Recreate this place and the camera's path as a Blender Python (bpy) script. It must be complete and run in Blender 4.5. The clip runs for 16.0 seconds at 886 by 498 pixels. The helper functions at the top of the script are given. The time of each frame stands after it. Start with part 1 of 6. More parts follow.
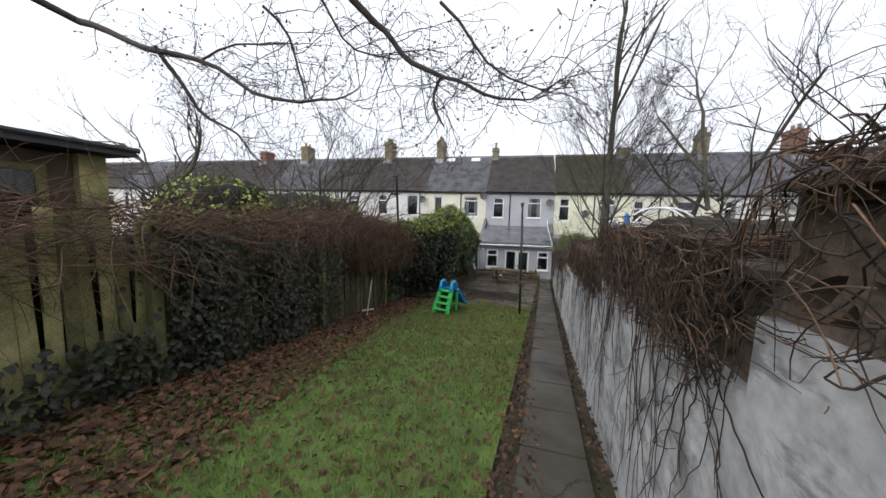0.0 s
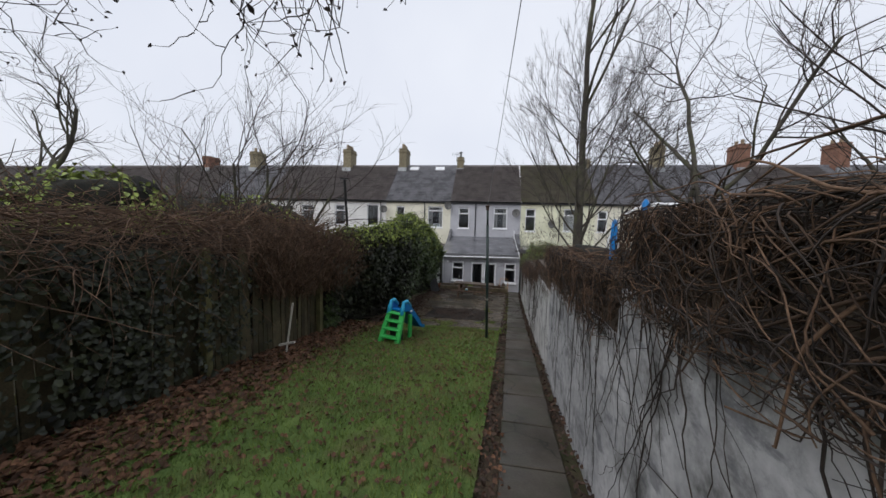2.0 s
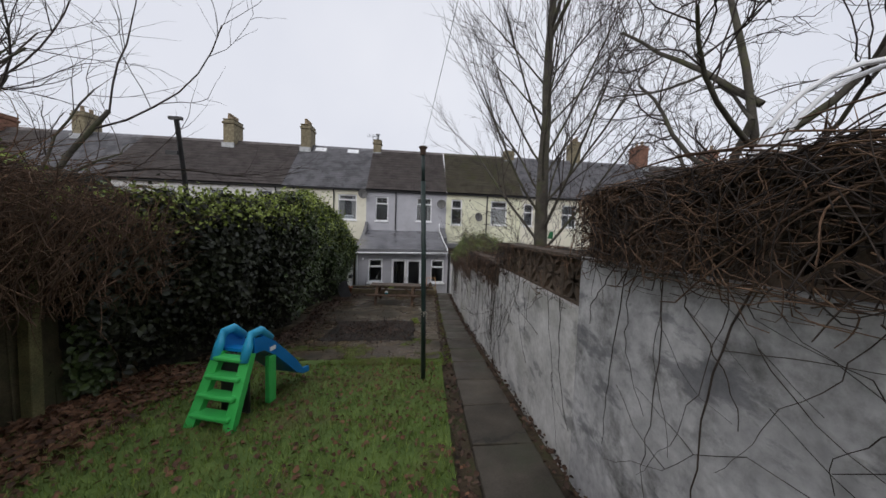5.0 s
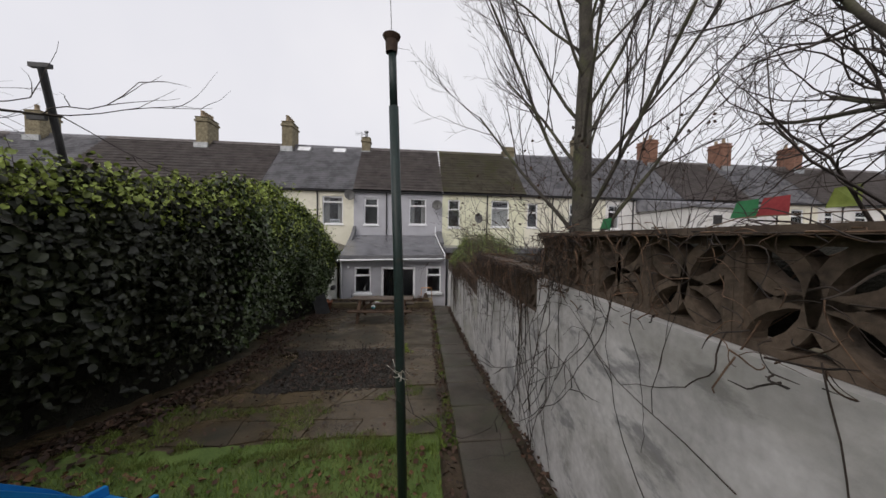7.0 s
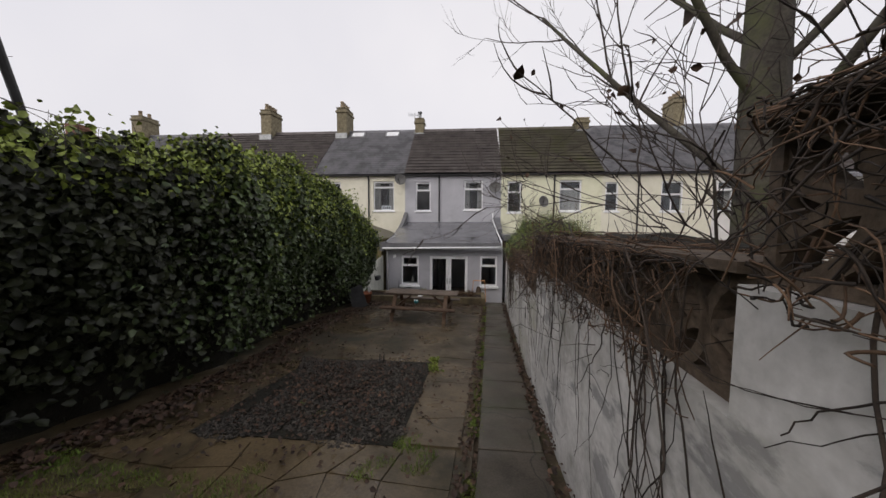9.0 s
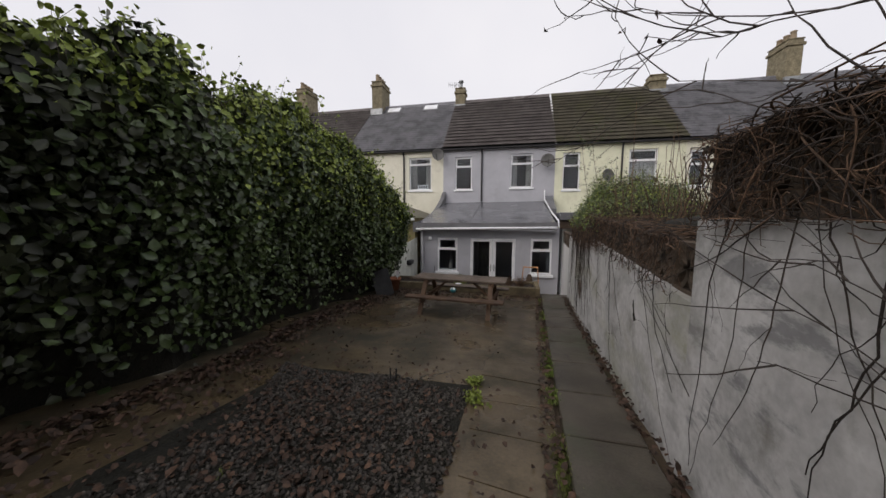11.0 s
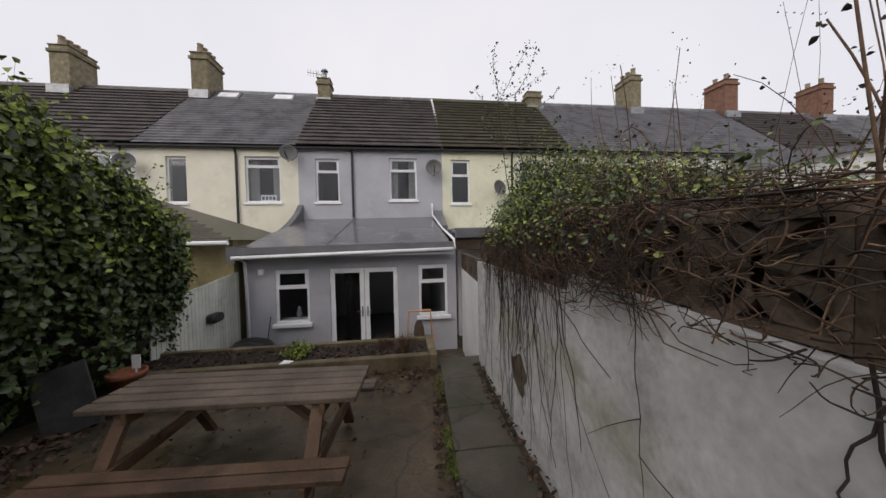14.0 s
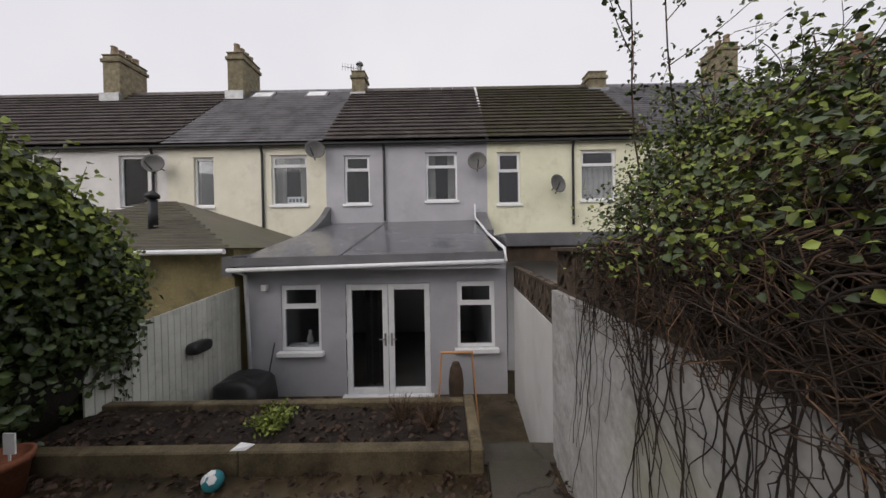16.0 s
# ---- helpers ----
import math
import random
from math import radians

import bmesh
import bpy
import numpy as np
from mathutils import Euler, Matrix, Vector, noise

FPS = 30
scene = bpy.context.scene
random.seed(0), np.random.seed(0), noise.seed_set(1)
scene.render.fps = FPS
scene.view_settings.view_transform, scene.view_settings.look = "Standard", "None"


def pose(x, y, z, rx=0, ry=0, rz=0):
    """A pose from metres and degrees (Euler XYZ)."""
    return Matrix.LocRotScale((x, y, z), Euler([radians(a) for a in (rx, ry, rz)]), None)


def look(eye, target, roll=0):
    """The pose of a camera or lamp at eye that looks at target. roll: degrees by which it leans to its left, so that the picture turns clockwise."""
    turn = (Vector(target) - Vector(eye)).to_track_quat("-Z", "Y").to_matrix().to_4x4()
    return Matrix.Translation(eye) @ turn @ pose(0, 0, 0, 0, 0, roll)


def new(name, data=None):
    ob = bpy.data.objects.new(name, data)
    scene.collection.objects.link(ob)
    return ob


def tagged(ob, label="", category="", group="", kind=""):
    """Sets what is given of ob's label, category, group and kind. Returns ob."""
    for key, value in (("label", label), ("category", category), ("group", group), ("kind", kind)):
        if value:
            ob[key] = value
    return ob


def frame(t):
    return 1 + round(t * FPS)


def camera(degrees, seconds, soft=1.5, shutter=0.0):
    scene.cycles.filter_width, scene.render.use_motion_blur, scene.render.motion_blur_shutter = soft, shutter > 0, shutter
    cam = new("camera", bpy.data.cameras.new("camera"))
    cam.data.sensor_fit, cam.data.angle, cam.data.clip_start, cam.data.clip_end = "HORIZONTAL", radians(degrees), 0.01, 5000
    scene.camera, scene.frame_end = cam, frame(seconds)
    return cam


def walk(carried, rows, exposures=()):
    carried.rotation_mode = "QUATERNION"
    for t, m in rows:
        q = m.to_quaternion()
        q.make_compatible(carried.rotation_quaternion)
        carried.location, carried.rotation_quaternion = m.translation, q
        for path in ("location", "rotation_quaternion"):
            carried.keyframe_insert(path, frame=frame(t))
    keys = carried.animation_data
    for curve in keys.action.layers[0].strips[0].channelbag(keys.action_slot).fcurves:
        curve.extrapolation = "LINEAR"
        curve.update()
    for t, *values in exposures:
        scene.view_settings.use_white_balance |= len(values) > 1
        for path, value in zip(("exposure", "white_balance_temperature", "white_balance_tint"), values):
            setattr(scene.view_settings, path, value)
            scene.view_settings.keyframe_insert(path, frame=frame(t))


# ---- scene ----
cam = camera(110.4, 16.0)
# seconds, eye x y z, pitch, roll, yaw
ROWS = [
    (0, -3.827, 19.123, 4.356, -6.53, -1.78, 14.88),
    (0.5, -3.922, 19.427, 4.242, -6.31, -2.14, 14.80),
    (1, -3.902, 19.777, 4.243, -6.26, -1.74, 15.08),
    (1.5, -3.879, 20.181, 4.178, -3.81, -1.43, 15.00),
    (2, -3.809, 20.623, 4.177, -3.94, -1.74, 8.94),
    (2.5, -3.810, 21.094, 4.053, -3.71, -1.77, 5.45),
    (3, -3.950, 21.507, 4.006, -3.34, -1.95, 4.57),
    (3.5, -4.060, 21.908, 3.965, -3.81, -1.27, -0.51),
    (4, -4.166, 22.464, 3.868, -4.17, -1.74, -2.63),
    (6.5, -3.809, 25.182, 3.473, -1.90, -0.77, -9.84),
    (7, -3.808, 25.604, 3.465, -2.09, -0.78, -6.59),
    (7.5, -3.645, 26.016, 3.443, -2.08, -0.53, -1.83),
    (8, -3.480, 26.479, 3.418, -1.65, -0.68, 2.52),
    (8.5, -3.327, 26.861, 3.342, -3.68, -0.11, 4.36),
    (9, -3.331, 27.340, 3.258, -3.94, -0.38, 5.07),
    (9.5, -3.449, 27.808, 3.091, -6.26, 0.03, 16.33),
    (12, -3.552, 30.321, 2.674, -4.99, 0.34, 0.66),
    (12.5, -3.407, 31.101, 2.614, -3.48, 1.15, -7.23),
    (13, -3.361, 31.636, 2.653, -1.02, 1.17, -8.11),
    (13.5, -3.364, 32.042, 2.688, -1.18, 0.82, -8.49),
    (14, -3.300, 32.528, 2.698, -1.64, 1.22, -7.59),
    (14.5, -3.284, 32.917, 2.715, -1.32, 1.29, -2.85),
    (15, -3.208, 33.399, 2.744, -0.69, 1.03, -1.63),
    (15.5, -3.157, 33.894, 2.782, -0.65, 0.93, -0.92),
    (16, -3.144, 34.282, 2.786, -0.68, 0.93, 0.20),
]
EXPOSURES = [(0.0, 0.6, 6250, 10), (1.0, 0.42, 6250, 10), (1.5, 0.22, 6200, 10), (2.0, 0.08, 6200, 11), (3.5, -0.05, 6200, 12), (7.0, 0.05, 6600, 13), (9.5, 0.05, 6700, 14), (12.5, 0.12, 6600, 13), (14.5, 0.06, 6650, 14), (16.0, 0.02, 6700, 14)]
walk(cam, [(t, pose(x, y, z, 90 + pitch, roll, yaw)) for t, x, y, z, pitch, roll, yaw in ROWS], EXPOSURES)

# ---- light: an overcast winter sky ----
world = bpy.data.worlds.new("overcast_sky")
scene.world = world
world.use_nodes = True
wn, wl = world.node_tree.nodes, world.node_tree.links
sky = wn.new("ShaderNodeTexSky")
sky.sky_type, sky.sun_disc = "NISHITA", False
sky.sun_elevation, sky.sun_rotation = radians(36), radians(216)
sky.air_density, sky.dust_density = 1.0, 6.0
skymix = wn.new("ShaderNodeMix")
skymix.data_type = "RGBA"
skymix.inputs["Factor"].default_value = 0.9
wl.new(sky.outputs["Color"], skymix.inputs["A"])
cloud = wn.new("ShaderNodeTexNoise")
cloud.inputs["Scale"].default_value = 1.6
cloud.inputs["Detail"].default_value = 4
cramp = wn.new("ShaderNodeValToRGB")
cramp.color_ramp.elements[0].position, cramp.color_ramp.elements[0].color = 0.3, (7.6, 7.8, 8.4, 1)
cramp.color_ramp.elements[1].position, cramp.color_ramp.elements[1].color = 0.75, (8.9, 9.0, 9.3, 1)
wcoord = wn.new("ShaderNodeTexCoord")
wl.new(wcoord.outputs["Generated"], cloud.inputs["Vector"])
wl.new(cloud.outputs["Fac"], cramp.inputs["Fac"])
wl.new(cramp.outputs["Color"], skymix.inputs["B"])
wl.new(skymix.outputs["Result"], wn["Background"].inputs["Color"])
wn["Background"].inputs["Strength"].default_value = 0.1
sun = new("sun", bpy.data.lights.new("sun", "SUN"))
sun.data.energy, sun.data.angle, sun.data.color = 1.0, radians(50), (1.0, 0.98, 0.95)
sun.matrix_world = look((0, 0, 60), (42, 58, 8))


# ---- materials ----
def material(name, low, high, scale=6.0, fine=60.0, rough=0.8, bump=0.3, metal=0.0, vary=0.0, stains=None, island=False, depth=0.01, spec=0.35):
    """Two scales of noise between two colours, fine relief, and where asked a shift of tone from piece to piece and stains."""
    m = bpy.data.materials.new(name)
    m.use_nodes = True
    n, l = m.node_tree.nodes, m.node_tree.links
    b = n["Principled BSDF"]
    b.inputs["Metallic"].default_value = metal
    b.inputs["Specular IOR Level"].default_value = spec
    co = n.new("ShaderNodeNewGeometry")
    a = n.new("ShaderNodeTexNoise")
    a.inputs["Scale"].default_value, a.inputs["Detail"].default_value, a.inputs["Roughness"].default_value = scale, 6, 0.62
    f = n.new("ShaderNodeTexNoise")
    f.inputs["Scale"].default_value, f.inputs["Detail"].default_value = fine, 4
    l.new(co.outputs["Position"], a.inputs["Vector"])
    l.new(co.outputs["Position"], f.inputs["Vector"])
    add = n.new("ShaderNodeMath")
    add.operation = "MULTIPLY_ADD"
    add.inputs[1].default_value = 0.45
    l.new(f.outputs["Fac"], add.inputs[0])
    l.new(a.outputs["Fac"], add.inputs[2])
    ramp = n.new("ShaderNodeValToRGB")
    e = ramp.color_ramp.elements
    e[0].position, e[0].color = 0.5, (*low, 1)
    e[1].position, e[1].color = 0.95, (*high, 1)
    l.new(add.outputs[0], ramp.inputs["Fac"])
    colour = ramp.outputs["Color"]
    if stains:
        sc, tone, lo, hi = stains
        s = n.new("ShaderNodeTexNoise")
        s.inputs["Scale"].default_value, s.inputs["Detail"].default_value, s.inputs["Roughness"].default_value = sc, 8, 0.7
        l.new(co.outputs["Position"], s.inputs["Vector"])
        r = n.new("ShaderNodeMapRange")
        r.inputs["From Min"].default_value, r.inputs["From Max"].default_value = lo, hi
        l.new(s.outputs["Fac"], r.inputs["Value"])
        mx = n.new("ShaderNodeMix")
        mx.data_type = "RGBA"
        mx.inputs["B"].default_value = (*tone, 1)
        l.new(r.outputs["Result"], mx.inputs["Factor"])
        l.new(colour, mx.inputs["A"])
        colour = mx.outputs["Result"]
    if vary:
        rnd = co.outputs["Random Per Island"] if island else n.new("ShaderNodeObjectInfo").outputs["Random"]
        r = n.new("ShaderNodeMapRange")
        r.inputs["To Min"].default_value, r.inputs["To Max"].default_value = 1 - vary, 1 + vary
        l.new(rnd, r.inputs["Value"])
        h = n.new("ShaderNodeHueSaturation")
        l.new(r.outputs["Result"], h.inputs["Value"])
        l.new(colour, h.inputs["Color"])
        colour = h.outputs["Color"]
    l.new(colour, b.inputs["Base Color"])
    rr = n.new("ShaderNodeMapRange")
    rr.inputs["To Min"].default_value, rr.inputs["To Max"].default_value = max(rough - 0.15, 0.03), min(rough + 0.12, 1)
    l.new(a.outputs["Fac"], rr.inputs["Value"])
    l.new(rr.outputs["Result"], b.inputs["Roughness"])
    if bump:
        bp = n.new("ShaderNodeBump")
        bp.inputs["Strength"].default_value, bp.inputs["Distance"].default_value = bump, depth
        l.new(add.outputs[0], bp.inputs["Height"])
        l.new(bp.outputs["Normal"], b.inputs["Normal"])
    return m


def glass(name, tint=(0.9, 0.93, 0.95)):
    m = bpy.data.materials.new(name)
    m.use_nodes = True
    n, l = m.node_tree.nodes, m.node_tree.links
    n.remove(n["Principled BSDF"])
    t, g, fr, mx = n.new("ShaderNodeBsdfTransparent"), n.new("ShaderNodeBsdfGlossy"), n.new("ShaderNodeFresnel"), n.new("ShaderNodeMixShader")
    t.inputs["Color"].default_value = (*tint, 1)
    g.inputs["Roughness"].default_value = 0.02
    fr.inputs["IOR"].default_value = 1.5
    l.new(fr.outputs[0], mx.inputs[0])
    l.new(t.outputs[0], mx.inputs[1])
    l.new(g.outputs[0], mx.inputs[2])
    l.new(mx.outputs[0], n["Material Output"].inputs["Surface"])
    return m


M = dict(
    soil=material("soil", (0.035, 0.025, 0.017), (0.11, 0.08, 0.05), 3, 40, 0.95, 0.6, depth=0.03, stains=(0.9, (0.05, 0.065, 0.02), 0.5, 0.65)),
    darksoil=material("dark_soil", (0.012, 0.009, 0.007), (0.045, 0.033, 0.024), 6, 50, 0.9, 0.7, depth=0.03),
    lawn=material("lawn", (0.05, 0.09, 0.018), (0.13, 0.19, 0.045), 2.2, 50, 0.95, 0.6, depth=0.02, stains=(1.6, (0.1, 0.075, 0.035), 0.53, 0.72)),
    grass=material("grass", (0.075, 0.125, 0.02), (0.2, 0.27, 0.055), 1.4, 20, 0.6, 0, vary=0.4, island=True, stains=(1.3, (0.16, 0.135, 0.055), 0.48, 0.68)),
    deadleaf=material("dead_leaf", (0.045, 0.022, 0.012), (0.17, 0.085, 0.045), 9, 60, 0.75, 0.2, vary=0.55, island=True),
    # Darker copy of the dead leaf colour, used off the lawn.
    darkleaf=material("dark_dead_leaf", (0.02, 0.012, 0.008), (0.085, 0.048, 0.03), 9, 60, 0.7, 0.2, vary=0.6, island=True),
    slab=material("paving_slab", (0.036, 0.03, 0.022), (0.098, 0.083, 0.064), 2.5, 70, 0.55, 0.35, vary=0.12, stains=(1.3, (0.055, 0.06, 0.035), 0.5, 0.7)),
    concrete=material("patio_concrete", (0.04, 0.029, 0.016), (0.14, 0.104, 0.06), 1.1, 45, 0.5, 0.5, stains=(0.9, (0.032, 0.029, 0.018), 0.46, 0.62)),
    gravel=material("dark_gravel", (0.016, 0.014, 0.012), (0.085, 0.074, 0.062), 30, 90, 0.75, 0.3, vary=0.5, island=True),
    render=material("wall_render", (0.36, 0.355, 0.342), (0.64, 0.63, 0.615), 2.6, 24, 0.9, 0.5, depth=0.015, stains=(2.4, (0.2, 0.19, 0.165), 0.54, 0.75)),
    rendermid=material("patched_wall_render", (0.36, 0.355, 0.342), (0.64, 0.63, 0.615), 2.6, 24, 0.9, 0.5, depth=0.015, stains=(2.4, (0.2, 0.19, 0.165), 0.54, 0.75)),
    renderold=material("weathered_wall_render", (0.25, 0.25, 0.252), (0.55, 0.545, 0.545), 2.6, 20, 0.9, 0.8, depth=0.02, stains=(2.4, (0.1, 0.1, 0.095), 0.51, 0.68)),
    block=material("screen_block", (0.038, 0.029, 0.021), (0.145, 0.108, 0.078), 7, 45, 0.95, 0.9, vary=0.2),
    vine=material("dead_vine", (0.038, 0.023, 0.015), (0.19, 0.117, 0.073), 8, 80, 0.9, 0.2, vary=0.5, island=True),
    vinedark=material("dark_vine", (0.018, 0.014, 0.012), (0.06, 0.045, 0.036), 8, 80, 0.85, 0.2, vary=0.4, island=True),
    bark=material("bark", (0.032, 0.028, 0.023), (0.11, 0.1, 0.08), 5, 60, 0.9, 0.6, stains=(2.0, (0.09, 0.1, 0.04), 0.5, 0.7)),
    twig=material("twig", (0.026, 0.021, 0.019), (0.08, 0.064, 0.055), 9, 60, 0.85, 0.2),
    ivydull=material("dull_ivy_leaf", (0.008, 0.01, 0.005), (0.034, 0.04, 0.017), 3, 30, 0.5, 0.1, vary=0.5, island=True, spec=0.38),
    ivy=material("ivy_leaf", (0.02, 0.036, 0.011), (0.082, 0.12, 0.034), 3, 30, 0.42, 0.1, vary=0.5, island=True, spec=0.5),
    ivytop=material("young_leaf", (0.1, 0.14, 0.02), (0.3, 0.36, 0.08), 3, 30, 0.5, 0.1, vary=0.45, island=True),
    # Near-black colour stands in for the shade deep inside hedge and tangles.
    core=material("near_black_core", (0.006, 0.006, 0.004), (0.02, 0.018, 0.011), 5, 40, 1.0, 0.6, depth=0.05),
    fence=material("fence_board", (0.08, 0.07, 0.03), (0.33, 0.3, 0.13), 3, 60, 0.9, 0.4, vary=0.4, stains=(1.2, (0.1, 0.12, 0.05), 0.52, 0.7)),
    # Darker brown copy of the fence board, for the boards past y 21.45.
    fencedark=material("dark_fence_board", (0.03, 0.025, 0.015), (0.12, 0.1, 0.055), 3, 60, 0.85, 0.4, vary=0.35, stains=(1.2, (0.06, 0.07, 0.03), 0.52, 0.7)),
    shed=material("shed_timber", (0.035, 0.024, 0.016), (0.11, 0.075, 0.05), 4, 60, 0.85, 0.4, vary=0.2),
    felt=material("roofing_felt", (0.02, 0.02, 0.02), (0.06, 0.06, 0.062), 6, 80, 0.9, 0.3),
    grey=material("grey_render", (0.36, 0.36, 0.385), (0.46, 0.46, 0.49), 1.2, 60, 0.85, 0.3, depth=0.006, stains=(0.9, (0.3, 0.3, 0.31), 0.55, 0.8)),
    cream=material("cream_render", (0.64, 0.62, 0.5), (0.78, 0.75, 0.63), 1.2, 60, 0.85, 0.3, depth=0.006, stains=(0.9, (0.5, 0.47, 0.38), 0.55, 0.8)),
    yellow=material("pale_yellow_render", (0.64, 0.64, 0.47), (0.78, 0.77, 0.59), 1.2, 60, 0.85, 0.3, depth=0.006, stains=(0.9, (0.5, 0.47, 0.33), 0.55, 0.8)),
    white=material("white_render", (0.6, 0.59, 0.57), (0.76, 0.75, 0.73), 1.2, 60, 0.85, 0.3, depth=0.006, stains=(0.9, (0.45, 0.42, 0.36), 0.55, 0.8)),
    upvc=material("white_upvc", (0.74, 0.75, 0.76), (0.84, 0.85, 0.86), 2, 50, 0.3, 0.03),
    tile=material("concrete_roof_tile", (0.085, 0.074, 0.072), (0.2, 0.178, 0.172), 1.6, 30, 0.42, 0.4, stains=(0.7, (0.16, 0.14, 0.13), 0.52, 0.8)),
    tilemoss=material("mossy_roof_tile", (0.07, 0.064, 0.048), (0.17, 0.152, 0.112), 1.6, 30, 0.6, 0.4, stains=(0.8, (0.08, 0.085, 0.035), 0.5, 0.7)),
    slate=material("roof_slate", (0.135, 0.135, 0.148), (0.27, 0.27, 0.29), 1.4, 30, 0.3, 0.2, stains=(0.8, (0.07, 0.07, 0.075), 0.55, 0.75)),
    stone=material("chimney_stone", (0.1, 0.085, 0.055), (0.3, 0.26, 0.17), 5, 40, 0.95, 0.6, vary=0.15),
    brick=material("chimney_brick", (0.13, 0.07, 0.05), (0.27, 0.145, 0.1), 5, 40, 0.95, 0.5, vary=0.15),
    pot=material("chimney_pot_clay", (0.2, 0.15, 0.1), (0.4, 0.32, 0.22), 6, 40, 0.85, 0.3),
    membrane=material("roof_membrane", (0.085, 0.085, 0.092), (0.17, 0.17, 0.182), 1.0, 40, 0.24, 0.12, stains=(1.1, (0.09, 0.09, 0.095), 0.55, 0.75)),
    fascia=material("grey_fascia", (0.1, 0.1, 0.105), (0.17, 0.17, 0.178), 2, 40, 0.5, 0.1),
    blackp=material("black_plastic", (0.012, 0.012, 0.013), (0.035, 0.035, 0.037), 4, 60, 0.4, 0.1),
    metal=material("galvanised_steel", (0.2, 0.21, 0.21), (0.38, 0.39, 0.4), 5, 60, 0.45, 0.15, metal=0.7),
    postgreen=material("green_painted_steel", (0.01, 0.02, 0.018), (0.025, 0.042, 0.038), 6, 60, 0.45, 0.25, stains=(5, (0.07, 0.045, 0.03), 0.6, 0.72)),
    rust=material("rusted_steel", (0.03, 0.02, 0.015), (0.09, 0.055, 0.035), 8, 60, 0.85, 0.4),
    wood=material("weathered_picnic_wood", (0.045, 0.033, 0.024), (0.155, 0.117, 0.088), 4, 60, 0.65, 0.35, vary=0.2),
    woodred=material("treated_table_wood", (0.052, 0.03, 0.018), (0.15, 0.09, 0.055), 4, 60, 0.7, 0.35, vary=0.2),
    sleeper=material("sleeper_wood", (0.06, 0.047, 0.025), (0.2, 0.16, 0.095), 3, 60, 0.85, 0.4, vary=0.15, stains=(2, (0.05, 0.035, 0.022), 0.52, 0.68)),
    bluep=material("blue_plastic", (0.0, 0.14, 0.42), (0.01, 0.2, 0.52), 3, 50, 0.4, 0.05),
    cyanp=material("sky_blue_plastic", (0.02, 0.3, 0.5), (0.04, 0.36, 0.56), 3, 50, 0.4, 0.05),
    greenp=material("green_plastic", (0.04, 0.42, 0.08), (0.07, 0.5, 0.12), 3, 50, 0.4, 0.05),
    terracotta=material("terracotta", (0.17, 0.06, 0.03), (0.34, 0.13, 0.07), 5, 50, 0.85, 0.3),
    paper=material("white_paper", (0.75, 0.75, 0.74), (0.85, 0.85, 0.84), 6, 60, 0.7, 0.1),
    turquoise=material("turquoise_rubber", (0.03, 0.22, 0.26), (0.06, 0.32, 0.36), 8, 60, 0.5, 0.1),
    # Dark grey stands in for the dimness indoors.
    room=material("dim_room_grey", (0.1, 0.1, 0.1), (0.16, 0.155, 0.15), 2, 40, 0.9, 0.1),
    curtain=material("net_curtain", (0.4, 0.38, 0.36), (0.55, 0.53, 0.5), 4, 60, 0.9, 0.1),
    fencewhite=material("painted_fence", (0.46, 0.47, 0.42), (0.62, 0.63, 0.57), 3, 50, 0.8, 0.25, vary=0.1, stains=(2, (0.3, 0.31, 0.25), 0.55, 0.75)),
    ochre=material("stained_block_wall", (0.16, 0.13, 0.06), (0.32, 0.27, 0.14), 2, 40, 0.9, 0.3, stains=(1.5, (0.1, 0.09, 0.06), 0.5, 0.68)),
    dish=material("grey_dish_paint", (0.09, 0.088, 0.085), (0.15, 0.148, 0.14), 5, 50, 0.6, 0.1),
    redcloth=material("red_cloth", (0.2, 0.02, 0.025), (0.32, 0.05, 0.05), 4, 50, 0.8, 0.2),
    greencloth=material("green_cloth", (0.02, 0.13, 0.05), (0.04, 0.2, 0.08), 4, 50, 0.8, 0.2),
    orangep=material("orange_frame_paint", (0.5, 0.24, 0.1), (0.6, 0.32, 0.15), 4, 50, 0.5, 0.05),
    ivorywood=material("bleached_stick", (0.4, 0.37, 0.31), (0.6, 0.57, 0.5), 6, 60, 0.8, 0.2),
    hill=material("far_hill", (0.09, 0.12, 0.06), (0.2, 0.22, 0.12), 0.05, 0.6, 1.0, 0),
)
M["pane"] = glass("window_glass")


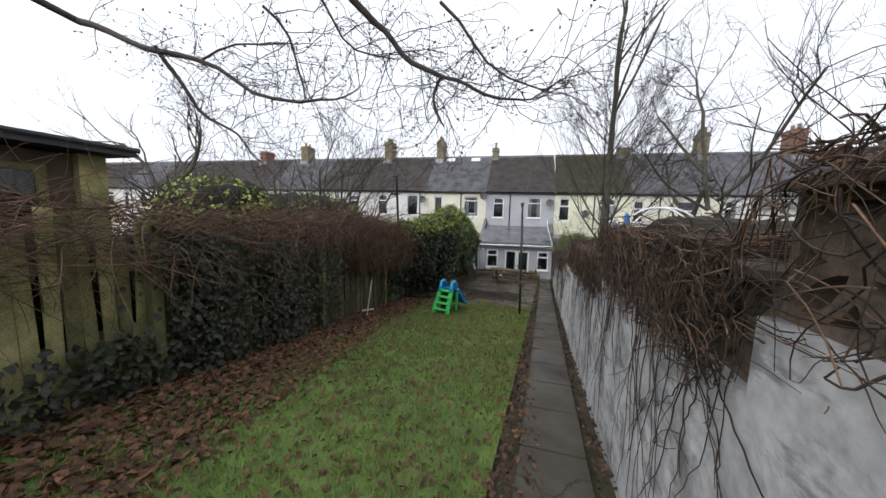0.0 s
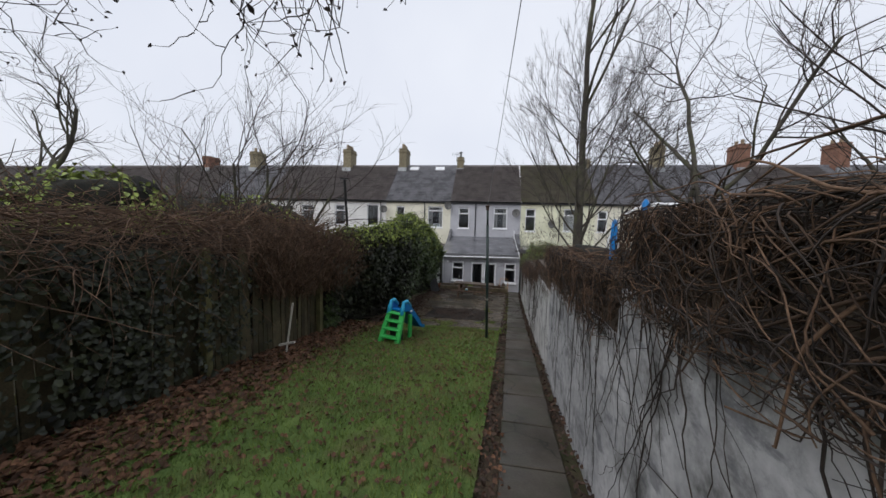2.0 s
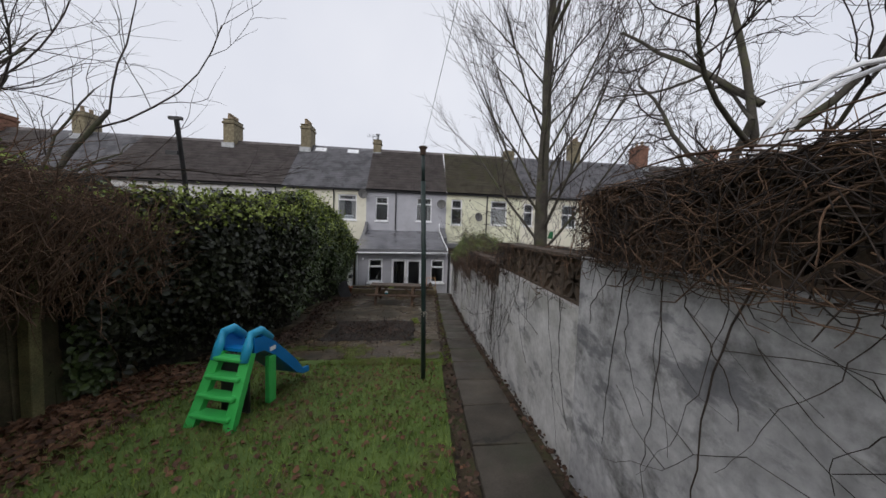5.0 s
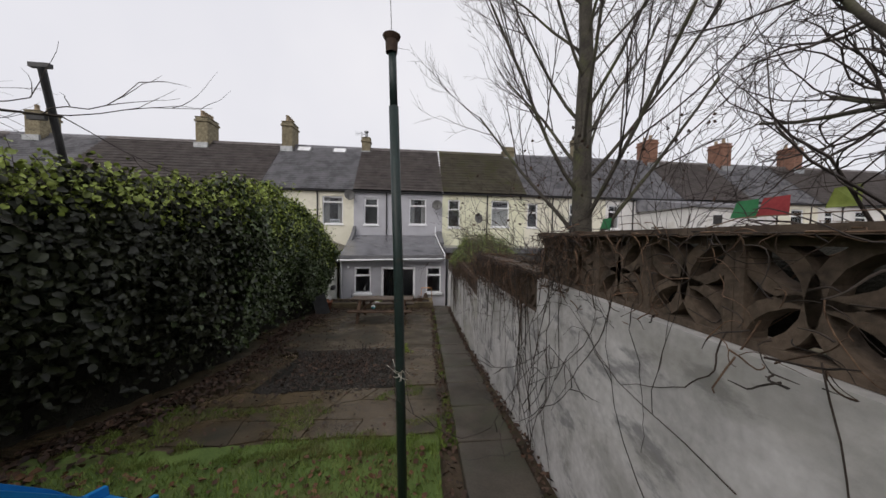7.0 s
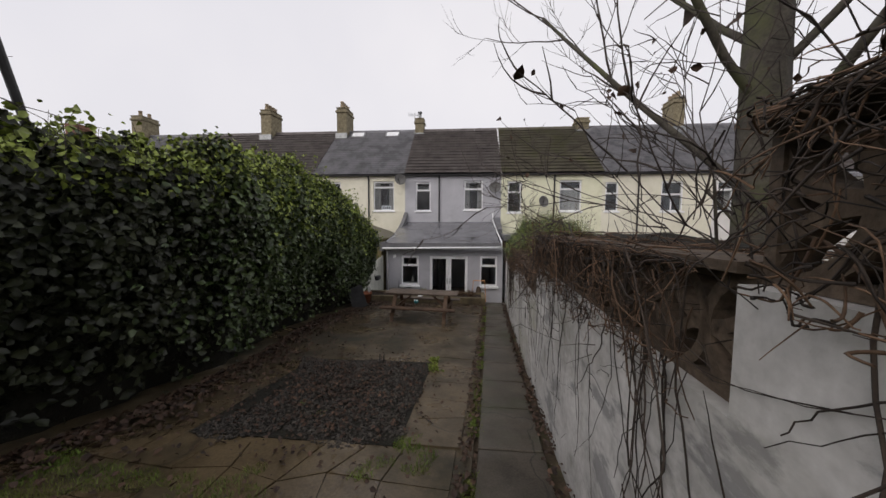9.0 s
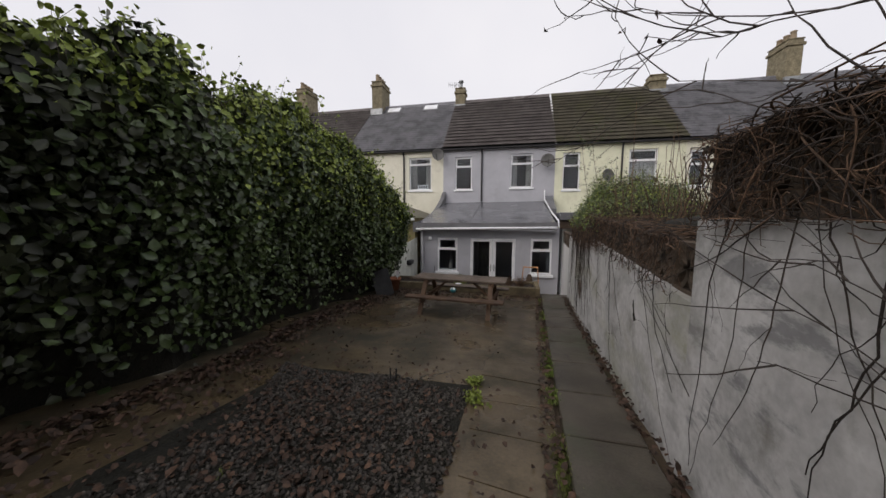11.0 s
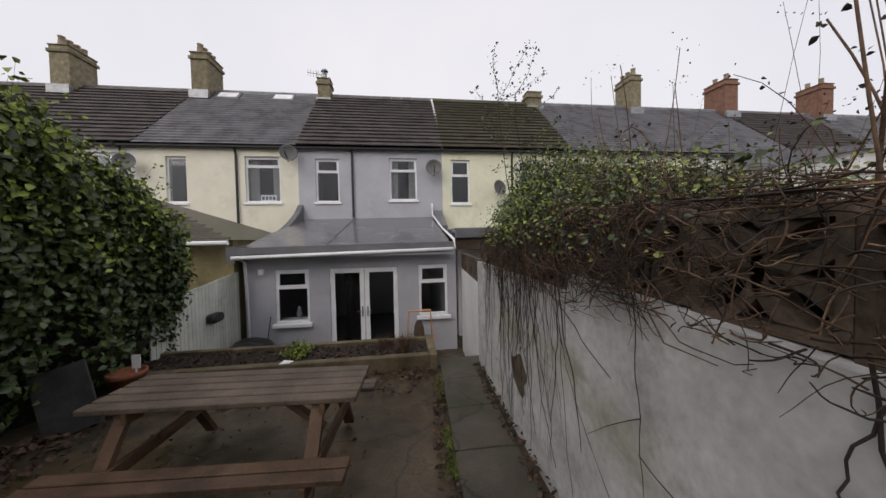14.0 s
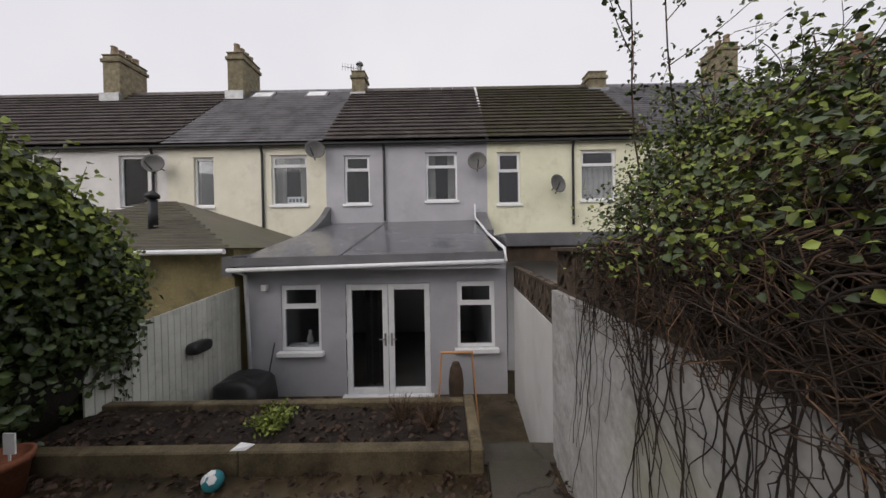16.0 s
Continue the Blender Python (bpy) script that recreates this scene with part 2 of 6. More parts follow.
def cracked(m, scale, tone, wet=0.25):
    """Adds a net of thin cracks to a material and wet, smoother patches."""
    n, l = m.node_tree.nodes, m.node_tree.links
    b = n["Principled BSDF"]
    co = n.new("ShaderNodeNewGeometry")
    wob = n.new("ShaderNodeTexNoise")
    wob.inputs["Scale"].default_value, wob.inputs["Detail"].default_value = 1.6, 5
    add = n.new("ShaderNodeVectorMath")
    add.operation = "MULTIPLY_ADD"
    add.inputs[1].default_value = (1.1, 1.1, 1.1)
    l.new(co.outputs["Position"], wob.inputs["Vector"])
    l.new(wob.outputs["Color"], add.inputs[0])
    l.new(co.outputs["Position"], add.inputs[2])
    v = n.new("ShaderNodeTexVoronoi")
    v.feature, v.voronoi_dimensions = "DISTANCE_TO_EDGE", "2D"
    v.inputs["Scale"].default_value = scale
    l.new(add.outputs[0], v.inputs["Vector"])
    r = n.new("ShaderNodeMapRange")
    r.inputs["From Min"].default_value, r.inputs["From Max"].default_value = 0.002, 0.009
    r.inputs["To Min"].default_value, r.inputs["To Max"].default_value = 0.75, 0.0
    l.new(v.outputs["Distance"], r.inputs["Value"])
    mx = n.new("ShaderNodeMix")
    mx.data_type = "RGBA"
    mx.inputs["B"].default_value = (*tone, 1)
    src = b.inputs["Base Color"].links[0].from_socket
    l.new(r.outputs["Result"], mx.inputs["Factor"])
    l.new(src, mx.inputs["A"])
    l.new(mx.outputs["Result"], b.inputs["Base Color"])
    p = n.new("ShaderNodeTexNoise")
    p.inputs["Scale"].default_value, p.inputs["Detail"].default_value = 0.9, 5
    l.new(co.outputs["Position"], p.inputs["Vector"])
    q = n.new("ShaderNodeMapRange")
    q.inputs["From Min"].default_value, q.inputs["From Max"].default_value = 0.42, 0.6
    q.inputs["To Min"].default_value, q.inputs["To Max"].default_value = wet, 0.75
    l.new(p.outputs["Fac"], q.inputs["Value"])
    l.new(q.outputs["Result"], b.inputs["Roughness"])


def blotched(m, scale, tone, lo, hi, amount):
    """Adds patches with broken edges where a coat of paint has worn thin, drawn out along a slant."""
    n, l = m.node_tree.nodes, m.node_tree.links
    b = n["Principled BSDF"]
    co, mp = n.new("ShaderNodeNewGeometry"), n.new("ShaderNodeMapping")
    mp.inputs["Rotation"].default_value = (0.6, 0, 0)
    mp.inputs["Scale"].default_value = (1, 0.6, 1.5)
    l.new(co.outputs["Position"], mp.inputs["Vector"])
    s = n.new("ShaderNodeTexNoise")
    s.inputs["Scale"].default_value, s.inputs["Detail"].default_value, s.inputs["Roughness"].default_value = scale, 10, 0.66
    l.new(mp.outputs["Vector"], s.inputs["Vector"])
    r = n.new("ShaderNodeMapRange")
    r.inputs["From Min"].default_value, r.inputs["From Max"].default_value, r.inputs["To Max"].default_value = lo, hi, amount
    l.new(s.outputs["Fac"], r.inputs["Value"])
    mx = n.new("ShaderNodeMix")
    mx.data_type = "RGBA"
    mx.inputs["B"].default_value = (*tone, 1)
    l.new(r.outputs["Result"], mx.inputs["Factor"])
    l.new(b.inputs["Base Color"].links[0].from_socket, mx.inputs["A"])
    l.new(mx.outputs["Result"], b.inputs["Base Color"])


blotched(M["rendermid"], 3.2, (0.15, 0.15, 0.155), 0.55, 0.62, 0.65)
blotched(M["rendermid"], 1.1, (0.26, 0.255, 0.215), 0.52, 0.64, 0.45)
blotched(M["render"], 3.0, (0.27, 0.265, 0.25), 0.57, 0.66, 0.5)
blotched(M["render"], 0.9, (0.3, 0.3, 0.17), 0.52, 0.66, 0.5)
blotched(M["renderold"], 3.4, (0.1, 0.103, 0.115), 0.56, 0.62, 0.6)
cracked(M["concrete"], 0.42, (0.018, 0.015, 0.01))
cracked(M["slab"], 0.45, (0.02, 0.018, 0.014), 0.35)


# ---- building helpers ----
def mesh_of(name, bm, mat, smooth=False):
    me = bpy.data.meshes.new(name)
    bm.to_mesh(me)
    bm.free()
    if smooth:
        me.polygons.foreach_set("use_smooth", [True] * len(me.polygons))
    me.materials.append(mat)
    return me


def part(name, bm, mat, parent, label="", smooth=False):
    ob = new(name, mesh_of(name, bm, mat, smooth) if isinstance(bm, bmesh.types.BMesh) else bm)
    if parent:
        ob.parent = parent
    return tagged(ob, label)


def thing(name, label, category, at=(0, 0, 0), group="", rz=0.0):
    ob = new(name)
    ob.matrix_world = pose(*at, 0, 0, rz)
    ob.empty_display_size = 0.1
    return tagged(ob, label, category, group)


def solo(name, bm, mat, label, category, kind="", smooth=False, group=""):
    return tagged(part(name, bm, mat, None, label, smooth), "", category, group, kind)


def box(bm, x0, x1, y0, y1, z0, z1, bevel=0.0):
    b2 = bmesh.new()
    vs = [b2.verts.new((x, y, z)) for z in (z0, z1) for y in (y0, y1) for x in (x0, x1)]
    for f in ((0, 2, 3, 1), (4, 5, 7, 6), (0, 1, 5, 4), (2, 6, 7, 3), (0, 4, 6, 2), (1, 3, 7, 5)):
        b2.faces.new([vs[i] for i in f])
    if bevel:
        bmesh.ops.bevel(b2, geom=b2.edges[:], offset=bevel, segments=1, affect="EDGES")
    me = bpy.data.meshes.new("t")
    b2.to_mesh(me)
    b2.free()
    bm.from_mesh(me)
    bpy.data.meshes.remove(me)
    return bm


def boxes(*rows, bevel=0.0):
    bm = bmesh.new()
    for r in rows:
        box(bm, *r, bevel=bevel)
    return bm


def hexa(bm, pts):
    """A solid with eight corners: four below, four above, both going round the same way."""
    vs = [bm.verts.new(p) for p in pts]
    for f in ((3, 2, 1, 0), (4, 5, 6, 7), (0, 1, 5, 4), (1, 2, 6, 5), (2, 3, 7, 6), (3, 0, 4, 7)):
        bm.faces.new([vs[i] for i in f])
    return bm


def beam(bm, a, b, w, h, up=(0, 0, 1)):
    """A bar from a to b, w wide and h deep."""
    a, b = Vector(a), Vector(b)
    d = (b - a).normalized()
    s = d.cross(Vector(up)).normalized() * w / 2
    u = s.cross(d).normalized() * h / 2
    return hexa(bm, [a - s - u, a + s - u, a + s + u, a - s + u, b - s - u, b + s - u, b + s + u, b - s + u])


def tube(bm, pts, radius, sides=8, caps=True):
    pts = [Vector(p) for p in pts]
    rad = radius if isinstance(radius, (list, tuple)) else [radius] * len(pts)
    rings = []
    for i, p in enumerate(pts):
        d = (pts[min(i + 1, len(pts) - 1)] - pts[max(i - 1, 0)]).normalized()
        s = d.cross(Vector((0.13, 0.31, 0.94)) if abs(d.z) < 0.9 else Vector((1, 0.2, 0))).normalized()
        u = d.cross(s)
        rings.append([bm.verts.new(p + rad[i] * (math.cos(k * math.tau / sides) * s + math.sin(k * math.tau / sides) * u)) for k in range(sides)])
    for r0, r1 in zip(rings, rings[1:]):
        for k in range(sides):
            bm.faces.new((r0[k], r0[(k + 1) % sides], r1[(k + 1) % sides], r1[k]))
    if caps:
        bm.faces.new(rings[0][::-1])
        bm.faces.new(rings[-1])
    return bm


def lathe(bm, profile, centre=(0, 0, 0), sides=16):
    rings = [[bm.verts.new((centre[0] + r * math.cos(k * math.tau / sides), centre[1] + r * math.sin(k * math.tau / sides), centre[2] + z)) for k in range(sides)] for r, z in profile]
    for r0, r1 in zip(rings, rings[1:]):
        for k in range(sides):
            bm.faces.new((r0[k], r0[(k + 1) % sides], r1[(k + 1) % sides], r1[k]))
    return bm


def raw_mesh(name, verts, faces, mat, smooth=False):
    """A mesh from arrays; faces all have the same number of corners."""
    me = bpy.data.meshes.new(name)
    verts, faces = np.asarray(verts, np.float32), np.asarray(faces, np.int32)
    me.vertices.add(len(verts))
    me.vertices.foreach_set("co", verts.ravel())
    k = faces.shape[1]
    me.loops.add(faces.size)
    me.loops.foreach_set("vertex_index", faces.ravel())
    me.polygons.add(len(faces))
    me.polygons.foreach_set("loop_start", np.arange(0, faces.size, k, dtype=np.int32))
    if smooth:
        me.polygons.foreach_set("use_smooth", np.ones(len(faces), bool))
    me.update(calc_edges=True)
    me.validate()
    me.materials.append(mat)
    return me


def strands(name, lines, radii, mat, sides=3):
    """Many thin tubes: lines is strands x points x 3, radii strands x points."""
    lines, radii = np.asarray(lines, float), np.asarray(radii, float)
    s, k, _ = lines.shape
    d = np.gradient(lines, axis=1)
    d /= np.linalg.norm(d, axis=2, keepdims=True) + 1e-9
    ref = np.tile(np.array([0.21, 0.47, 0.86]), (s, 1))[:, None, :]
    a = np.cross(d, ref)
    a /= np.linalg.norm(a, axis=2, keepdims=True) + 1e-6
    b = np.cross(d, a)
    ang = np.arange(sides) * math.tau / sides
    ring = np.cos(ang)[:, None] * a[:, :, None, :] + np.sin(ang)[:, None] * b[:, :, None, :]
    v = (lines[:, :, None, :] + ring * radii[:, :, None, None]).reshape(-1, 3)
    idx = np.arange(s * k * sides).reshape(s, k, sides)
    nxt = np.roll(idx, -1, axis=2)
    f = np.stack([idx[:, :-1], nxt[:, :-1], nxt[:, 1:], idx[:, 1:]], axis=-1).reshape(-1, 4)
    return raw_mesh(name, v, f, mat, True)


def leaves(name, centres, normals, size, mat, rng, fold=0.25, long=1.35):
    """Folded leaves of six corners, each turned at random round its normal."""
    n = len(centres)
    normals = normals / (np.linalg.norm(normals, axis=1, keepdims=True) + 1e-9)
    t = rng.normal(size=(n, 3))
    t -= (t * normals).sum(1, keepdims=True) * normals
    t /= np.linalg.norm(t, axis=1, keepdims=True) + 1e-9
    b = np.cross(normals, t)
    sz = (size * rng.uniform(0.6, 1.3, n))[:, None]
    shape = ((-0.5 * long, 0, 0), (-0.2, 0.5, fold), (0.28, 0.36, fold * 0.8), (0.5 * long, 0, 0), (0.28, -0.36, fold * 0.8), (-0.2, -0.5, fold))
    v = np.stack([centres + sz * (p * t + q * b + r * normals) for p, q, r in shape], axis=1).reshape(-1, 3)
    o = np.arange(n)[:, None] * 6
    f = np.concatenate([o + np.array([0, 3, 2, 1]), o + np.array([0, 5, 4, 3])])
    return raw_mesh(name, v, f, mat)


# ---- the lie of the land ----
FALL = ((-40.0, 4.9), (4.0, 4.9), (16.0, 3.24), (20.0, 2.65), (24.0, 2.11), (28.0, 1.647), (32.0, 1.195), (36.0, 0.91), (36.95, 0.9))


def gz(y):
    return float(np.interp(y, [p[0] for p in FALL], [p[1] for p in FALL]))


def gza(y):
    return np.interp(y, [p[0] for p in FALL], [p[1] for p in FALL])


def wall_x(y):
    return -2.706 + 0.0577 * (y - 28)


def path_x(y):
    return -3.368 + 0.0631 * (y - 28)


rng = np.random.default_rng(7)
xs = np.concatenate([[-600, -200, -80, -40], np.linspace(-20, 14, 70), [40, 90, 250, 600]])
ys = np.concatenate([[-500, -150, -40, -5], np.linspace(4, 37.2, 90), [37.25, 40, 52, 70, 150, 500, 1500]])
gx, gy = np.meshgrid(xs, ys)
gh = np.where(gy > 37.22, -0.12, gza(gy) - 0.06)
gh = gh + np.where((gy > 4) & (gy < 36.5), rng.normal(0, 0.012, gx.shape), 0)
nx, ny = len(xs), len(ys)
ii = np.arange(nx * ny).reshape(ny, nx)
gf = np.stack([ii[:-1, :-1], ii[:-1, 1:], ii[1:, 1:], ii[1:, :-1]], -1).reshape(-1, 4)
tagged(new("ground", raw_mesh("ground", np.stack([gx, gy, gh], -1).reshape(-1, 3), gf, M["soil"], True)), "dark earth of the gardens, falling towards the houses", "ground", "", "structure")


def sheet(x_of, y0, y1, ncol, nrow, lift, amp, seed):
    """A slightly uneven sheet of ground between two edges that x_of gives for each y."""
    r = np.random.default_rng(seed)
    yy = np.linspace(y0, y1, nrow)
    e = np.array([x_of(y) for y in yy])
    u = np.linspace(0, 1, ncol)
    X = e[:, :1] * (1 - u) + e[:, 1:] * u
    Y = np.repeat(yy[:, None], ncol, 1)
    Z = gza(Y) + lift + r.normal(0, amp, X.shape)
    i = np.arange(ncol * nrow).reshape(nrow, ncol)
    f = np.stack([i[:-1, :-1], i[:-1, 1:], i[1:, 1:], i[1:, :-1]], -1).reshape(-1, 4)
    return np.stack([X, Y, Z], -1).reshape(-1, 3), f


def lawn_end(x):
    return 28.45 + 0.25 * math.sin(x * 3.1) * 0.4


v, f = sheet(lambda y: (-7.45, path_x(y) - 0.16), 12, 28.45, 40, 130, 0.0, 0.008, 3)
tagged(new("lawn", raw_mesh("lawn", v, f, M["lawn"], True)), "sloping winter lawn, green with fallen leaves", "lawn", "", "structure")
v, f = sheet(lambda y: (-7.6, path_x(y) - 0.03), 28.3, 36.95, 30, 60, -0.02, 0.002, 4)
patio = tagged(new("pavement", raw_mesh("patio", v, f, M["concrete"], True)), "damp stained concrete patio", "patio", "", "structure")

# the garden wall, stepping down in bays, with patterned blocks on top
WALL = ((13.0, 4.62), (14.8, 4.42), (17.4, 4.09), (20.2, 3.84), (22.63, 3.51), (25.68, 3.13), (28.12, 2.8), (31.1, 2.4), (34.22, 2.37), (37.05, 2.37))
SLOPE = {31.1: 0.055}
wall_e = thing("wall_east", "whitewashed garden wall with dark patterned blocks on top", "wall")
tagged(wall_e, kind="structure")
for (ya, za), (yb, _) in zip(WALL, WALL[1:]):
    bm = bmesh.new()
    n = 14
    sl, mid = SLOPE.get(ya, 0.0), (ya + yb) / 2
    for i in range(n):
        a, b = ya + (yb - ya) * i / n, ya + (yb - ya) * (i + 1) / n
        hexa(bm, [(wall_x(a), a, gz(a) - 0.4), (wall_x(a) + 0.2, a, gz(a) - 0.4), (wall_x(b) + 0.2, b, gz(b) - 0.4), (wall_x(b), b, gz(b) - 0.4),
                  (wall_x(a), a, za + sl * (a - mid)), (wall_x(a) + 0.2, a, za + sl * (a - mid)), (wall_x(b) + 0.2, b, za + sl * (b - mid)), (wall_x(b), b, za + sl * (b - mid))])
    bmesh.ops.remove_doubles(bm, verts=bm.verts[:], dist=0.001)
    part("rendered_bay", bm, M["render" if ya > 30 else "rendermid" if ya > 25 else "renderold"], wall_e)


def screen_block():
    """A pierced concrete block: a square rim and four half-circle ribs that leave petal-shaped holes."""
    bm = bmesh.new()
    s, t, w = 0.195, 0.09, 0.021
    for r in ((-s, s, -s, -s + 0.03), (-s, s, s - 0.03, s), (-s, -s + 0.03, -s + 0.03, s - 0.03), (s - 0.03, s, -s + 0.03, s - 0.03)):
        box(bm, 0, t, r[0], r[1], r[2], r[3])
    for k in range(4):
        q = k * math.pi / 2
        cy, cz = s * math.cos(q), s * math.sin(q)
        arc = []
        for i in range(9):
            a = q + math.pi / 2 + math.pi * (0.08 + 0.84 * i / 8)
            arc.append((math.cos(a), math.sin(a)))
        for (c0, s0), (c1, s1) in zip(arc, arc[1:]):
            ring = [(cy + (s - w) * c0, cz + (s - w) * s0), (cy + (s + w) * c0, cz + (s + w) * s0), (cy + (s + w) * c1, cz + (s + w) * s1), (cy + (s - w) * c1, cz + (s - w) * s1)]
            d = 0.008 + 0.0015 * (k % 2)
            hexa(bm, [(d, u, v_) for u, v_ in ring] + [(t - d, u, v_) for u, v_ in ring])
    bmesh.ops.recalc_face_normals(bm, faces=bm.faces[:])
    return mesh_of("screen_block", bm, M["block"])


BLOCK = screen_block()
TILT_WALL = -math.degrees(math.atan(0.0577))
for (ya, za), (yb, _) in zip(WALL, WALL[1:]):
    n = round((yb - ya) / 0.395)
    ct = 0.355
    if ya < 17:
        za -= ct
    sl, mid = SLOPE.get(ya, 0.0), (ya + yb) / 2
    hs = 0.83 if sl else 0.9
    for i in range(n if ya > 17 else 0):
        y = ya + (yb - ya) * (i + 0.5) / n
        ob = part("screen_block", BLOCK, None, wall_e)
        ob.matrix_world = pose(wall_x(y) + 0.05, y, za + 0.197 * hs + sl * (y - mid), 0, 0, TILT_WALL) @ Matrix.Diagonal((1, (yb - ya) / n / 0.392, hs, 1))
    if sl:
        continue
    bm = bmesh.new()
    hexa(bm, [(wall_x(ya) - 0.005, ya, za + ct), (wall_x(ya) + 0.21, ya, za + ct), (wall_x(yb) + 0.21, yb, za + ct), (wall_x(yb) - 0.005, yb, za + ct),
              (wall_x(ya) - 0.005, ya, za + ct + 0.028), (wall_x(ya) + 0.21, ya, za + ct + 0.028), (wall_x(yb) + 0.21, yb, za + ct + 0.028), (wall_x(yb) - 0.005, yb, za + ct + 0.028)])
    part("coping", bm, M["block"], wall_e, "thin dark mossy coping")

# a dark crack and a patch of bare brown stone in the render
crack = [(wall_x(y) - 0.001, y, z) for y, z in ((32.09, 2.075), (32.085, 2.03), (32.065, 1.99), (32.055, 1.955), (32.02, 1.91))]
part("crack", tube(bmesh.new(), crack, [0.004, 0.009, 0.007, 0.012, 0.014], 7), M["core"], wall_e, "short dark crack in the render")
bm = bmesh.new()
edge = [(35.14 + (0.19 + 0.035 * math.sin(5 * a)) * math.cos(a), 1.5 + (0.17 + 0.03 * math.cos(3 * a)) * math.sin(a)) for a in (k * math.tau / 18 for k in range(18))]
lo, hi = [bm.verts.new((wall_x(y) + 0.01, y, z)) for y, z in edge], [bm.verts.new((wall_x(y) - 0.005, y, z)) for y, z in edge]
for k in range(18):
    bm.faces.new((lo[k], lo[(k + 1) % 18], hi[(k + 1) % 18], hi[k]))
bm.faces.new(hi)
part("bare_patch", bm, M["block"], wall_e, "bare brown patch where the render fell off")

# the path of slabs beside the wall
path = thing("path", "wet grey concrete slab path beside the wall", "path")
tagged(path, kind="structure")
y = 12.0
while y < 36.9:
    L = 0.74
    b = min(y + L, 36.95)
    bm = bmesh.new()
    x0a, x0b = path_x(y) + 0.01, path_x(b) + 0.01
    w = 0.53
    dz = random.uniform(-0.006, 0.006)
    g = 0.012
    hexa(bm, [(x0a, y + g, gz(y) - 0.06), (x0a + w, y + g, gz(y) - 0.06), (x0b + w, b, gz(b) - 0.06), (x0b, b, gz(b) - 0.06),
              (x0a, y + g, gz(y) + dz + 0.01), (x0a + w, y + g, gz(y) - dz + 0.01), (x0b + w, b, gz(b) + dz + 0.006), (x0b, b, gz(b) - dz + 0.006)])
    bmesh.ops.bevel(bm, geom=bm.edges[:], offset=0.008, segments=1, affect="EDGES")
    part("slab", bm, M["slab"], path)
    y += L

# lower yard by the house, with steps down
solo("pavement_yard", boxes((-7.0, -1.9, 37.8, 40.0, -0.11, 0.0)), M["concrete"], "lower concrete yard at the back door", "pavement", "structure")
steps = thing("steps", "concrete steps down to the back door", "steps")
tagged(steps, kind="structure")
for i in range(5):
    part("step", boxes((-2.84, -2.12, 36.96 + 0.28 * i, 36.96 + 0.28 * (i + 1) + (0.02 if i == 4 else 0), -0.1, 0.9 - 0.18 * (i + 1) + 0.15), bevel=0.01), M["slab"], steps)
retain = solo("wall_retaining", boxes((-7.0, -2.85, 37.72, 37.8, -0.1, 0.88)), M["slab"], "low retaining wall under the planter", "wall", "structure")
lower = thing("wall_lower", "white rendered side wall by the steps", "wall")
tagged(lower, kind="structure")
bm = hexa(bmesh.new(), [(-2.1, 37.25, -0.1), (-1.98, 37.25, -0.1), (-1.75, 39.98, -0.1), (-1.87, 39.98, -0.1), (-2.1, 37.25, 1.98), (-1.98, 37.25, 1.98), (-1.75, 39.98, 2.0), (-1.87, 39.98, 2.0)])
part("rendered_bay", bm, M["white"], lower)
for i in range(7):
    y = 37.45 + 0.39 * i
    ob = part("screen_block", BLOCK, None, lower)
    ob.matrix_world = pose(-2.1 + (y - 37.25) * 0.0842 + 0.01, y, 2.18, 0, 0, -4.8)

# ---- houses ----
EAVE, FRONT, RIDGE, TOP, BACK = 6.23, 44.4, 47.8, 9.6, 51.2


def holed_wall(x0, x1, z0, z1, y0, y1, holes):
    """A wall slab along x with rectangular openings through it."""
    xs_ = sorted({x0, x1, *[h[0] for h in holes], *[h[1] for h in holes]})
    zs_ = sorted({z0, z1, *[h[2] for h in holes], *[h[3] for h in holes]})
    solid = lambda i, k: 0 <= i < len(xs_) - 1 and 0 <= k < len(zs_) - 1 and not any(h[0] <= (xs_[i] + xs_[i + 1]) / 2 <= h[1] and h[2] <= (zs_[k] + zs_[k + 1]) / 2 <= h[3] for h in holes)
    bm = bmesh.new()
    q = lambda *p: bm.faces.new([bm.verts.new(c) for c in p])
    for i in range(len(xs_) - 1):
        for k in range(len(zs_) - 1):
            if not solid(i, k):
                continue
            a, b, c, d = xs_[i], xs_[i + 1], zs_[k], zs_[k + 1]
            q((a, y0, c), (b, y0, c), (b, y0, d), (a, y0, d))
            q((b, y1, c), (a, y1, c), (a, y1, d), (b, y1, d))
            if not solid(i - 1, k):
                q((a, y1, c), (a, y0, c), (a, y0, d), (a, y1, d))
            if not solid(i + 1, k):
                q((b, y0, c), (b, y1, c), (b, y1, d), (b, y0, d))
            if not solid(i, k - 1):
                q((a, y1, c), (b, y1, c), (b, y0, c), (a, y0, c))
            if not solid(i, k + 1):
                q((a, y0, d), (b, y0, d), (b, y1, d), (a, y1, d))
    bmesh.ops.remove_doubles(bm, verts=bm.verts[:], dist=0.0005)
    return bm


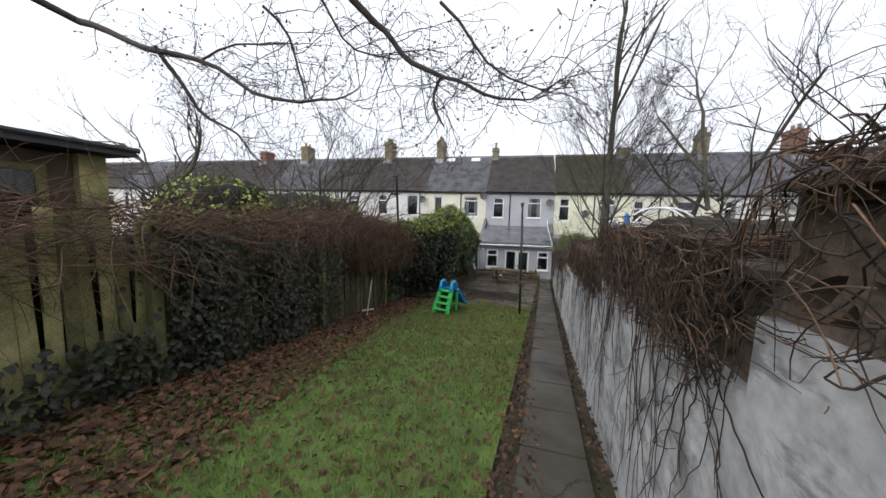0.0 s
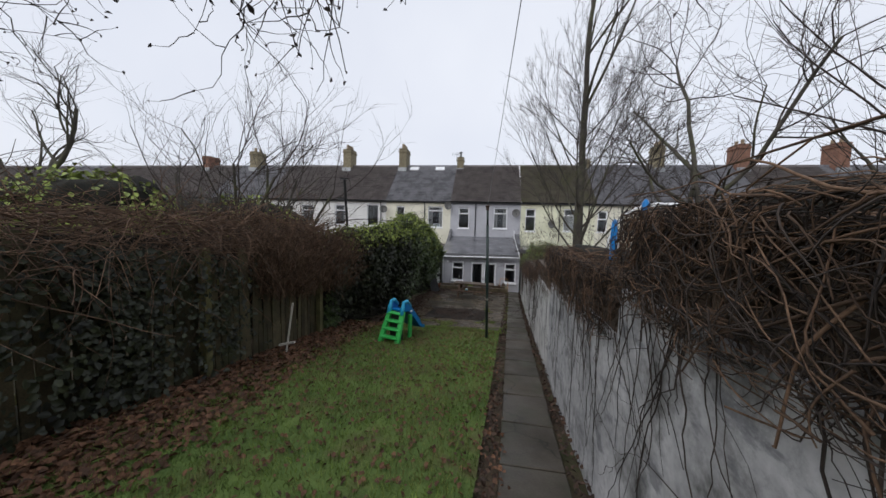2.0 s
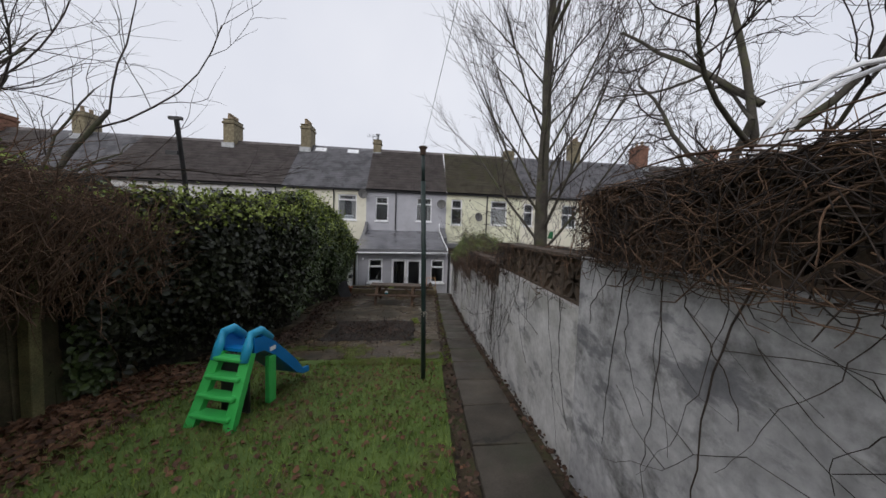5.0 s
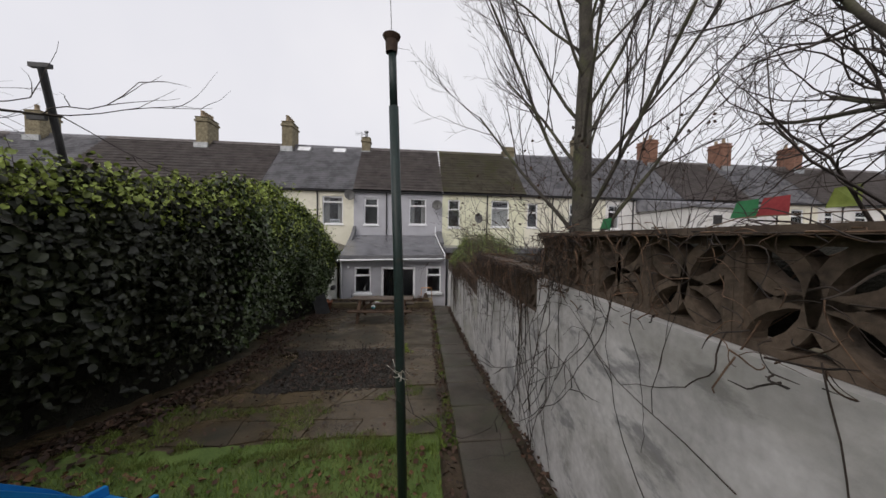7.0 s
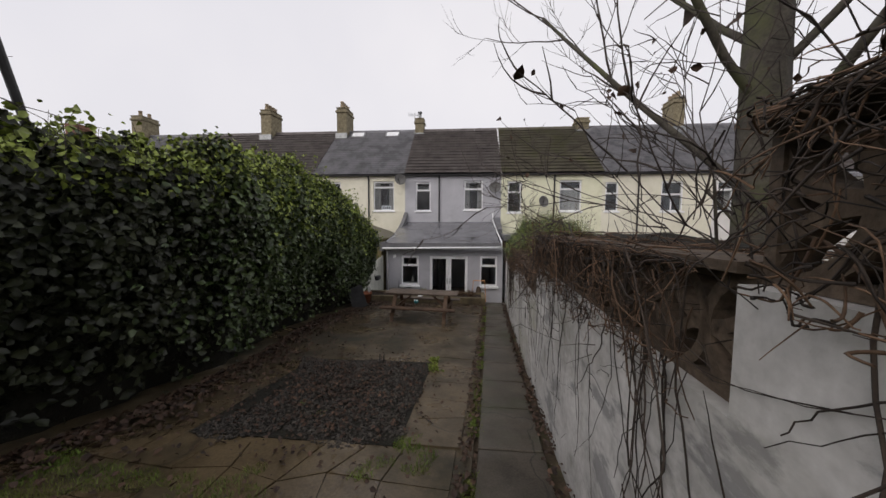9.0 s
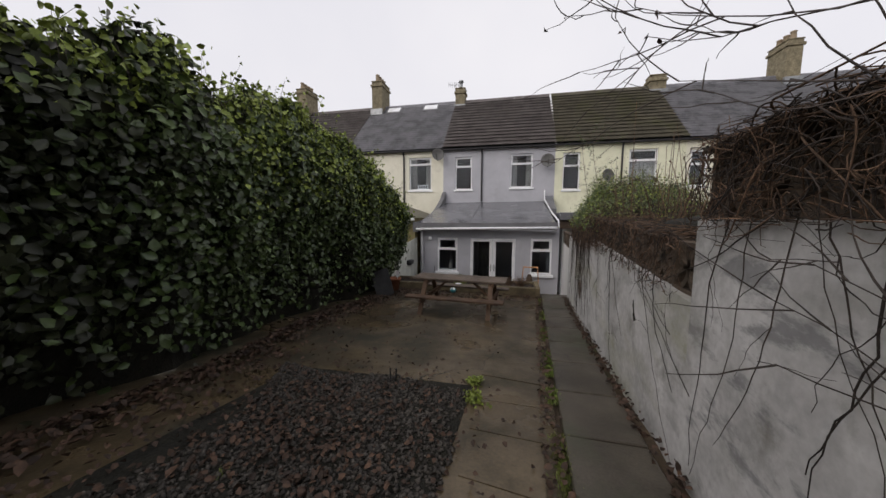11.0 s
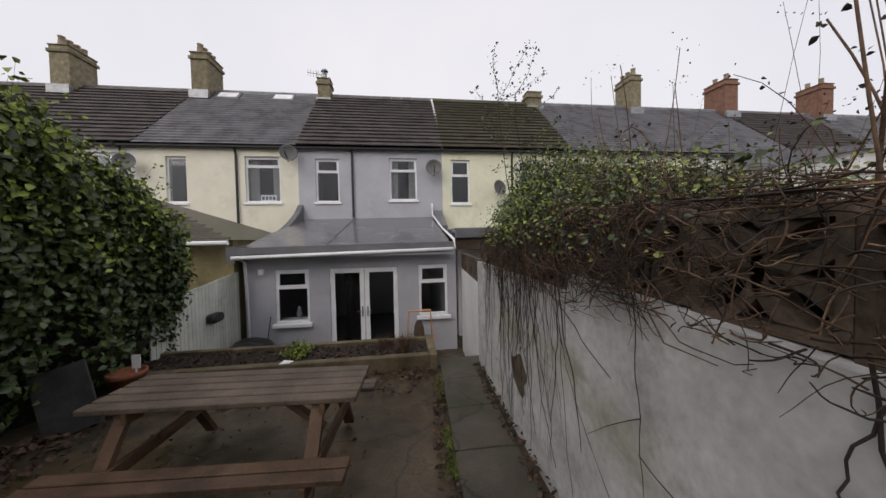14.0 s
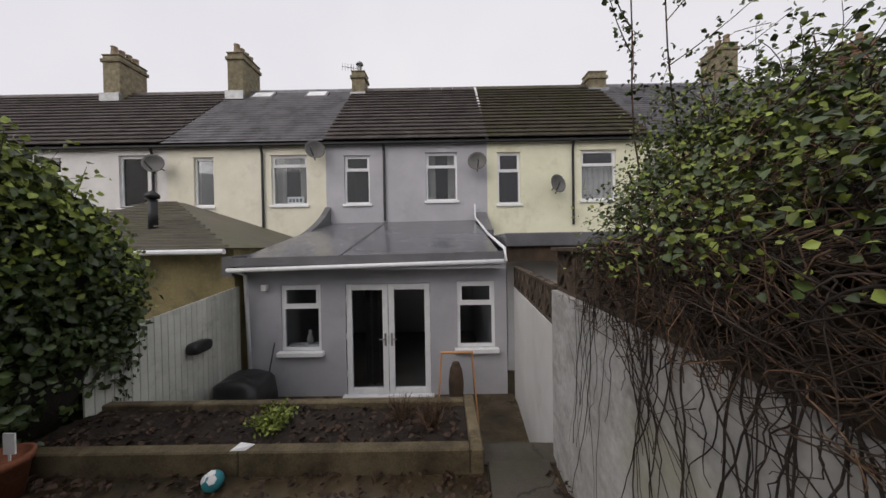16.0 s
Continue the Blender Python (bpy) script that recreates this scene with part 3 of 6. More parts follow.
def window(parent, x0, x1, z0, z1, y, top=0.3, sill=True, curtain=0, bars=False):
    """A white plastic window: frame, top light, two panes and a sill, set back in its opening."""
    t = 0.055
    zt = z1 - (z1 - z0) * top
    bm = boxes((x0, x0 + t, y, y + 0.07, z0, z1), (x1 - t, x1, y, y + 0.07, z0, z1), (x0 + t, x1 - t, y, y + 0.07, z0, z0 + t),
               (x0 + t, x1 - t, y, y + 0.07, z1 - t, z1), (x0 + t, x1 - t, y - 0.004, y + 0.066, zt - t / 2, zt + t / 2))
    fr = part("window", bm, M["upvc"], parent, "white plastic window with a top light")
    # the opening top sash stands proud
    s = 0.035
    a, b, c, d = x0 + t, x1 - t, zt + t / 2, z1 - t
    part("sash", boxes((a, a + s, y - 0.012, y + 0.03, c, d), (b - s, b, y - 0.012, y + 0.03, c, d), (a + s, b - s, y - 0.012, y + 0.03, c, c + s), (a + s, b - s, y - 0.012, y + 0.03, d - s, d)), M["upvc"], fr)
    if bars:
        part("glazing_bar", boxes(((x0 + x1) / 2 - 0.025, (x0 + x1) / 2 + 0.025, y + 0.002, y + 0.05, z0 + t, zt - t / 2)), M["upvc"], fr)
    for p, q in ((z0 + t, zt - t / 2), (c, d)):
        ob = part("pane", boxes((a, b, y + 0.034, y + 0.04, p, q)), M["pane"], fr)
        ob.visible_shadow = False
    if sill:
        part("sill", boxes((x0 - 0.06, x1 + 0.06, y - 0.14, y + 0.0, z0 - 0.09, z0 - 0.002), bevel=0.01), M["upvc"], fr)
    if curtain:
        bm = bmesh.new()
        for xa, xb in (((x0, x0 + (x1 - x0) * 0.3), (x1 - (x1 - x0) * 0.3, x1)) if curtain == 1 else ((x0, x1),)):
            n = 24
            row = [(xa + (xb - xa) * i / n, y + 0.22 + 0.025 * math.sin(i * 1.7)) for i in range(n + 1)]
            top_ = z1 if curtain == 1 else zt
            vs = [[bm.verts.new((px_, py_, zz)) for px_, py_ in row] for zz in (z0, top_)]
            for i in range(n):
                bm.faces.new((vs[0][i], vs[0][i + 1], vs[1][i + 1], vs[1][i]))
        part("curtain", bm, M["curtain"], fr, "pale curtain behind the glass")
    return fr


def roof_slope(x0, x1, mat, kind):
    """One slope of roof as courses that overlap, waved for tiles and flat for slates."""
    step = 0.3 if kind == "tile" else 0.21
    run = math.hypot(RIDGE - FRONT + 0.22, TOP - EAVE)
    n = int(run / step)
    dx = 0.055 if kind == "tile" else 0.3
    m_ = max(2, int((x1 - x0) / dx))
    xs_ = np.linspace(x0, x1, m_ + 1)
    wave = 0.014 * np.abs(np.sin(xs_ * math.pi / 0.165)) if kind == "tile" else 0 * xs_
    rows = []
    thick = 0.06 if kind == "tile" else 0.016
    for i in range(n):
        for s, lift in ((i / n, thick * 0.1), (i / n, thick), ((i + 1.25) / n if i < n - 1 else 1.0, -thick * 0.4)):
            yy = FRONT - 0.22 + s * (RIDGE - FRONT + 0.22)
            zz = EAVE - 0.02 + s * (TOP - EAVE + 0.02)
            inset = 0.02 if lift == thick * 0.1 and kind == "tile" else 0.0
            rows.append(np.stack([xs_, np.full(m_ + 1, yy + inset) - 0.7 * (lift + wave), zz + inset + 0.72 * (lift + wave)], -1))
    v = np.array(rows)
    k, w = v.shape[:2]
    i = np.arange(k * w).reshape(k, w)
    q = np.arange(k - 1)
    f = np.stack([i[q][:, :-1], i[q][:, 1:], i[q + 1][:, 1:], i[q + 1][:, :-1]], -1).reshape(-1, 4)
    return raw_mesh("roof", v.reshape(-1, 3), f, mat)


def house(x0, x1, wall, roofmat, kind, wins, label, pipes=(), z0=-0.3):
    h = thing("house", label, "house", group="terrace of houses")
    holes = [(a, b, c, d) for a, b, c, d, *_ in wins]
    part("wall", holed_wall(x0, x1, z0, EAVE, FRONT, FRONT + 0.3, holes), M[wall], h)
    part("back_wall", boxes((x0, x1, BACK - 0.3, BACK, z0, EAVE)), M[wall], h)
    # Inner walls and floors are coloured dark so the rooms look dim.
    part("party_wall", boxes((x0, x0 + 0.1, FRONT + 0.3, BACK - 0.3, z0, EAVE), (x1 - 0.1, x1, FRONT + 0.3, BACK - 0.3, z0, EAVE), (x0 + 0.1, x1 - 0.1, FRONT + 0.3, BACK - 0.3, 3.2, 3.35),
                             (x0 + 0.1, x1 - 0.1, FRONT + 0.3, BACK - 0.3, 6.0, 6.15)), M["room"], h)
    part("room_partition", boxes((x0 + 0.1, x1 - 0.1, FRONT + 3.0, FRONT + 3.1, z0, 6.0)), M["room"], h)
    r = part("roof", roof_slope(x0, x1, M[roofmat], kind), None, h, "dark ribbed concrete tiles" if kind == "tile" else "smooth grey slates")
    bm = bmesh.new()
    hexa(bm, [(x0, FRONT - 0.1, EAVE - 0.06), (x1, FRONT - 0.1, EAVE - 0.06), (x1, BACK + 0.2, EAVE - 0.06), (x0, BACK + 0.2, EAVE - 0.06),
              (x0, RIDGE - 0.02, TOP - 0.05), (x1, RIDGE - 0.02, TOP - 0.05), (x1, RIDGE + 0.02, TOP - 0.05), (x0, RIDGE + 0.02, TOP - 0.05)])
    part("roof_deck", bm, M["felt"], h)
    n = int((x1 - x0) / 0.45)
    for i in range(n):
        a, b = x0 + (x1 - x0) * i / n, x0 + (x1 - x0) * (i + 1) / n - 0.012
        bm = bmesh.new()
        tube(bm, [(a, RIDGE, TOP - 0.03), (b, RIDGE, TOP - 0.03)], 0.11, 8)
        part("ridge_tile", bm, M[roofmat], r)
    g = bmesh.new()
    tube(g, [(x0, FRONT - 0.16, EAVE - 0.1), (x1 - 0.01, FRONT - 0.16, EAVE - 0.1)], 0.055, 8)
    part("gutter", g, M["blackp"], h)
    for px_, zb in pipes:
        g = bmesh.new()
        tube(g, [(px_, FRONT - 0.16, EAVE - 0.1), (px_, FRONT - 0.06, EAVE - 0.35), (px_, FRONT - 0.06, zb)], 0.04, 8)
        part("drainpipe", g, M["blackp"], h)
    for w in wins:
        window(h, *w[:4], FRONT + 0.08, *w[4:])
        bm = bmesh.new()
        # a shallow arch of render over each opening
        for i in range(10):
            u0, u1 = i / 10, (i + 1) / 10
            za = w[3] + 0.03 + 0.09 * math.sin(math.pi * u0)
            zb = w[3] + 0.03 + 0.09 * math.sin(math.pi * u1)
            xa, xb = w[0] - 0.05 + (w[1] - w[0] + 0.1) * u0, w[0] - 0.05 + (w[1] - w[0] + 0.1) * u1
            hexa(bm, [(xa, FRONT - 0.02, w[3]), (xb, FRONT - 0.02, w[3]), (xb, FRONT + 0.001, w[3]), (xa, FRONT + 0.001, w[3]),
                      (xa, FRONT - 0.02, za), (xb, FRONT - 0.02, zb), (xb, FRONT + 0.001, zb), (xa, FRONT + 0.001, za)])
        bmesh.ops.remove_doubles(bm, verts=bm.verts[:], dist=0.0005)
        part("window_arch", bm, M[wall], h)
    return h


LO = 4.2
grey_house = house(-6.98, -1.7, "grey", "tile", "tile", [(-6.38, -5.55, LO, 5.78, 0.3), (-3.7, -2.68, LO + 0.06, 5.83, 0.3, True, 1)], "light grey rendered terraced house with a brown tiled roof", [(-5.06, 3.62)])
house(-12.2, -6.98, "cream", "slate", "slate", [(-8.78, -7.6, LO, 5.83, 0.22, True, 1), (-11.33, -10.68, LO, 5.8, 0.02)], "cream rendered terraced house with a smooth slate roof", [(-9.04, 3.3)])
house(-1.7, 3.55, "yellow", "tilemoss", "tile", [(-1.35, -0.61, LO - 0.08, 5.8, 0.36), (1.38, 2.52, LO, 5.83, 0.3, True, 2)], "pale yellow rendered terraced house with a mossy tiled roof", [(1.09, 3.4)])
house(-17.5, -12.2, "white", "tile", "tile", [(-13.8, -12.85, LO, 5.9, 0.02), (-16.6, -15.7, LO, 5.85, 0.3)], "off-white rendered terraced house with a ribbed tiled roof", [(-12.62, 3.4)])
house(3.55, 9.0, "cream", "slate", "slate", [(3.72, 4.4, LO, 5.72, 0.4), (6.5, 7.6, LO, 5.75, 0.45, True, 0, True)], "cream rendered terraced house with a grey slate roof", [(5.35, 3.0)])
house(9.0, 14.4, "white", "slate", "slate", [(9.2, 10.0, LO, 5.75, 0.3, True, 1), (12.3, 13.4, LO, 5.8, 0.3, True, 1)], "weathered white terraced house with a slate roof", [(10.9, 3.0)])
for x, wl_, rf, k in ((14.4, "white", "tile", "tile"), (19.8, "cream", "slate", "slate"), (25.2, "white", "tile", "tile"), (30.6, "cream", "tile", "tile"), (36.0, "white", "slate", "slate")):
    house(x, x + 5.4, wl_, rf, k, [(x + 0.6, x + 1.4, LO, 5.78, 0.3), (x + 3.2, x + 4.3, LO, 5.8, 0.3)], "rendered terraced house far along the row", [(x + 2.0, 3.0)])
for x, wl_, rf, k in ((-22.8, "white", "tile", "tile"), (-28.1, "cream", "slate", "slate"), (-33.4, "white", "tile", "tile"), (-38.7, "cream", "tile", "tile"), (-44.0, "white", "tile", "tile"), (-49.3, "white", "slate", "slate"), (-54.6, "cream", "tile", "tile"), (-59.9, "white", "tile", "tile"), (-65.2, "white", "tile", "tile")):
    house(x, x + 5.3, wl_, rf, k, [(x + 0.6, x + 1.4, LO, 5.78, 0.3), (x + 3.2, x + 4.3, LO, 5.8, 0.3)], "rendered terraced house far along the row", [(x + 2.0, 3.0)])


def chimney(x, w, d, top, mat, pots, base=9.0, label="weathered stone chimney stack with clay pots", potmat="pot"):
    c = thing("chimney", label, "chimney", (x, RIDGE, base), "chimneys on the ridge")
    H = top - base
    part("shaft", boxes((-w / 2, w / 2, -d / 2, d / 2, 0, H), bevel=0.015), M[mat], c)
    part("cap", boxes((-w / 2 - 0.06, w / 2 + 0.06, -d / 2 - 0.06, d / 2 + 0.06, H - 0.28, H - 0.14), (-w / 2 - 0.03, w / 2 + 0.03, -d / 2 - 0.03, d / 2 + 0.03, H + 0.001, H + 0.06), bevel=0.02), M[mat], c)
    for i in range(pots):
        bm = lathe(bmesh.new(), ((0.13, 0), (0.12, 0.1), (0.1, 0.32), (0.12, 0.34), (0.12, 0.38), (0.08, 0.38), (0.075, 0.0)), (0, (i + 0.5) / pots * d - d / 2, H + 0.06), 12)
        part("chimney_pot", bm, M[potmat], c, smooth=True)
    part("lead_flashing", boxes((-w / 2 - 0.05, w / 2 + 0.05, -d / 2 - 0.12, -d / 2, 0.0, 0.35)), M["metal"], c)
    return c


chimney(-16.95, 0.72, 1.2, 10.95, "stone", 4)
chimney(-11.75, 0.66, 1.2, 10.95, "stone", 4)
c3 = chimney(-6.7, 0.55, 0.6, 10.25, "stone", 0, label="small rendered chimney stack with a steel flue and aerial")
part("flue", tube(bmesh.new(), [(0, 0, 1.25), (0, 0, 1.7)], 0.1, 12), M["metal"], c3, smooth=True)
part("flue_cowl", lathe(bmesh.new(), ((0.06, 1.7), (0.16, 1.72), (0.13, 1.8), (0.0, 1.84))), M["metal"], c3)
bm = bmesh.new()
tube(bm, [(-0.35, 0, 1.0), (-0.35, 0, 1.75)], 0.015, 6)
tube(bm, [(-0.75, -0.1, 1.6), (-0.1, 0.1, 1.62)], 0.012, 6)
for i in range(6):
    tube(bm, [(-0.72 + i * 0.11, -0.1 + 0.034 * i, 1.45), (-0.72 + i * 0.11, -0.1 + 0.034 * i, 1.76)], 0.008, 4)
part("aerial", bm, M["metal"], c3)
chimney(3.5, 0.75, 0.6, 10.05, "stone", 0, label="low stone chimney stack")
chimney(8.9, 0.62, 1.15, 11.0, "stone", 3)
chimney(14.6, 0.8, 1.2, 11.05, "brick", 2, label="red brick chimney stack with clay pots")
chimney(20.9, 0.8, 1.2, 11.1, "brick", 2, label="red brick chimney stack with clay pots")
chimney(27.4, 0.8, 1.2, 11.1, "brick", 2, label="red brick chimney stack with clay pots")
chimney(-26.4, 0.8, 1.2, 10.8, "stone", 2)
chimney(-31.6, 0.8, 1.2, 10.4, "brick", 0, label="broad brick chimney stack")

# roof lights in the slates, the white verge line between the tiled roofs
for x in (-11.2, -8.9):
    s = thing("skylight", "white framed skylight set in the slate roof", "skylight", (x, 0, 0), "skylights")
    sl = (TOP - EAVE) / (RIDGE - FRONT)
    pt = lambda u, yv, l: (u, yv, EAVE + (yv - FRONT) * sl + l)
    for nm, u0, u1, ya, yb, l0, l1, mt in (("frame", 0, 0.95, 47.2, 47.62, 0.0, 0.09, "fascia"), ("pane", 0.09, 0.86, 47.25, 47.57, 0.1, 0.11, "paper")):
        part(nm, hexa(bmesh.new(), [pt(u0, ya, l0), pt(u1, ya, l0), pt(u1, yb, l0), pt(u0, yb, l0), pt(u0, ya, l1), pt(u1, ya, l1), pt(u1, yb, l1), pt(u0, yb, l1)]), M[mt] if nm == "frame" else M["upvc"], s)
bm = bmesh.new()
for i in range(14):
    a, b = i / 14, (i + 0.8) / 14
    y0_, y1_ = FRONT - 0.15 + a * 3.5, FRONT - 0.15 + b * 3.5
    beam(bm, (-1.7, y0_, EAVE + (y0_ - FRONT) * 0.99 + 0.09), (-1.7, y1_, EAVE + (y1_ - FRONT) * 0.99 + 0.09), 0.09, 0.03)
solo("mortar_verge", bm, M["upvc"], "broken white mortar line between two roofs", "trim", "structure")


def dish(x, z, tilt, size=0.3):
    d = thing("satellite_dish", "grey satellite dish on the house wall", "satellite dish", (x, FRONT, z), "satellite dishes")
    ax = pose(0, -0.32, 0, 80, 0, tilt)
    bm = lathe(bmesh.new(), [(size * k / 6, 0.12 * (k / 6) ** 2) for k in range(7)] + [(size, 0.13)] + [(size * k / 6, 0.12 * (k / 6) ** 2 + 0.012) for k in range(6, -1, -1)])
    bm.transform(ax)
    part("reflector", bm, M["dish"], d, smooth=True)
    part("arm", tube(bmesh.new(), [(0, 0.02, -0.1), (0, -0.3, -0.05)], 0.02, 6), M["dish"], d)
    part("receiver", tube(bmesh.new(), [(0, -0.3, -0.28), (0, -0.62, -0.05), (0, -0.66, 0.02)], 0.018, 6), M["blackp"], d)


for x, z, a in ((-7.2, 5.85, 25), (-2.05, 5.4, -10), (0.42, 4.65, 25), (-12.3, 5.5, 20)):
    dish(x, z, a)

# ---- the back extension ----
ext = thing("house_extension", "grey rendered back extension with white French doors", "house")
EW = [(-6.2, -5.46, 0.86, 2.09), (-2.92, -2.22, 0.88, 2.11)]
part("wall", holed_wall(-6.85, -2.0, -0.1, 2.5, 40.0, 40.25, [(a, b, c, d) for a, b, c, d in EW] + [(-5.0, -3.42, -0.02, 2.09)]), M["grey"], ext)
part("side_wall", boxes((-6.85, -6.6, 40.25, 44.39, -0.1, 2.5), (-2.25, -2.0, 40.25, 44.39, -0.1, 2.5)), M["grey"], ext)
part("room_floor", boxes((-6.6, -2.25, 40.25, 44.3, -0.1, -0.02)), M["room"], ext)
bm = hexa(bmesh.new(), [(-6.9, 39.66, 2.5), (-2.15, 39.66, 2.56), (-2.15, 44.39, 3.5), (-6.9, 44.39, 3.46), (-6.9, 39.66, 2.56), (-2.15, 39.66, 2.62), (-2.15, 44.39, 3.6), (-6.9, 44.39, 3.56)])
part("roof", bm, M["membrane"], ext, "smooth wet grey roof covering")
for x in (-5.06,):
    part("roof_seam", hexa(bmesh.new(), [(x - 0.03, 39.66, 2.58), (x + 0.03, 39.66, 2.58), (x + 0.03, 44.38, 3.56), (x - 0.03, 44.38, 3.56), (x - 0.03, 39.66, 2.6), (x + 0.03, 39.66, 2.6), (x + 0.03, 44.38, 3.6), (x - 0.03, 44.38, 3.6)]), M["membrane"], ext)
part("fascia", hexa(bmesh.new(), [(-6.9, 39.6, 2.47), (-2.1, 39.6, 2.53), (-2.1, 39.66, 2.53), (-6.9, 39.66, 2.47), (-6.9, 39.6, 2.62), (-2.1, 39.6, 2.67), (-2.1, 39.66, 2.67), (-6.9, 39.66, 2.62)]), M["fascia"], ext)
part("soffit", boxes((-6.85, -2.1, 39.6, 40.0, 2.38, 2.44)), M["grey"], ext)
g = tube(bmesh.new(), [(-6.88, 39.55, 2.41), (-2.1, 39.55, 2.5)], 0.04, 10)
part("gutter", g, M["upvc"], ext, "white plastic gutter, slightly out of level", True)
part("drainpipe", tube(bmesh.new(), [(-6.78, 39.57, 2.4), (-6.76, 39.85, 2.3), (-6.74, 39.93, 0.02)], 0.035, 10), M["upvc"], ext, "white plastic drainpipe", True)
part("roof_pipe", tube(bmesh.new(), [(-2.13, 44.3, 4.1), (-2.13, 44.1, 3.65), (-2.1, 41.6, 3.05), (-2.1, 39.6, 2.72), (-2.1, 39.5, 2.5)], 0.03, 8), M["upvc"], ext, "", True)
for a, b, c, d in EW:
    window(ext, a, b, c, d, 40.03, 0.34)
vase = thing("vase", "pale vase on the window ledge indoors", "vase", (-5.75, 40.2, 0.93))
part("body", lathe(bmesh.new(), ((0.0, 0.0), (0.05, 0.0), (0.07, 0.1), (0.03, 0.2), (0.035, 0.26), (0.0, 0.26)), sides=16), M["curtain"], vase, "", True)
part("ledge", boxes((-0.4, 0.25, -0.04, 0.1, -0.04, 0.0)), M["upvc"], vase, "white inner window ledge")
sign = thing("window_ornament", "small white lettered ornament on the window ledge", "ornament", (-8.12, FRONT + 0.26, LO + 0.06))
part("plate", boxes((-0.28, 0.28, 0.0, 0.05, 0.0, 0.24), bevel=0.01), M["upvc"], sign)
for k in range(4):
    part("bar", boxes((-0.22 + 0.12 * k, -0.14 + 0.12 * k, -0.006, 0.0, 0.06, 0.18)), M["fascia"], sign)
part("ledge", boxes((-0.6, 0.5, -0.08, 0.12, -0.06, 0.0)), M["upvc"], sign, "white inner window ledge")
# the curved parapet on the party wall
bm = bmesh.new()
for xx in (-7.02, -6.84):
    prof = [(39.62, 2.3), (44.39, 2.3)] + [(44.39 - 4.77 * k / 12, 4.1 - 1.45 * math.sin(math.pi / 2 * (k / 12) ** 0.8)) for k in range(13)]
    bm.faces.new([bm.verts.new((xx, p, q)) for p, q in prof])
bm.faces.ensure_lookup_table()
bmesh.ops.bridge_loops(bm, edges=bm.edges[:])
bmesh.ops.recalc_face_normals(bm, faces=bm.faces[:])
part("parapet", bm, M["fascia"], ext, "curved grey parapet sweeping up to the house")
part("parapet_right", hexa(bmesh.new(), [(-2.1, 42.9, 3.0), (-1.75, 42.9, 3.0), (-1.75, 44.38, 3.0), (-2.1, 44.38, 3.0), (-2.1, 42.9, 3.2), (-1.75, 42.9, 3.2), (-1.75, 44.38, 3.85), (-2.1, 44.38, 3.85)]), M["membrane"], ext)
# French doors
for k, (a, b) in enumerate(((-5.0, -4.21), (-4.21, -3.42))):
    t = 0.11
    y0, y1 = 40.03, 40.1
    d = part("door", boxes((a + 0.005, a + t, y0, y1, 0.0, 2.085), (b - t, b - 0.005, y0, y1, 0.0, 2.085), (a + t, b - t, y0, y1, 0.0, 0.13), (a + t, b - t, y0, y1, 1.97, 2.085), bevel=0.006), M["upvc"], ext, "white plastic French door with a full pane")
    ob = part("pane", boxes((a + t, b - t, y0 + 0.03, y0 + 0.036, 0.13, 1.97)), M["pane"], d)
    ob.visible_shadow = False
    hx = b - 0.06 if k == 0 else a + 0.06
    bm = boxes((hx - 0.018, hx + 0.018, y0 - 0.012, y0 + 0.001, 0.92, 1.16), bevel=0.004)
    tube(bm, [(hx, y0 - 0.01, 1.06), (hx, y0 - 0.05, 1.06), (hx + (0.11 if k else -0.11), y0 - 0.055, 1.05)], 0.01, 8)
    part("handle", bm, M["metal"], d, "chrome lever handle")
    for z in (0.35, 1.05, 1.75):
        hx = a + 0.02 if k == 0 else b - 0.02
        part("hinge", boxes((hx - 0.02, hx + 0.02, y0 - 0.02, y0 + 0.001, z, z + 0.12), bevel=0.004), M["upvc"], d)
part("door_step", boxes((-5.05, -3.37, 39.88, 40.0, -0.01, 0.03)), M["upvc"], ext)
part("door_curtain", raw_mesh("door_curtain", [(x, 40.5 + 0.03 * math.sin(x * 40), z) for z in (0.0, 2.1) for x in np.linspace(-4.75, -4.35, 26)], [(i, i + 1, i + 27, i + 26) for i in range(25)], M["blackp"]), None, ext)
part("security_light", boxes((-6.52, -6.42, 39.9, 40.0, 2.0, 2.12), bevel=0.01), M["upvc"], ext)


# ---- neighbouring back buildings ----
nb = thing("house_extension", "neighbour's low back building with a hipped tiled roof", "house")
part("wall", boxes((-11.9, -7.06, 40.0, 44.38, -0.1, 2.82)), M["ochre"], nb, "stained ochre block wall")
bm = hexa(bmesh.new(), [(-12.2, 39.7, 2.8), (-6.95, 39.7, 2.8), (-7.05, 44.38, 2.8), (-12.2, 44.38, 2.8), (-12.2, 43.9, 4.3), (-11.6, 43.9, 4.3), (-11.6, 44.38, 4.3), (-12.2, 44.38, 4.3)])
part("roof", bm, M["tilemoss"], nb, "weathered ribbed tiles")
for i in range(13):
    u = i / 13
    a, b = Vector((-12.2, 39.66, 2.84)).lerp(Vector((-12.2, 43.9, 4.34)), u), Vector((-6.93, 39.66, 2.84)).lerp(Vector((-11.55, 43.9, 4.34)), u)
    part("tile_course", beam(bmesh.new(), a, b, 0.05, 0.035), M["tilemoss"], nb)
part("gutter", tube(bmesh.new(), [(-12.2, 39.62, 2.74), (-6.97, 39.62, 2.74)], 0.05, 8), M["upvc"], nb)
bm = tube(bmesh.new(), [(-9.5, 41.0, 3.1), (-9.5, 41.0, 3.95)], 0.09, 10)
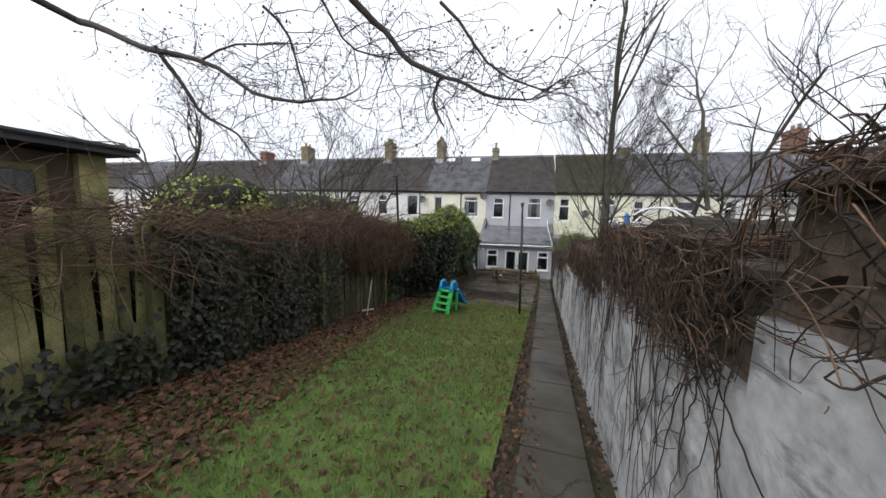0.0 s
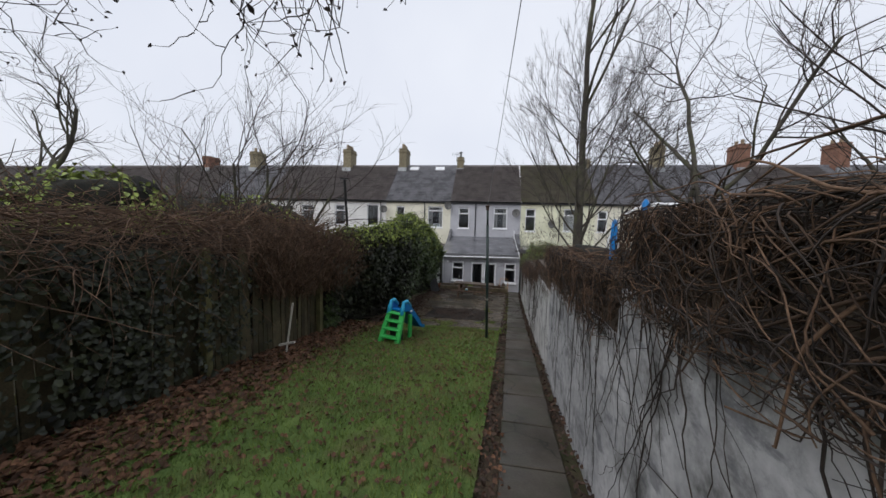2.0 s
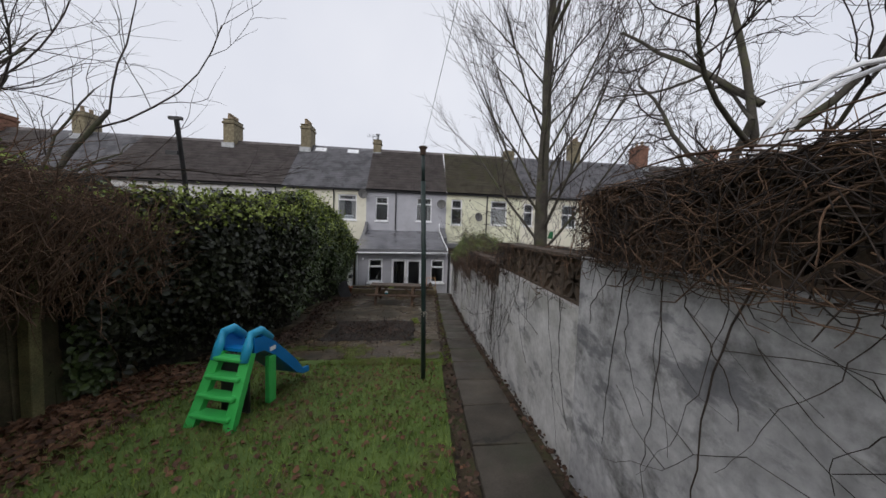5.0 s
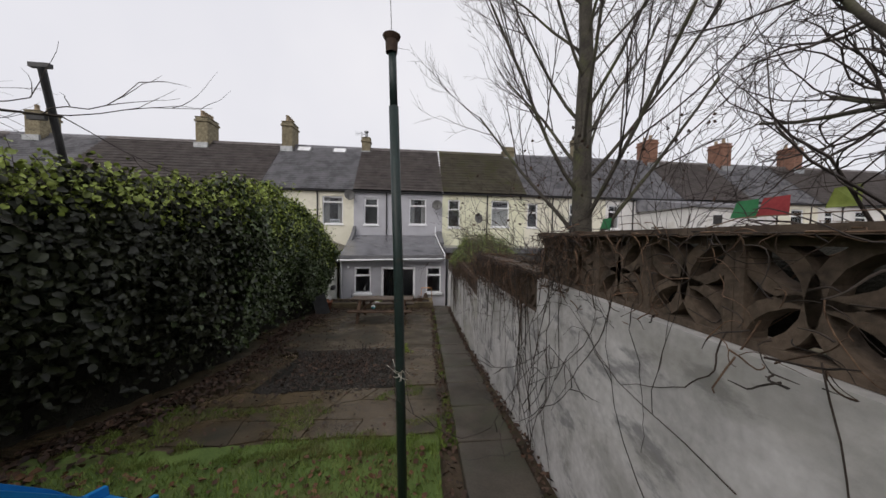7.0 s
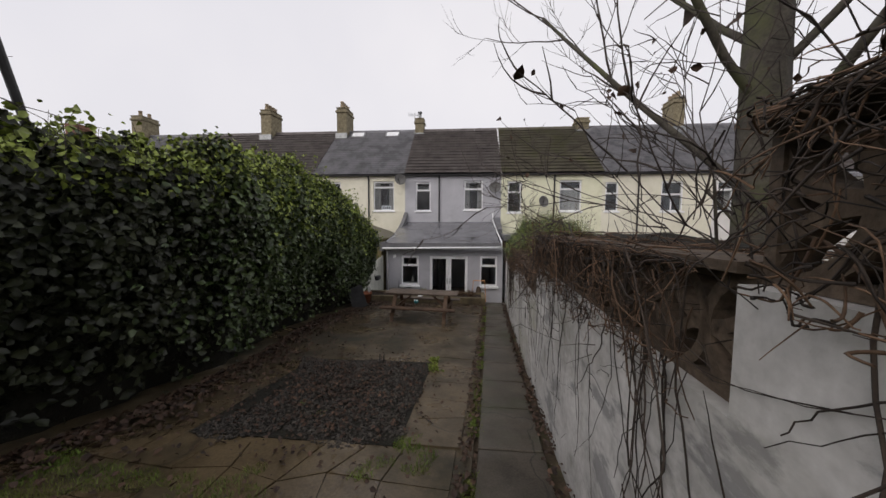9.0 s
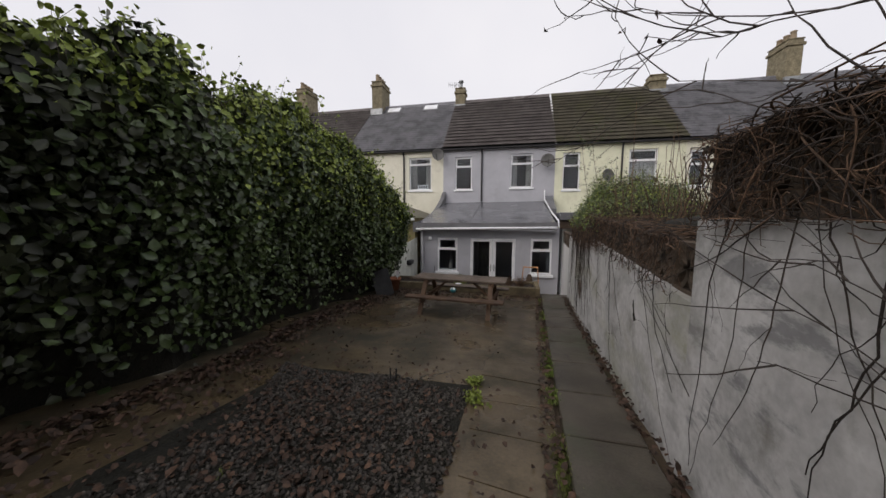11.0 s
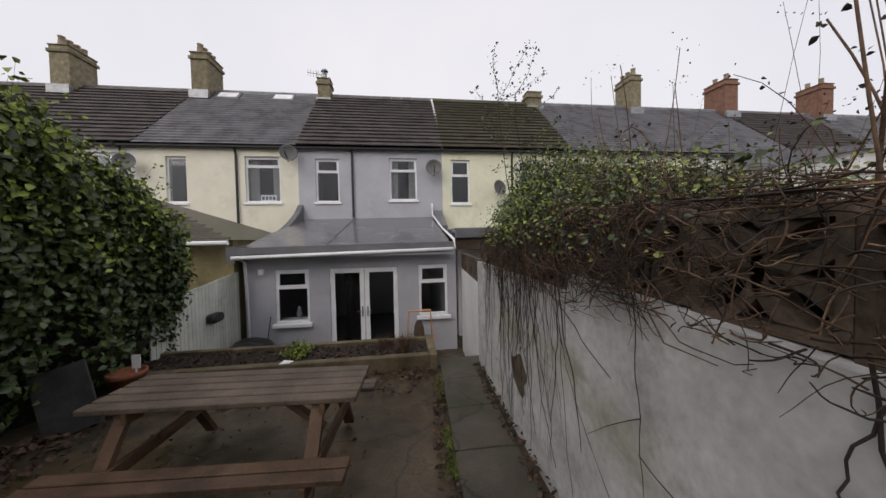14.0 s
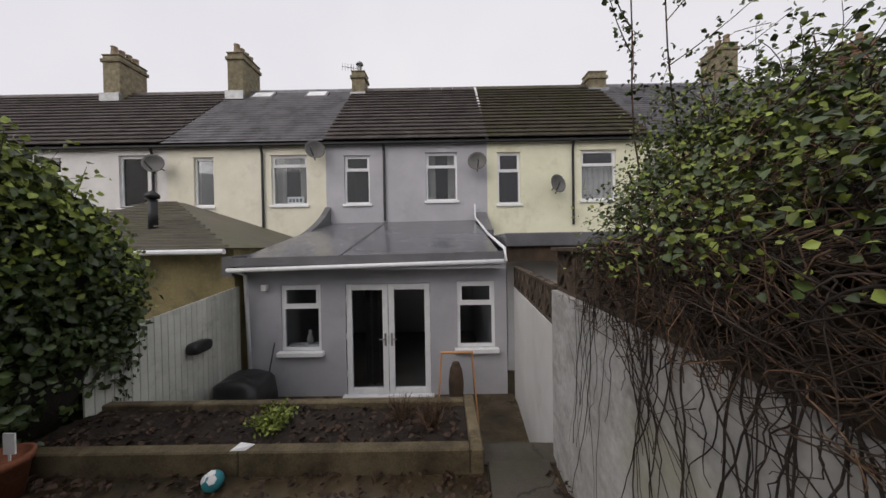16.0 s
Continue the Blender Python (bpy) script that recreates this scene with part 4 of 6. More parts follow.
lathe(bm, ((0.0, 4.1), (0.13, 4.0), (0.13, 3.92), (0.06, 3.92)), (-9.5, 41.0, 0))
part("flue", bm, M["blackp"], nb, "black stove flue", True)

nr = thing("house_extension", "neighbour's flat-roofed back porch with a grey edge", "house")
part("wall", boxes((-1.72, 3.4, 41.3, 44.38, -0.1, 2.7), (3.2, 3.4, 40.3, 41.3, -0.1, 2.7)), M["white"], nr)
part("roof", boxes((-1.98, 3.5, 40.1, 44.38, 2.74, 3.0), bevel=0.015), M["membrane"], nr)
part("beam", boxes((-1.98, 3.5, 40.2, 40.4, 2.45, 2.74)), M["shed"], nr, "dark timber beam under the roof edge")
wing = thing("house_extension", "tall white rendered back wing far along the row", "house")
part("wall", boxes((11.3, 16.6, 40.6, 44.38, -0.1, 5.35)), M["white"], wing)
part("roof", hexa(bmesh.new(), [(11.1, 40.4, 5.3), (16.8, 40.4, 5.3), (16.8, 44.38, 5.3), (11.1, 44.38, 5.3), (11.1, 40.4, 5.42), (16.8, 40.4, 5.42), (16.8, 44.38, 6.15), (11.1, 44.38, 6.15)]), M["slate"], wing)
part("window", boxes((12.7, 13.2, 40.55, 40.6, 4.4, 4.9)), M["blackp"], wing)

# ---- timber fences ----
fence = thing("fence", "mossy vertical board fence with loose gaps", "fence")
# The second list holds the same boards in the darker brown.
board, damp = [], []
for k in range(6):
    bm = boxes((-0.011, 0.011, -0.052, 0.052, -0.1, 1.5 + 0.05 * k), bevel=0.004)
    board.append(mesh_of("board", bm.copy(), M["fence"]))
    damp.append(mesh_of("board", bm, M["fencedark"]))
y = 12.6
while y < 28.0:
    ob = part("board", (damp if y > 21.45 else board)[random.randrange(6)], None, fence)
    ob.matrix_world = pose(-7.55 + random.uniform(-0.015, 0.015), y, gz(y), random.uniform(-2, 2), random.uniform(-1.5, 1.5), random.uniform(-6, 6))
    y += random.uniform(0.104, 0.124)
for k in range(6):
    y = 13.0 + 2.7 * k + 0.25
    part("post", boxes((-7.5, -7.4, y - 0.05, y + 0.05, gz(y) - 0.2, gz(y) + 1.72), bevel=0.006), M["fence"], fence, "greenish square fence post")
    for dz in (0.35, 1.25):
        if k < 5:
            part("rail", beam(bmesh.new(), (-7.6, y, gz(y) + dz), (-7.6, y + 2.7, gz(y + 2.7) + dz), 0.04, 0.08), M["fence"], fence)
wf = thing("fence", "pale painted fence of narrow upright boards", "fence")
y = 37.5
while y < 39.95:
    part("board", boxes((-6.99, -6.965, y, y + 0.092, 0.0, 1.82 + 0.11 * (y - 37.5)), bevel=0.003), M["fencewhite"], wf)
    y += 0.1
for z in (0.4, 1.5):
    part("rail", boxes((-7.04, -6.992, 37.5, 39.95, z, z + 0.08)), M["fencewhite"], wf)

# ---- vegetation ----
R = np.random.default_rng


def wander(start, heading, length, pts, r, jit, droop=0.0, lift=0.0):
    """Strands that wander from start along heading; arrays of strands."""
    n = len(start)
    step = (length / (pts - 1))[:, None]
    p, d = start.copy(), heading / np.linalg.norm(heading, axis=1, keepdims=True)
    out = [p.copy()]
    for _ in range(pts - 1):
        d = d + r.normal(0, jit, (n, 3))
        d[:, 2] += lift - droop
        d /= np.linalg.norm(d, axis=1, keepdims=True)
        p = p + d * step
        out.append(p.copy())
    out = np.stack(out, 1)
    for _ in range(2):
        out[:, 1:-1] = 0.25 * out[:, :-2] + 0.5 * out[:, 1:-1] + 0.25 * out[:, 2:]
    return out


def taper(n, pts, r0, r1, r):
    return (r0 + (r1 - r0) * np.linspace(0, 1, pts))[None, :] * r.uniform(0.5, 1.5, (n, 1))


def blob(name, centre, half, mat, seed, nu=28, nv=14, amp=0.12, freq=2.0):
    """A lumpy closed mass, a rounded box in plan and height."""
    v = []
    for j in range(nv + 1):
        for i in range(nu):
            a, b = i / nu * math.tau, -math.pi / 2 + j / nv * math.pi
            c = Vector((math.cos(b) * math.cos(a), math.cos(b) * math.sin(a), math.sin(b)))
            c = Vector([math.copysign(abs(q) ** 0.55, q) for q in c])
            p = Vector((c.x * half[0], c.y * half[1], c.z * half[2]))
            nn = noise.noise(Vector((p.x * freq + seed, p.y * freq, p.z * freq)))
            v.append(Vector(centre) + p + c * nn * amp)
    f = [(j * nu + i, j * nu + (i + 1) % nu, (j + 1) * nu + (i + 1) % nu, (j + 1) * nu + i) for j in range(nv) for i in range(nu)]
    return raw_mesh(name, v, f, mat, True)


def bumps(y, seed):
    return np.array([noise.noise(Vector((float(q) * 0.9, seed, 0.3))) + 0.5 * noise.noise(Vector((float(q) * 2.3, seed + 5, 0.7))) for q in np.atleast_1d(y)])


# the clipped ivy hedge
HY = np.array([27.2, 28.5, 30.0, 31.5, 33.0, 34.0, 35.2, 36.2, 37.2, 37.9])
HTOP = np.array([3.6, 3.9, 3.95, 4.05, 4.35, 4.45, 4.2, 3.85, 3.4, 2.6])
HFACE = np.array([-7.15, -6.8, -6.4, -6.4, -6.65, -6.75, -6.6, -6.5, -6.45, -6.75])


def hedge_shell(y, u):
    """u from 0 at the foot of the front face, over the shoulder at 0.62, to 1 on the far side of the top."""
    top, face, base = np.interp(y, HY, HTOP), np.interp(y, HY, HFACE), gza(np.minimum(y, 36.9))
    b = np.array([noise.noise(Vector((float(a) * 1.1, float(c) * 3.2, 4.0))) + 0.6 * noise.noise(Vector((float(a) * 2.7, float(c) * 7, 1.0))) for a, c in zip(y, u)])
    s = np.clip(u / 0.62, 0, 1)
    k = np.clip((u - 0.62) / 0.38, 0, 1)
    x = face - 0.5 * (1 - s) ** 1.5 - 0.6 * np.clip((s - 0.6) / 0.4, 0, 1) ** 2 - k * 1.3 + 0.32 * b
    z = base + 0.05 + (top - base - 0.05) * np.where(u < 0.62, s ** 0.95, 1.0) - 0.35 * k ** 2 + 0.3 * b * np.where(u > 0.4, 1, 0.3)
    return x, z


hedge = thing("hedge", "tall dense ivy hedge, dark green with pale tops", "hedge")
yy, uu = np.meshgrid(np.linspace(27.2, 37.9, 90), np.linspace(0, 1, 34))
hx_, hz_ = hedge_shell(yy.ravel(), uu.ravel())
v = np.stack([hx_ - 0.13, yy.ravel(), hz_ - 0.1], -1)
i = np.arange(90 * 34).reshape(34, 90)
# Inner shell, coloured near black for the shade between the leaves.
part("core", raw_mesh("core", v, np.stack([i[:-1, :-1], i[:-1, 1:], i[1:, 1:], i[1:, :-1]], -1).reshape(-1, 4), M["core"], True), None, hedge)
r = R(11)
for nm, count, ulo, uhi, mat, size, lab in (("foliage", 50000, 0.0, 0.72, "ivy", 0.066, "dark glossy ivy leaves"), ("foliage_top", 20000, 0.3, 0.85, "ivytop", 0.052, "yellow-green young leaves")):
    y_ = r.uniform(27.1, 37.95, count) if nm == "foliage" else np.concatenate([r.uniform(27.1, 32, count // 3), r.uniform(32, 37.95, count - count // 3)])
    u_ = ulo + (uhi - ulo) * (r.uniform(0, 1, count) ** 0.52 if nm == "foliage" else r.beta(2.0, 1.4, count))
    if nm == "foliage_top":
        u_ = np.where((y_ < 32) & (u_ < 0.52), u_ + 0.3, u_)
    x_, z_ = hedge_shell(y_, u_)
    c = np.stack([x_, y_, z_], -1) + r.normal(0, 0.085, (count, 3)) + (np.array([0.05, 0, 0.07]) if nm == "foliage_top" else 0)
    nrm = np.stack([np.where(u_ < 0.62, 1.0, 0.1), r.normal(0, 0.2, count), np.where(u_ < 0.62, 0.35, 1.0)], -1) + r.normal(0, 0.75, (count, 3))
    # Leaves before about y 31 take the darker, browner material.
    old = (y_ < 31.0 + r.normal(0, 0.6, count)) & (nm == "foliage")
    tagged(part(nm, leaves(nm, c[~old], nrm[~old], size, M[mat], r), None, hedge, lab), kind="stuff")
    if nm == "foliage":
        tagged(part("foliage_old", leaves("foliage_old", c[old], nrm[old], size, M["ivydull"], r), None, hedge, "dull dark brownish ivy leaves"), kind="stuff")
# the far and near ends of the hedge
for yc, sgn in ((37.9, 1), (27.2, -1)):
    n = 6500
    u_ = r.uniform(0, 0.75, n)
    x_, z_ = hedge_shell(np.full(n, yc), u_)
    c = np.stack([x_ - r.uniform(0, 1.3, n), yc + sgn * r.uniform(-0.15, 0.1, n), gza(np.full(n, 36.0)) + (z_ - 0.91) * r.uniform(0.1, 1, n)], -1)
    if sgn < 0:
        c[:, 2] = gz(27.2) + (z_ - gz(27.2)) * r.uniform(0.1, 1, n)
    tagged(part("foliage_end", leaves("foliage_end", c, np.stack([r.normal(0.4, 0.4, n), np.full(n, sgn * 1.0), r.normal(0.3, 0.4, n)], -1), 0.055, M["ivy"], r), None, hedge), kind="stuff")
# Added near-black masses paint the shaded inside of the hedge ends.
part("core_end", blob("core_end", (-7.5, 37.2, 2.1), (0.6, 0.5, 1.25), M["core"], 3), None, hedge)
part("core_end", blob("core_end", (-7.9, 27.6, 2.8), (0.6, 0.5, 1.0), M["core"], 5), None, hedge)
# loose shoots over the hedge top
n = 480
y_ = r.uniform(27.4, 37.7, n)
st = np.stack([np.interp(y_, HY, HFACE) - r.uniform(0.1, 1.2, n), y_, np.interp(y_, HY, HTOP) - 0.15], -1)
ln = wander(st, np.stack([r.normal(0, 0.4, n), r.normal(0, 0.4, n), np.ones(n)], -1), r.uniform(0.15, 0.6, n), 5, r, 0.25)
tagged(part("shoot_growth", strands("shoot_growth", ln, taper(n, 5, 0.004, 0.002, r), M["twig"]), None, hedge), kind="stuff")
tips = ln[:, 1:].reshape(-1, 3)
tagged(part("shoot_foliage", leaves("shoot_foliage", np.repeat(tips, 2, 0) + r.normal(0, 0.03, (len(tips) * 2, 3)), r.normal(0, 1, (len(tips) * 2, 3)), 0.045, M["ivytop"], r), None, hedge), kind="stuff")

# dead climber heaped along the left fence
climber = thing("climber", "brown leafless climber heaped over the fence top", "climbing plant")
r = R(21)
n = 5200
y_ = 12.5 + 15.2 * r.uniform(0, 1, n)
top = 4.28 + 0.14 * bumps(y_, 2.0) + np.interp(y_, [12, 16, 20, 24, 28], [0.9, 0.65, 0.15, 0.05, -0.15])
x_ = -7.5 - r.uniform(-0.32, 1.0, n)
z_ = top - 0.5 * r.uniform(0, 1, n) ** 1.8 - 0.5 * np.clip(-7.35 + 0 * x_ - 0 - x_, -1, 0) * 0 - 0.25 * np.abs(x_ + 7.9)
ln = wander(np.stack([x_, y_, z_], -1), np.stack([r.normal(0.25, 0.5, n), r.choice([-1, 1], n) * r.uniform(0.4, 1, n), r.normal(0.0, 0.25, n)], -1), r.uniform(0.35, 1.2, n), 9, r, 0.24, droop=0.05)
tagged(part("tangle", strands("tangle", ln, taper(n, 9, 0.0052, 0.002, r), M["vine"]), None, climber), kind="stuff")
n = 170
y_ = r.uniform(12.5, 27.8, n)
st = np.stack([np.full(n, -7.4) + r.uniform(-0.06, 0.15, n), y_, gza(y_) + r.uniform(1.2, 1.9, n)], -1)
ln = wander(st, np.stack([r.normal(0.1, 0.2, n), r.normal(0, 0.35, n), -np.ones(n)], -1), r.uniform(0.3, 1.3, n), 9, r, 0.2)
tagged(part("hanging_tangle", strands("hanging_tangle", ln, taper(n, 9, 0.006, 0.002, r), M["vine"]), None, climber), kind="stuff")
# Filler under the climber, its shade put into a near-black colour.
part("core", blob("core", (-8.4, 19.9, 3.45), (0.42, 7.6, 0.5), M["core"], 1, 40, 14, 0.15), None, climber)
# ivy patches on the fence
n = 3900
y_ = np.concatenate([r.normal(21.85, 0.26, 1500), r.normal(23.05, 0.3, 1500), r.normal(24.2, 0.35, 500), r.normal(20.6, 0.3, 200), r.normal(21.1, 0.2, 200)])
hi_ = np.where(np.arange(n) < 3500, 1.65, 0.6)
c = np.stack([-7.45 + r.uniform(-0.03, 0.17, n), y_, gza(y_) + r.beta(1.4, 1.2, n) * hi_], -1)
tagged(part("ivy_foliage", leaves("ivy_foliage", c, np.stack([np.ones(n), r.normal(0, 0.4, n), r.normal(0.4, 0.4, n)], -1), 0.055, M["ivydull"], r), None, climber, "dark ivy leaves on the boards"), kind="stuff")
# a brown thicket behind the trampoline
thicket = thing("bush", "dense brown leafless thicket behind the trampoline", "bush")
n = 2600
st = np.stack([r.uniform(-1.75, -0.3, n), r.uniform(24.9, 25.9, n), r.uniform(2.6, 3.9, n)], -1)
ln = wander(st, np.stack([r.normal(0, 0.5, n), r.normal(0, 0.5, n), np.ones(n)], -1), r.uniform(0.3, 0.8, n), 8, r, 0.24)
ln[:, :, 2] = np.minimum(ln[:, :, 2], 4.3 + 0.25 * r.uniform(0, 1, (n, 1)) ** 3)
tagged(part("tangle", strands("tangle", ln, taper(n, 8, 0.006, 0.002, r), M["vine"]), None, thicket), kind="stuff")
# Near-black filler painted as the shaded middle of the thicket.
part("core", blob("core", (-1.0, 25.4, 3.0), (0.7, 0.45, 1.0), M["core"], 23, amp=0.25), None, thicket)
# the denser brown bush before the hedge
bush = thing("bush", "dense leafless brown bush beside the hedge", "bush")
n = 3600
y_ = r.uniform(25.0, 27.9, n)
st = np.stack([-7.5 + r.normal(0, 0.22, n), y_, gza(y_) + r.uniform(0.9, 1.7, n)], -1)
ln = wander(st, np.stack([r.normal(0.1, 0.45, n), r.normal(0, 0.45, n), np.ones(n)], -1), r.uniform(0.3, 0.95, n), 8, r, 0.2)
tagged(part("tangle", strands("tangle", ln, taper(n, 8, 0.006, 0.002, r), M["vine"]), None, bush), kind="stuff")
# Near-black filler for the shade within the bush.
part("core", blob("core", (-8.05, 26.4, 2.9), (0.4, 1.5, 0.8), M["core"], 8), None, bush)

# dead climber over the blocks of the garden wall
def BLK(y):
    """Height of the top of the white wall."""
    y = np.atleast_1d(y)
    k = np.clip(np.searchsorted([a for a, _ in WALL], y) - 1, 0, len(WALL) - 2)
    ya, yb = np.array([a for a, _ in WALL])[k], np.array([a for a, _ in WALL])[k + 1]
    return np.array([z for _, z in WALL])[k] + np.array([SLOPE.get(a, 0.0) for a in ya.ravel()]).reshape(ya.shape) * (np.clip(y, ya, yb) - (ya + yb) / 2)


HUMP = lambda y: np.interp(y, [12, 17.5, 19, 20.5, 22.5, 24, 25.4, 26, 28, 28.6, 30.5, 31.5, 34, 34.6, 37], [0.0, 0.0, 0.06, 0.1, 0.08, 0.05, 0.04, 0.0, 0.0, 0.02, 0.0, 0.0, 0.0, 0.05, 0.05])
wc = thing("climber", "brown leafless climber tangled over the garden wall", "climbing plant")
r = R(31)
n = 12300
y_ = np.concatenate([r.uniform(17.8, 20.25, 1000), r.uniform(20.3, 25.6, 5600), r.uniform(20.2, 20.9, 300), r.uniform(25.7, 28.1, 500), r.uniform(27.3, 28.1, 500), r.uniform(30.2, 31.05, 300), r.uniform(28.2, 31.0, 1500), r.uniform(31.2, 34.2, 1700), r.uniform(34.4, 36.2, 400), r.uniform(25.2, 25.66, 500)])
bt, hp = BLK(y_) + 0.36, HUMP(y_)
q = r.uniform(0, 1, n)
side = r.uniform(0, 1, n) < 0.45
x_ = wall_x(y_) + np.where(side, r.uniform(-0.14, 0.0, n), r.uniform(-0.05, 0.75, n))
z_ = np.where(side, bt - 0.5 * q + 0.1, bt + hp * (1 - q ** 1.5) * (1 + 0.4 * bumps(y_, 9.0)))
ln = wander(np.stack([x_, y_, z_], -1), np.stack([r.normal(-0.1, 0.4, n), r.choice([-1, 1], n) * r.uniform(0.3, 1, n), r.normal(-0.03, 0.35, n)], -1), r.uniform(0.12, 0.55, n), 9, r, 0.38, droop=0.05)
bare = ((y_ > 25.68) & (y_ < 28.12)) | ((y_ > 31.1) & (y_ < 34.3))
ln[bare] = ln[bare][:, :1] + 0.55 * (ln[bare] - ln[bare][:, :1])
bay = np.searchsorted([a for a, _ in WALL], ln[:, :, 1].ravel()).reshape(n, 9)
ln = ln[(bay.max(1) == bay.min(1)) | (np.arange(n) < 1000)]
n = len(ln)
cap = BLK(ln[:, :, 1].ravel()).reshape(n, 9)
ln[:, :, 2] = np.clip(ln[:, :, 2], cap - np.where(np.abs(ln[:, :1, 1] - 25.5) < 0.17, 0.3, 0.12) * r.uniform(0, 1, (n, 1)) ** 3, cap + 0.36 + HUMP(ln[:, :, 1]) + 0.07 * r.uniform(0, 1, (n, 1)) ** 5)
ln[:, :, 0] = np.maximum(ln[:, :, 0], wall_x(ln[:, :, 1]) - r.uniform(0.04, 0.15, (n, 1)))
low = (ln[:, :, 2] < (BLK(ln[:, :, 1].ravel()).reshape(n, 9) + 0.45)) & (ln[:, :, 0] > wall_x(ln[:, :, 1]) - 0.02) & (ln[:, :, 0] < wall_x(ln[:, :, 1]) + 0.24)
ln[:, :, 0] = np.where(low, wall_x(ln[:, :, 1]) - 0.03, ln[:, :, 0])
ln[:1000, :, 0] = np.maximum(ln[:1000, :, 0], wall_x(ln[:1000, :, 1]) - 0.06)
tagged(part("tangle", strands("tangle", ln[::2], taper(len(ln[::2]), 9, 0.0027, 0.0013, r), M["vine"]), None, wc), kind="stuff")
# Every second strand takes the darker colour.
tagged(part("dark_tangle", strands("dark_tangle", ln[1::2], taper(len(ln[1::2]), 9, 0.0027, 0.0013, r), M["vinedark"]), None, wc, "darker stems of the climber"), kind="stuff")
# long stout arching stems
n = 385
y_ = np.concatenate([r.uniform(20.4, 25.4, 250), r.uniform(28.3, 31.0, 80), r.uniform(25.7, 27.2, 5), r.uniform(31.2, 34.1, 50)])
st = np.stack([wall_x(y_) + r.uniform(0.0, 0.5, n), y_, BLK(y_) + 0.36 + HUMP(y_) * r.uniform(0.2, 1.0, n)], -1)
ln = wander(st, np.stack([r.normal(-0.2, 0.25, n), r.choice([-1, 1], n) * 1.0, r.uniform(-0.05, 0.15, n)], -1), r.uniform(0.4, 1.3, n), 12, r, 0.2, droop=0.06)
ln[:, :, 2] = np.clip(ln[:, :, 2], BLK(ln[:, :, 1].ravel()).reshape(n, 12) - np.where(ln[:, :, 1] > 31.1, 0.02, 0.12), BLK(ln[:, :, 1].ravel()).reshape(n, 12) + 0.42 + 1.3 * HUMP(ln[:, :, 1]))
ln[:, :, 0] = np.maximum(ln[:, :, 0], wall_x(ln[:, :, 1]) - 0.09)
tagged(part("arching_tangle", strands("arching_tangle", ln, taper(n, 12, 0.004, 0.002, r), M["vine"], 5), None, wc), kind="stuff")
# bare stems hanging on the white face
n = 209
y_ = np.concatenate([r.uniform(20.25, 22.6, 55), r.uniform(22.6, 24.5, 25), r.uniform(24.5, 28.1, 16), r.normal(28.5, 0.15, 10), r.uniform(28.3, 31.0, 22), r.uniform(31.4, 33.5, 5), r.normal(34.9, 0.35, 34), r.uniform(34.4, 36.4, 42)])
tz = BLK(y_) + 0.05
st = np.stack([wall_x(y_) - 0.012, y_, tz], -1)
L = np.minimum(r.gamma(3.0, 0.34, n), tz - gza(y_) - 0.02)
pts = 16
ln = np.repeat(st[:, None], pts, 1)
s = np.linspace(0, 1, pts)[None]
ln[:, :, 2] -= L[:, None] * s
ln[:, :, 1] += np.cumsum(np.cumsum(r.normal(0, 0.008, (n, pts)), 1), 1) + np.cumsum(r.normal(0, 0.012, (n, pts)), 1) + r.normal(0, 0.16, (n, 1)) * s
ln[:, :, 0] = wall_x(ln[:, :, 1]) - 0.012 - np.abs(r.normal(0, 0.003, (n, pts)))
tagged(part("hanging_tangle", strands("hanging_tangle", ln, taper(n, pts, 0.003, 0.0013, r), M["vinedark"], 5), None, wc), kind="stuff")
n = 90
k = r.integers(0, 209, n)
st = ln[k, r.integers(2, 12, n)]
l2 = wander(st, np.stack([np.full(n, -0.05), r.normal(0, 1, n), r.normal(-0.2, 0.6, n)], -1), r.uniform(0.1, 0.6, n), 8, r, 0.22)
l2[:, :, 0] = wall_x(l2[:, :, 1]) - 0.012 - np.abs(r.normal(0, 0.008, (n, 8)))
tagged(part("side_growth", strands("side_growth", l2, taper(n, 8, 0.002, 0.001, r), M["vinedark"], 4), None, wc), kind="stuff")
# Added near-black filler behind blocks and stems, painted as dark depth.
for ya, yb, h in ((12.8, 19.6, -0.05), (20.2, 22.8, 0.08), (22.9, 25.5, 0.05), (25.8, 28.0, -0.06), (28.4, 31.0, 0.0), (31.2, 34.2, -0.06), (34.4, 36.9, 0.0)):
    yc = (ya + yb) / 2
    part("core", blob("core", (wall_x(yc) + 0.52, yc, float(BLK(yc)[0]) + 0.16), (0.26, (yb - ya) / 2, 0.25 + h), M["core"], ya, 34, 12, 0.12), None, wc)


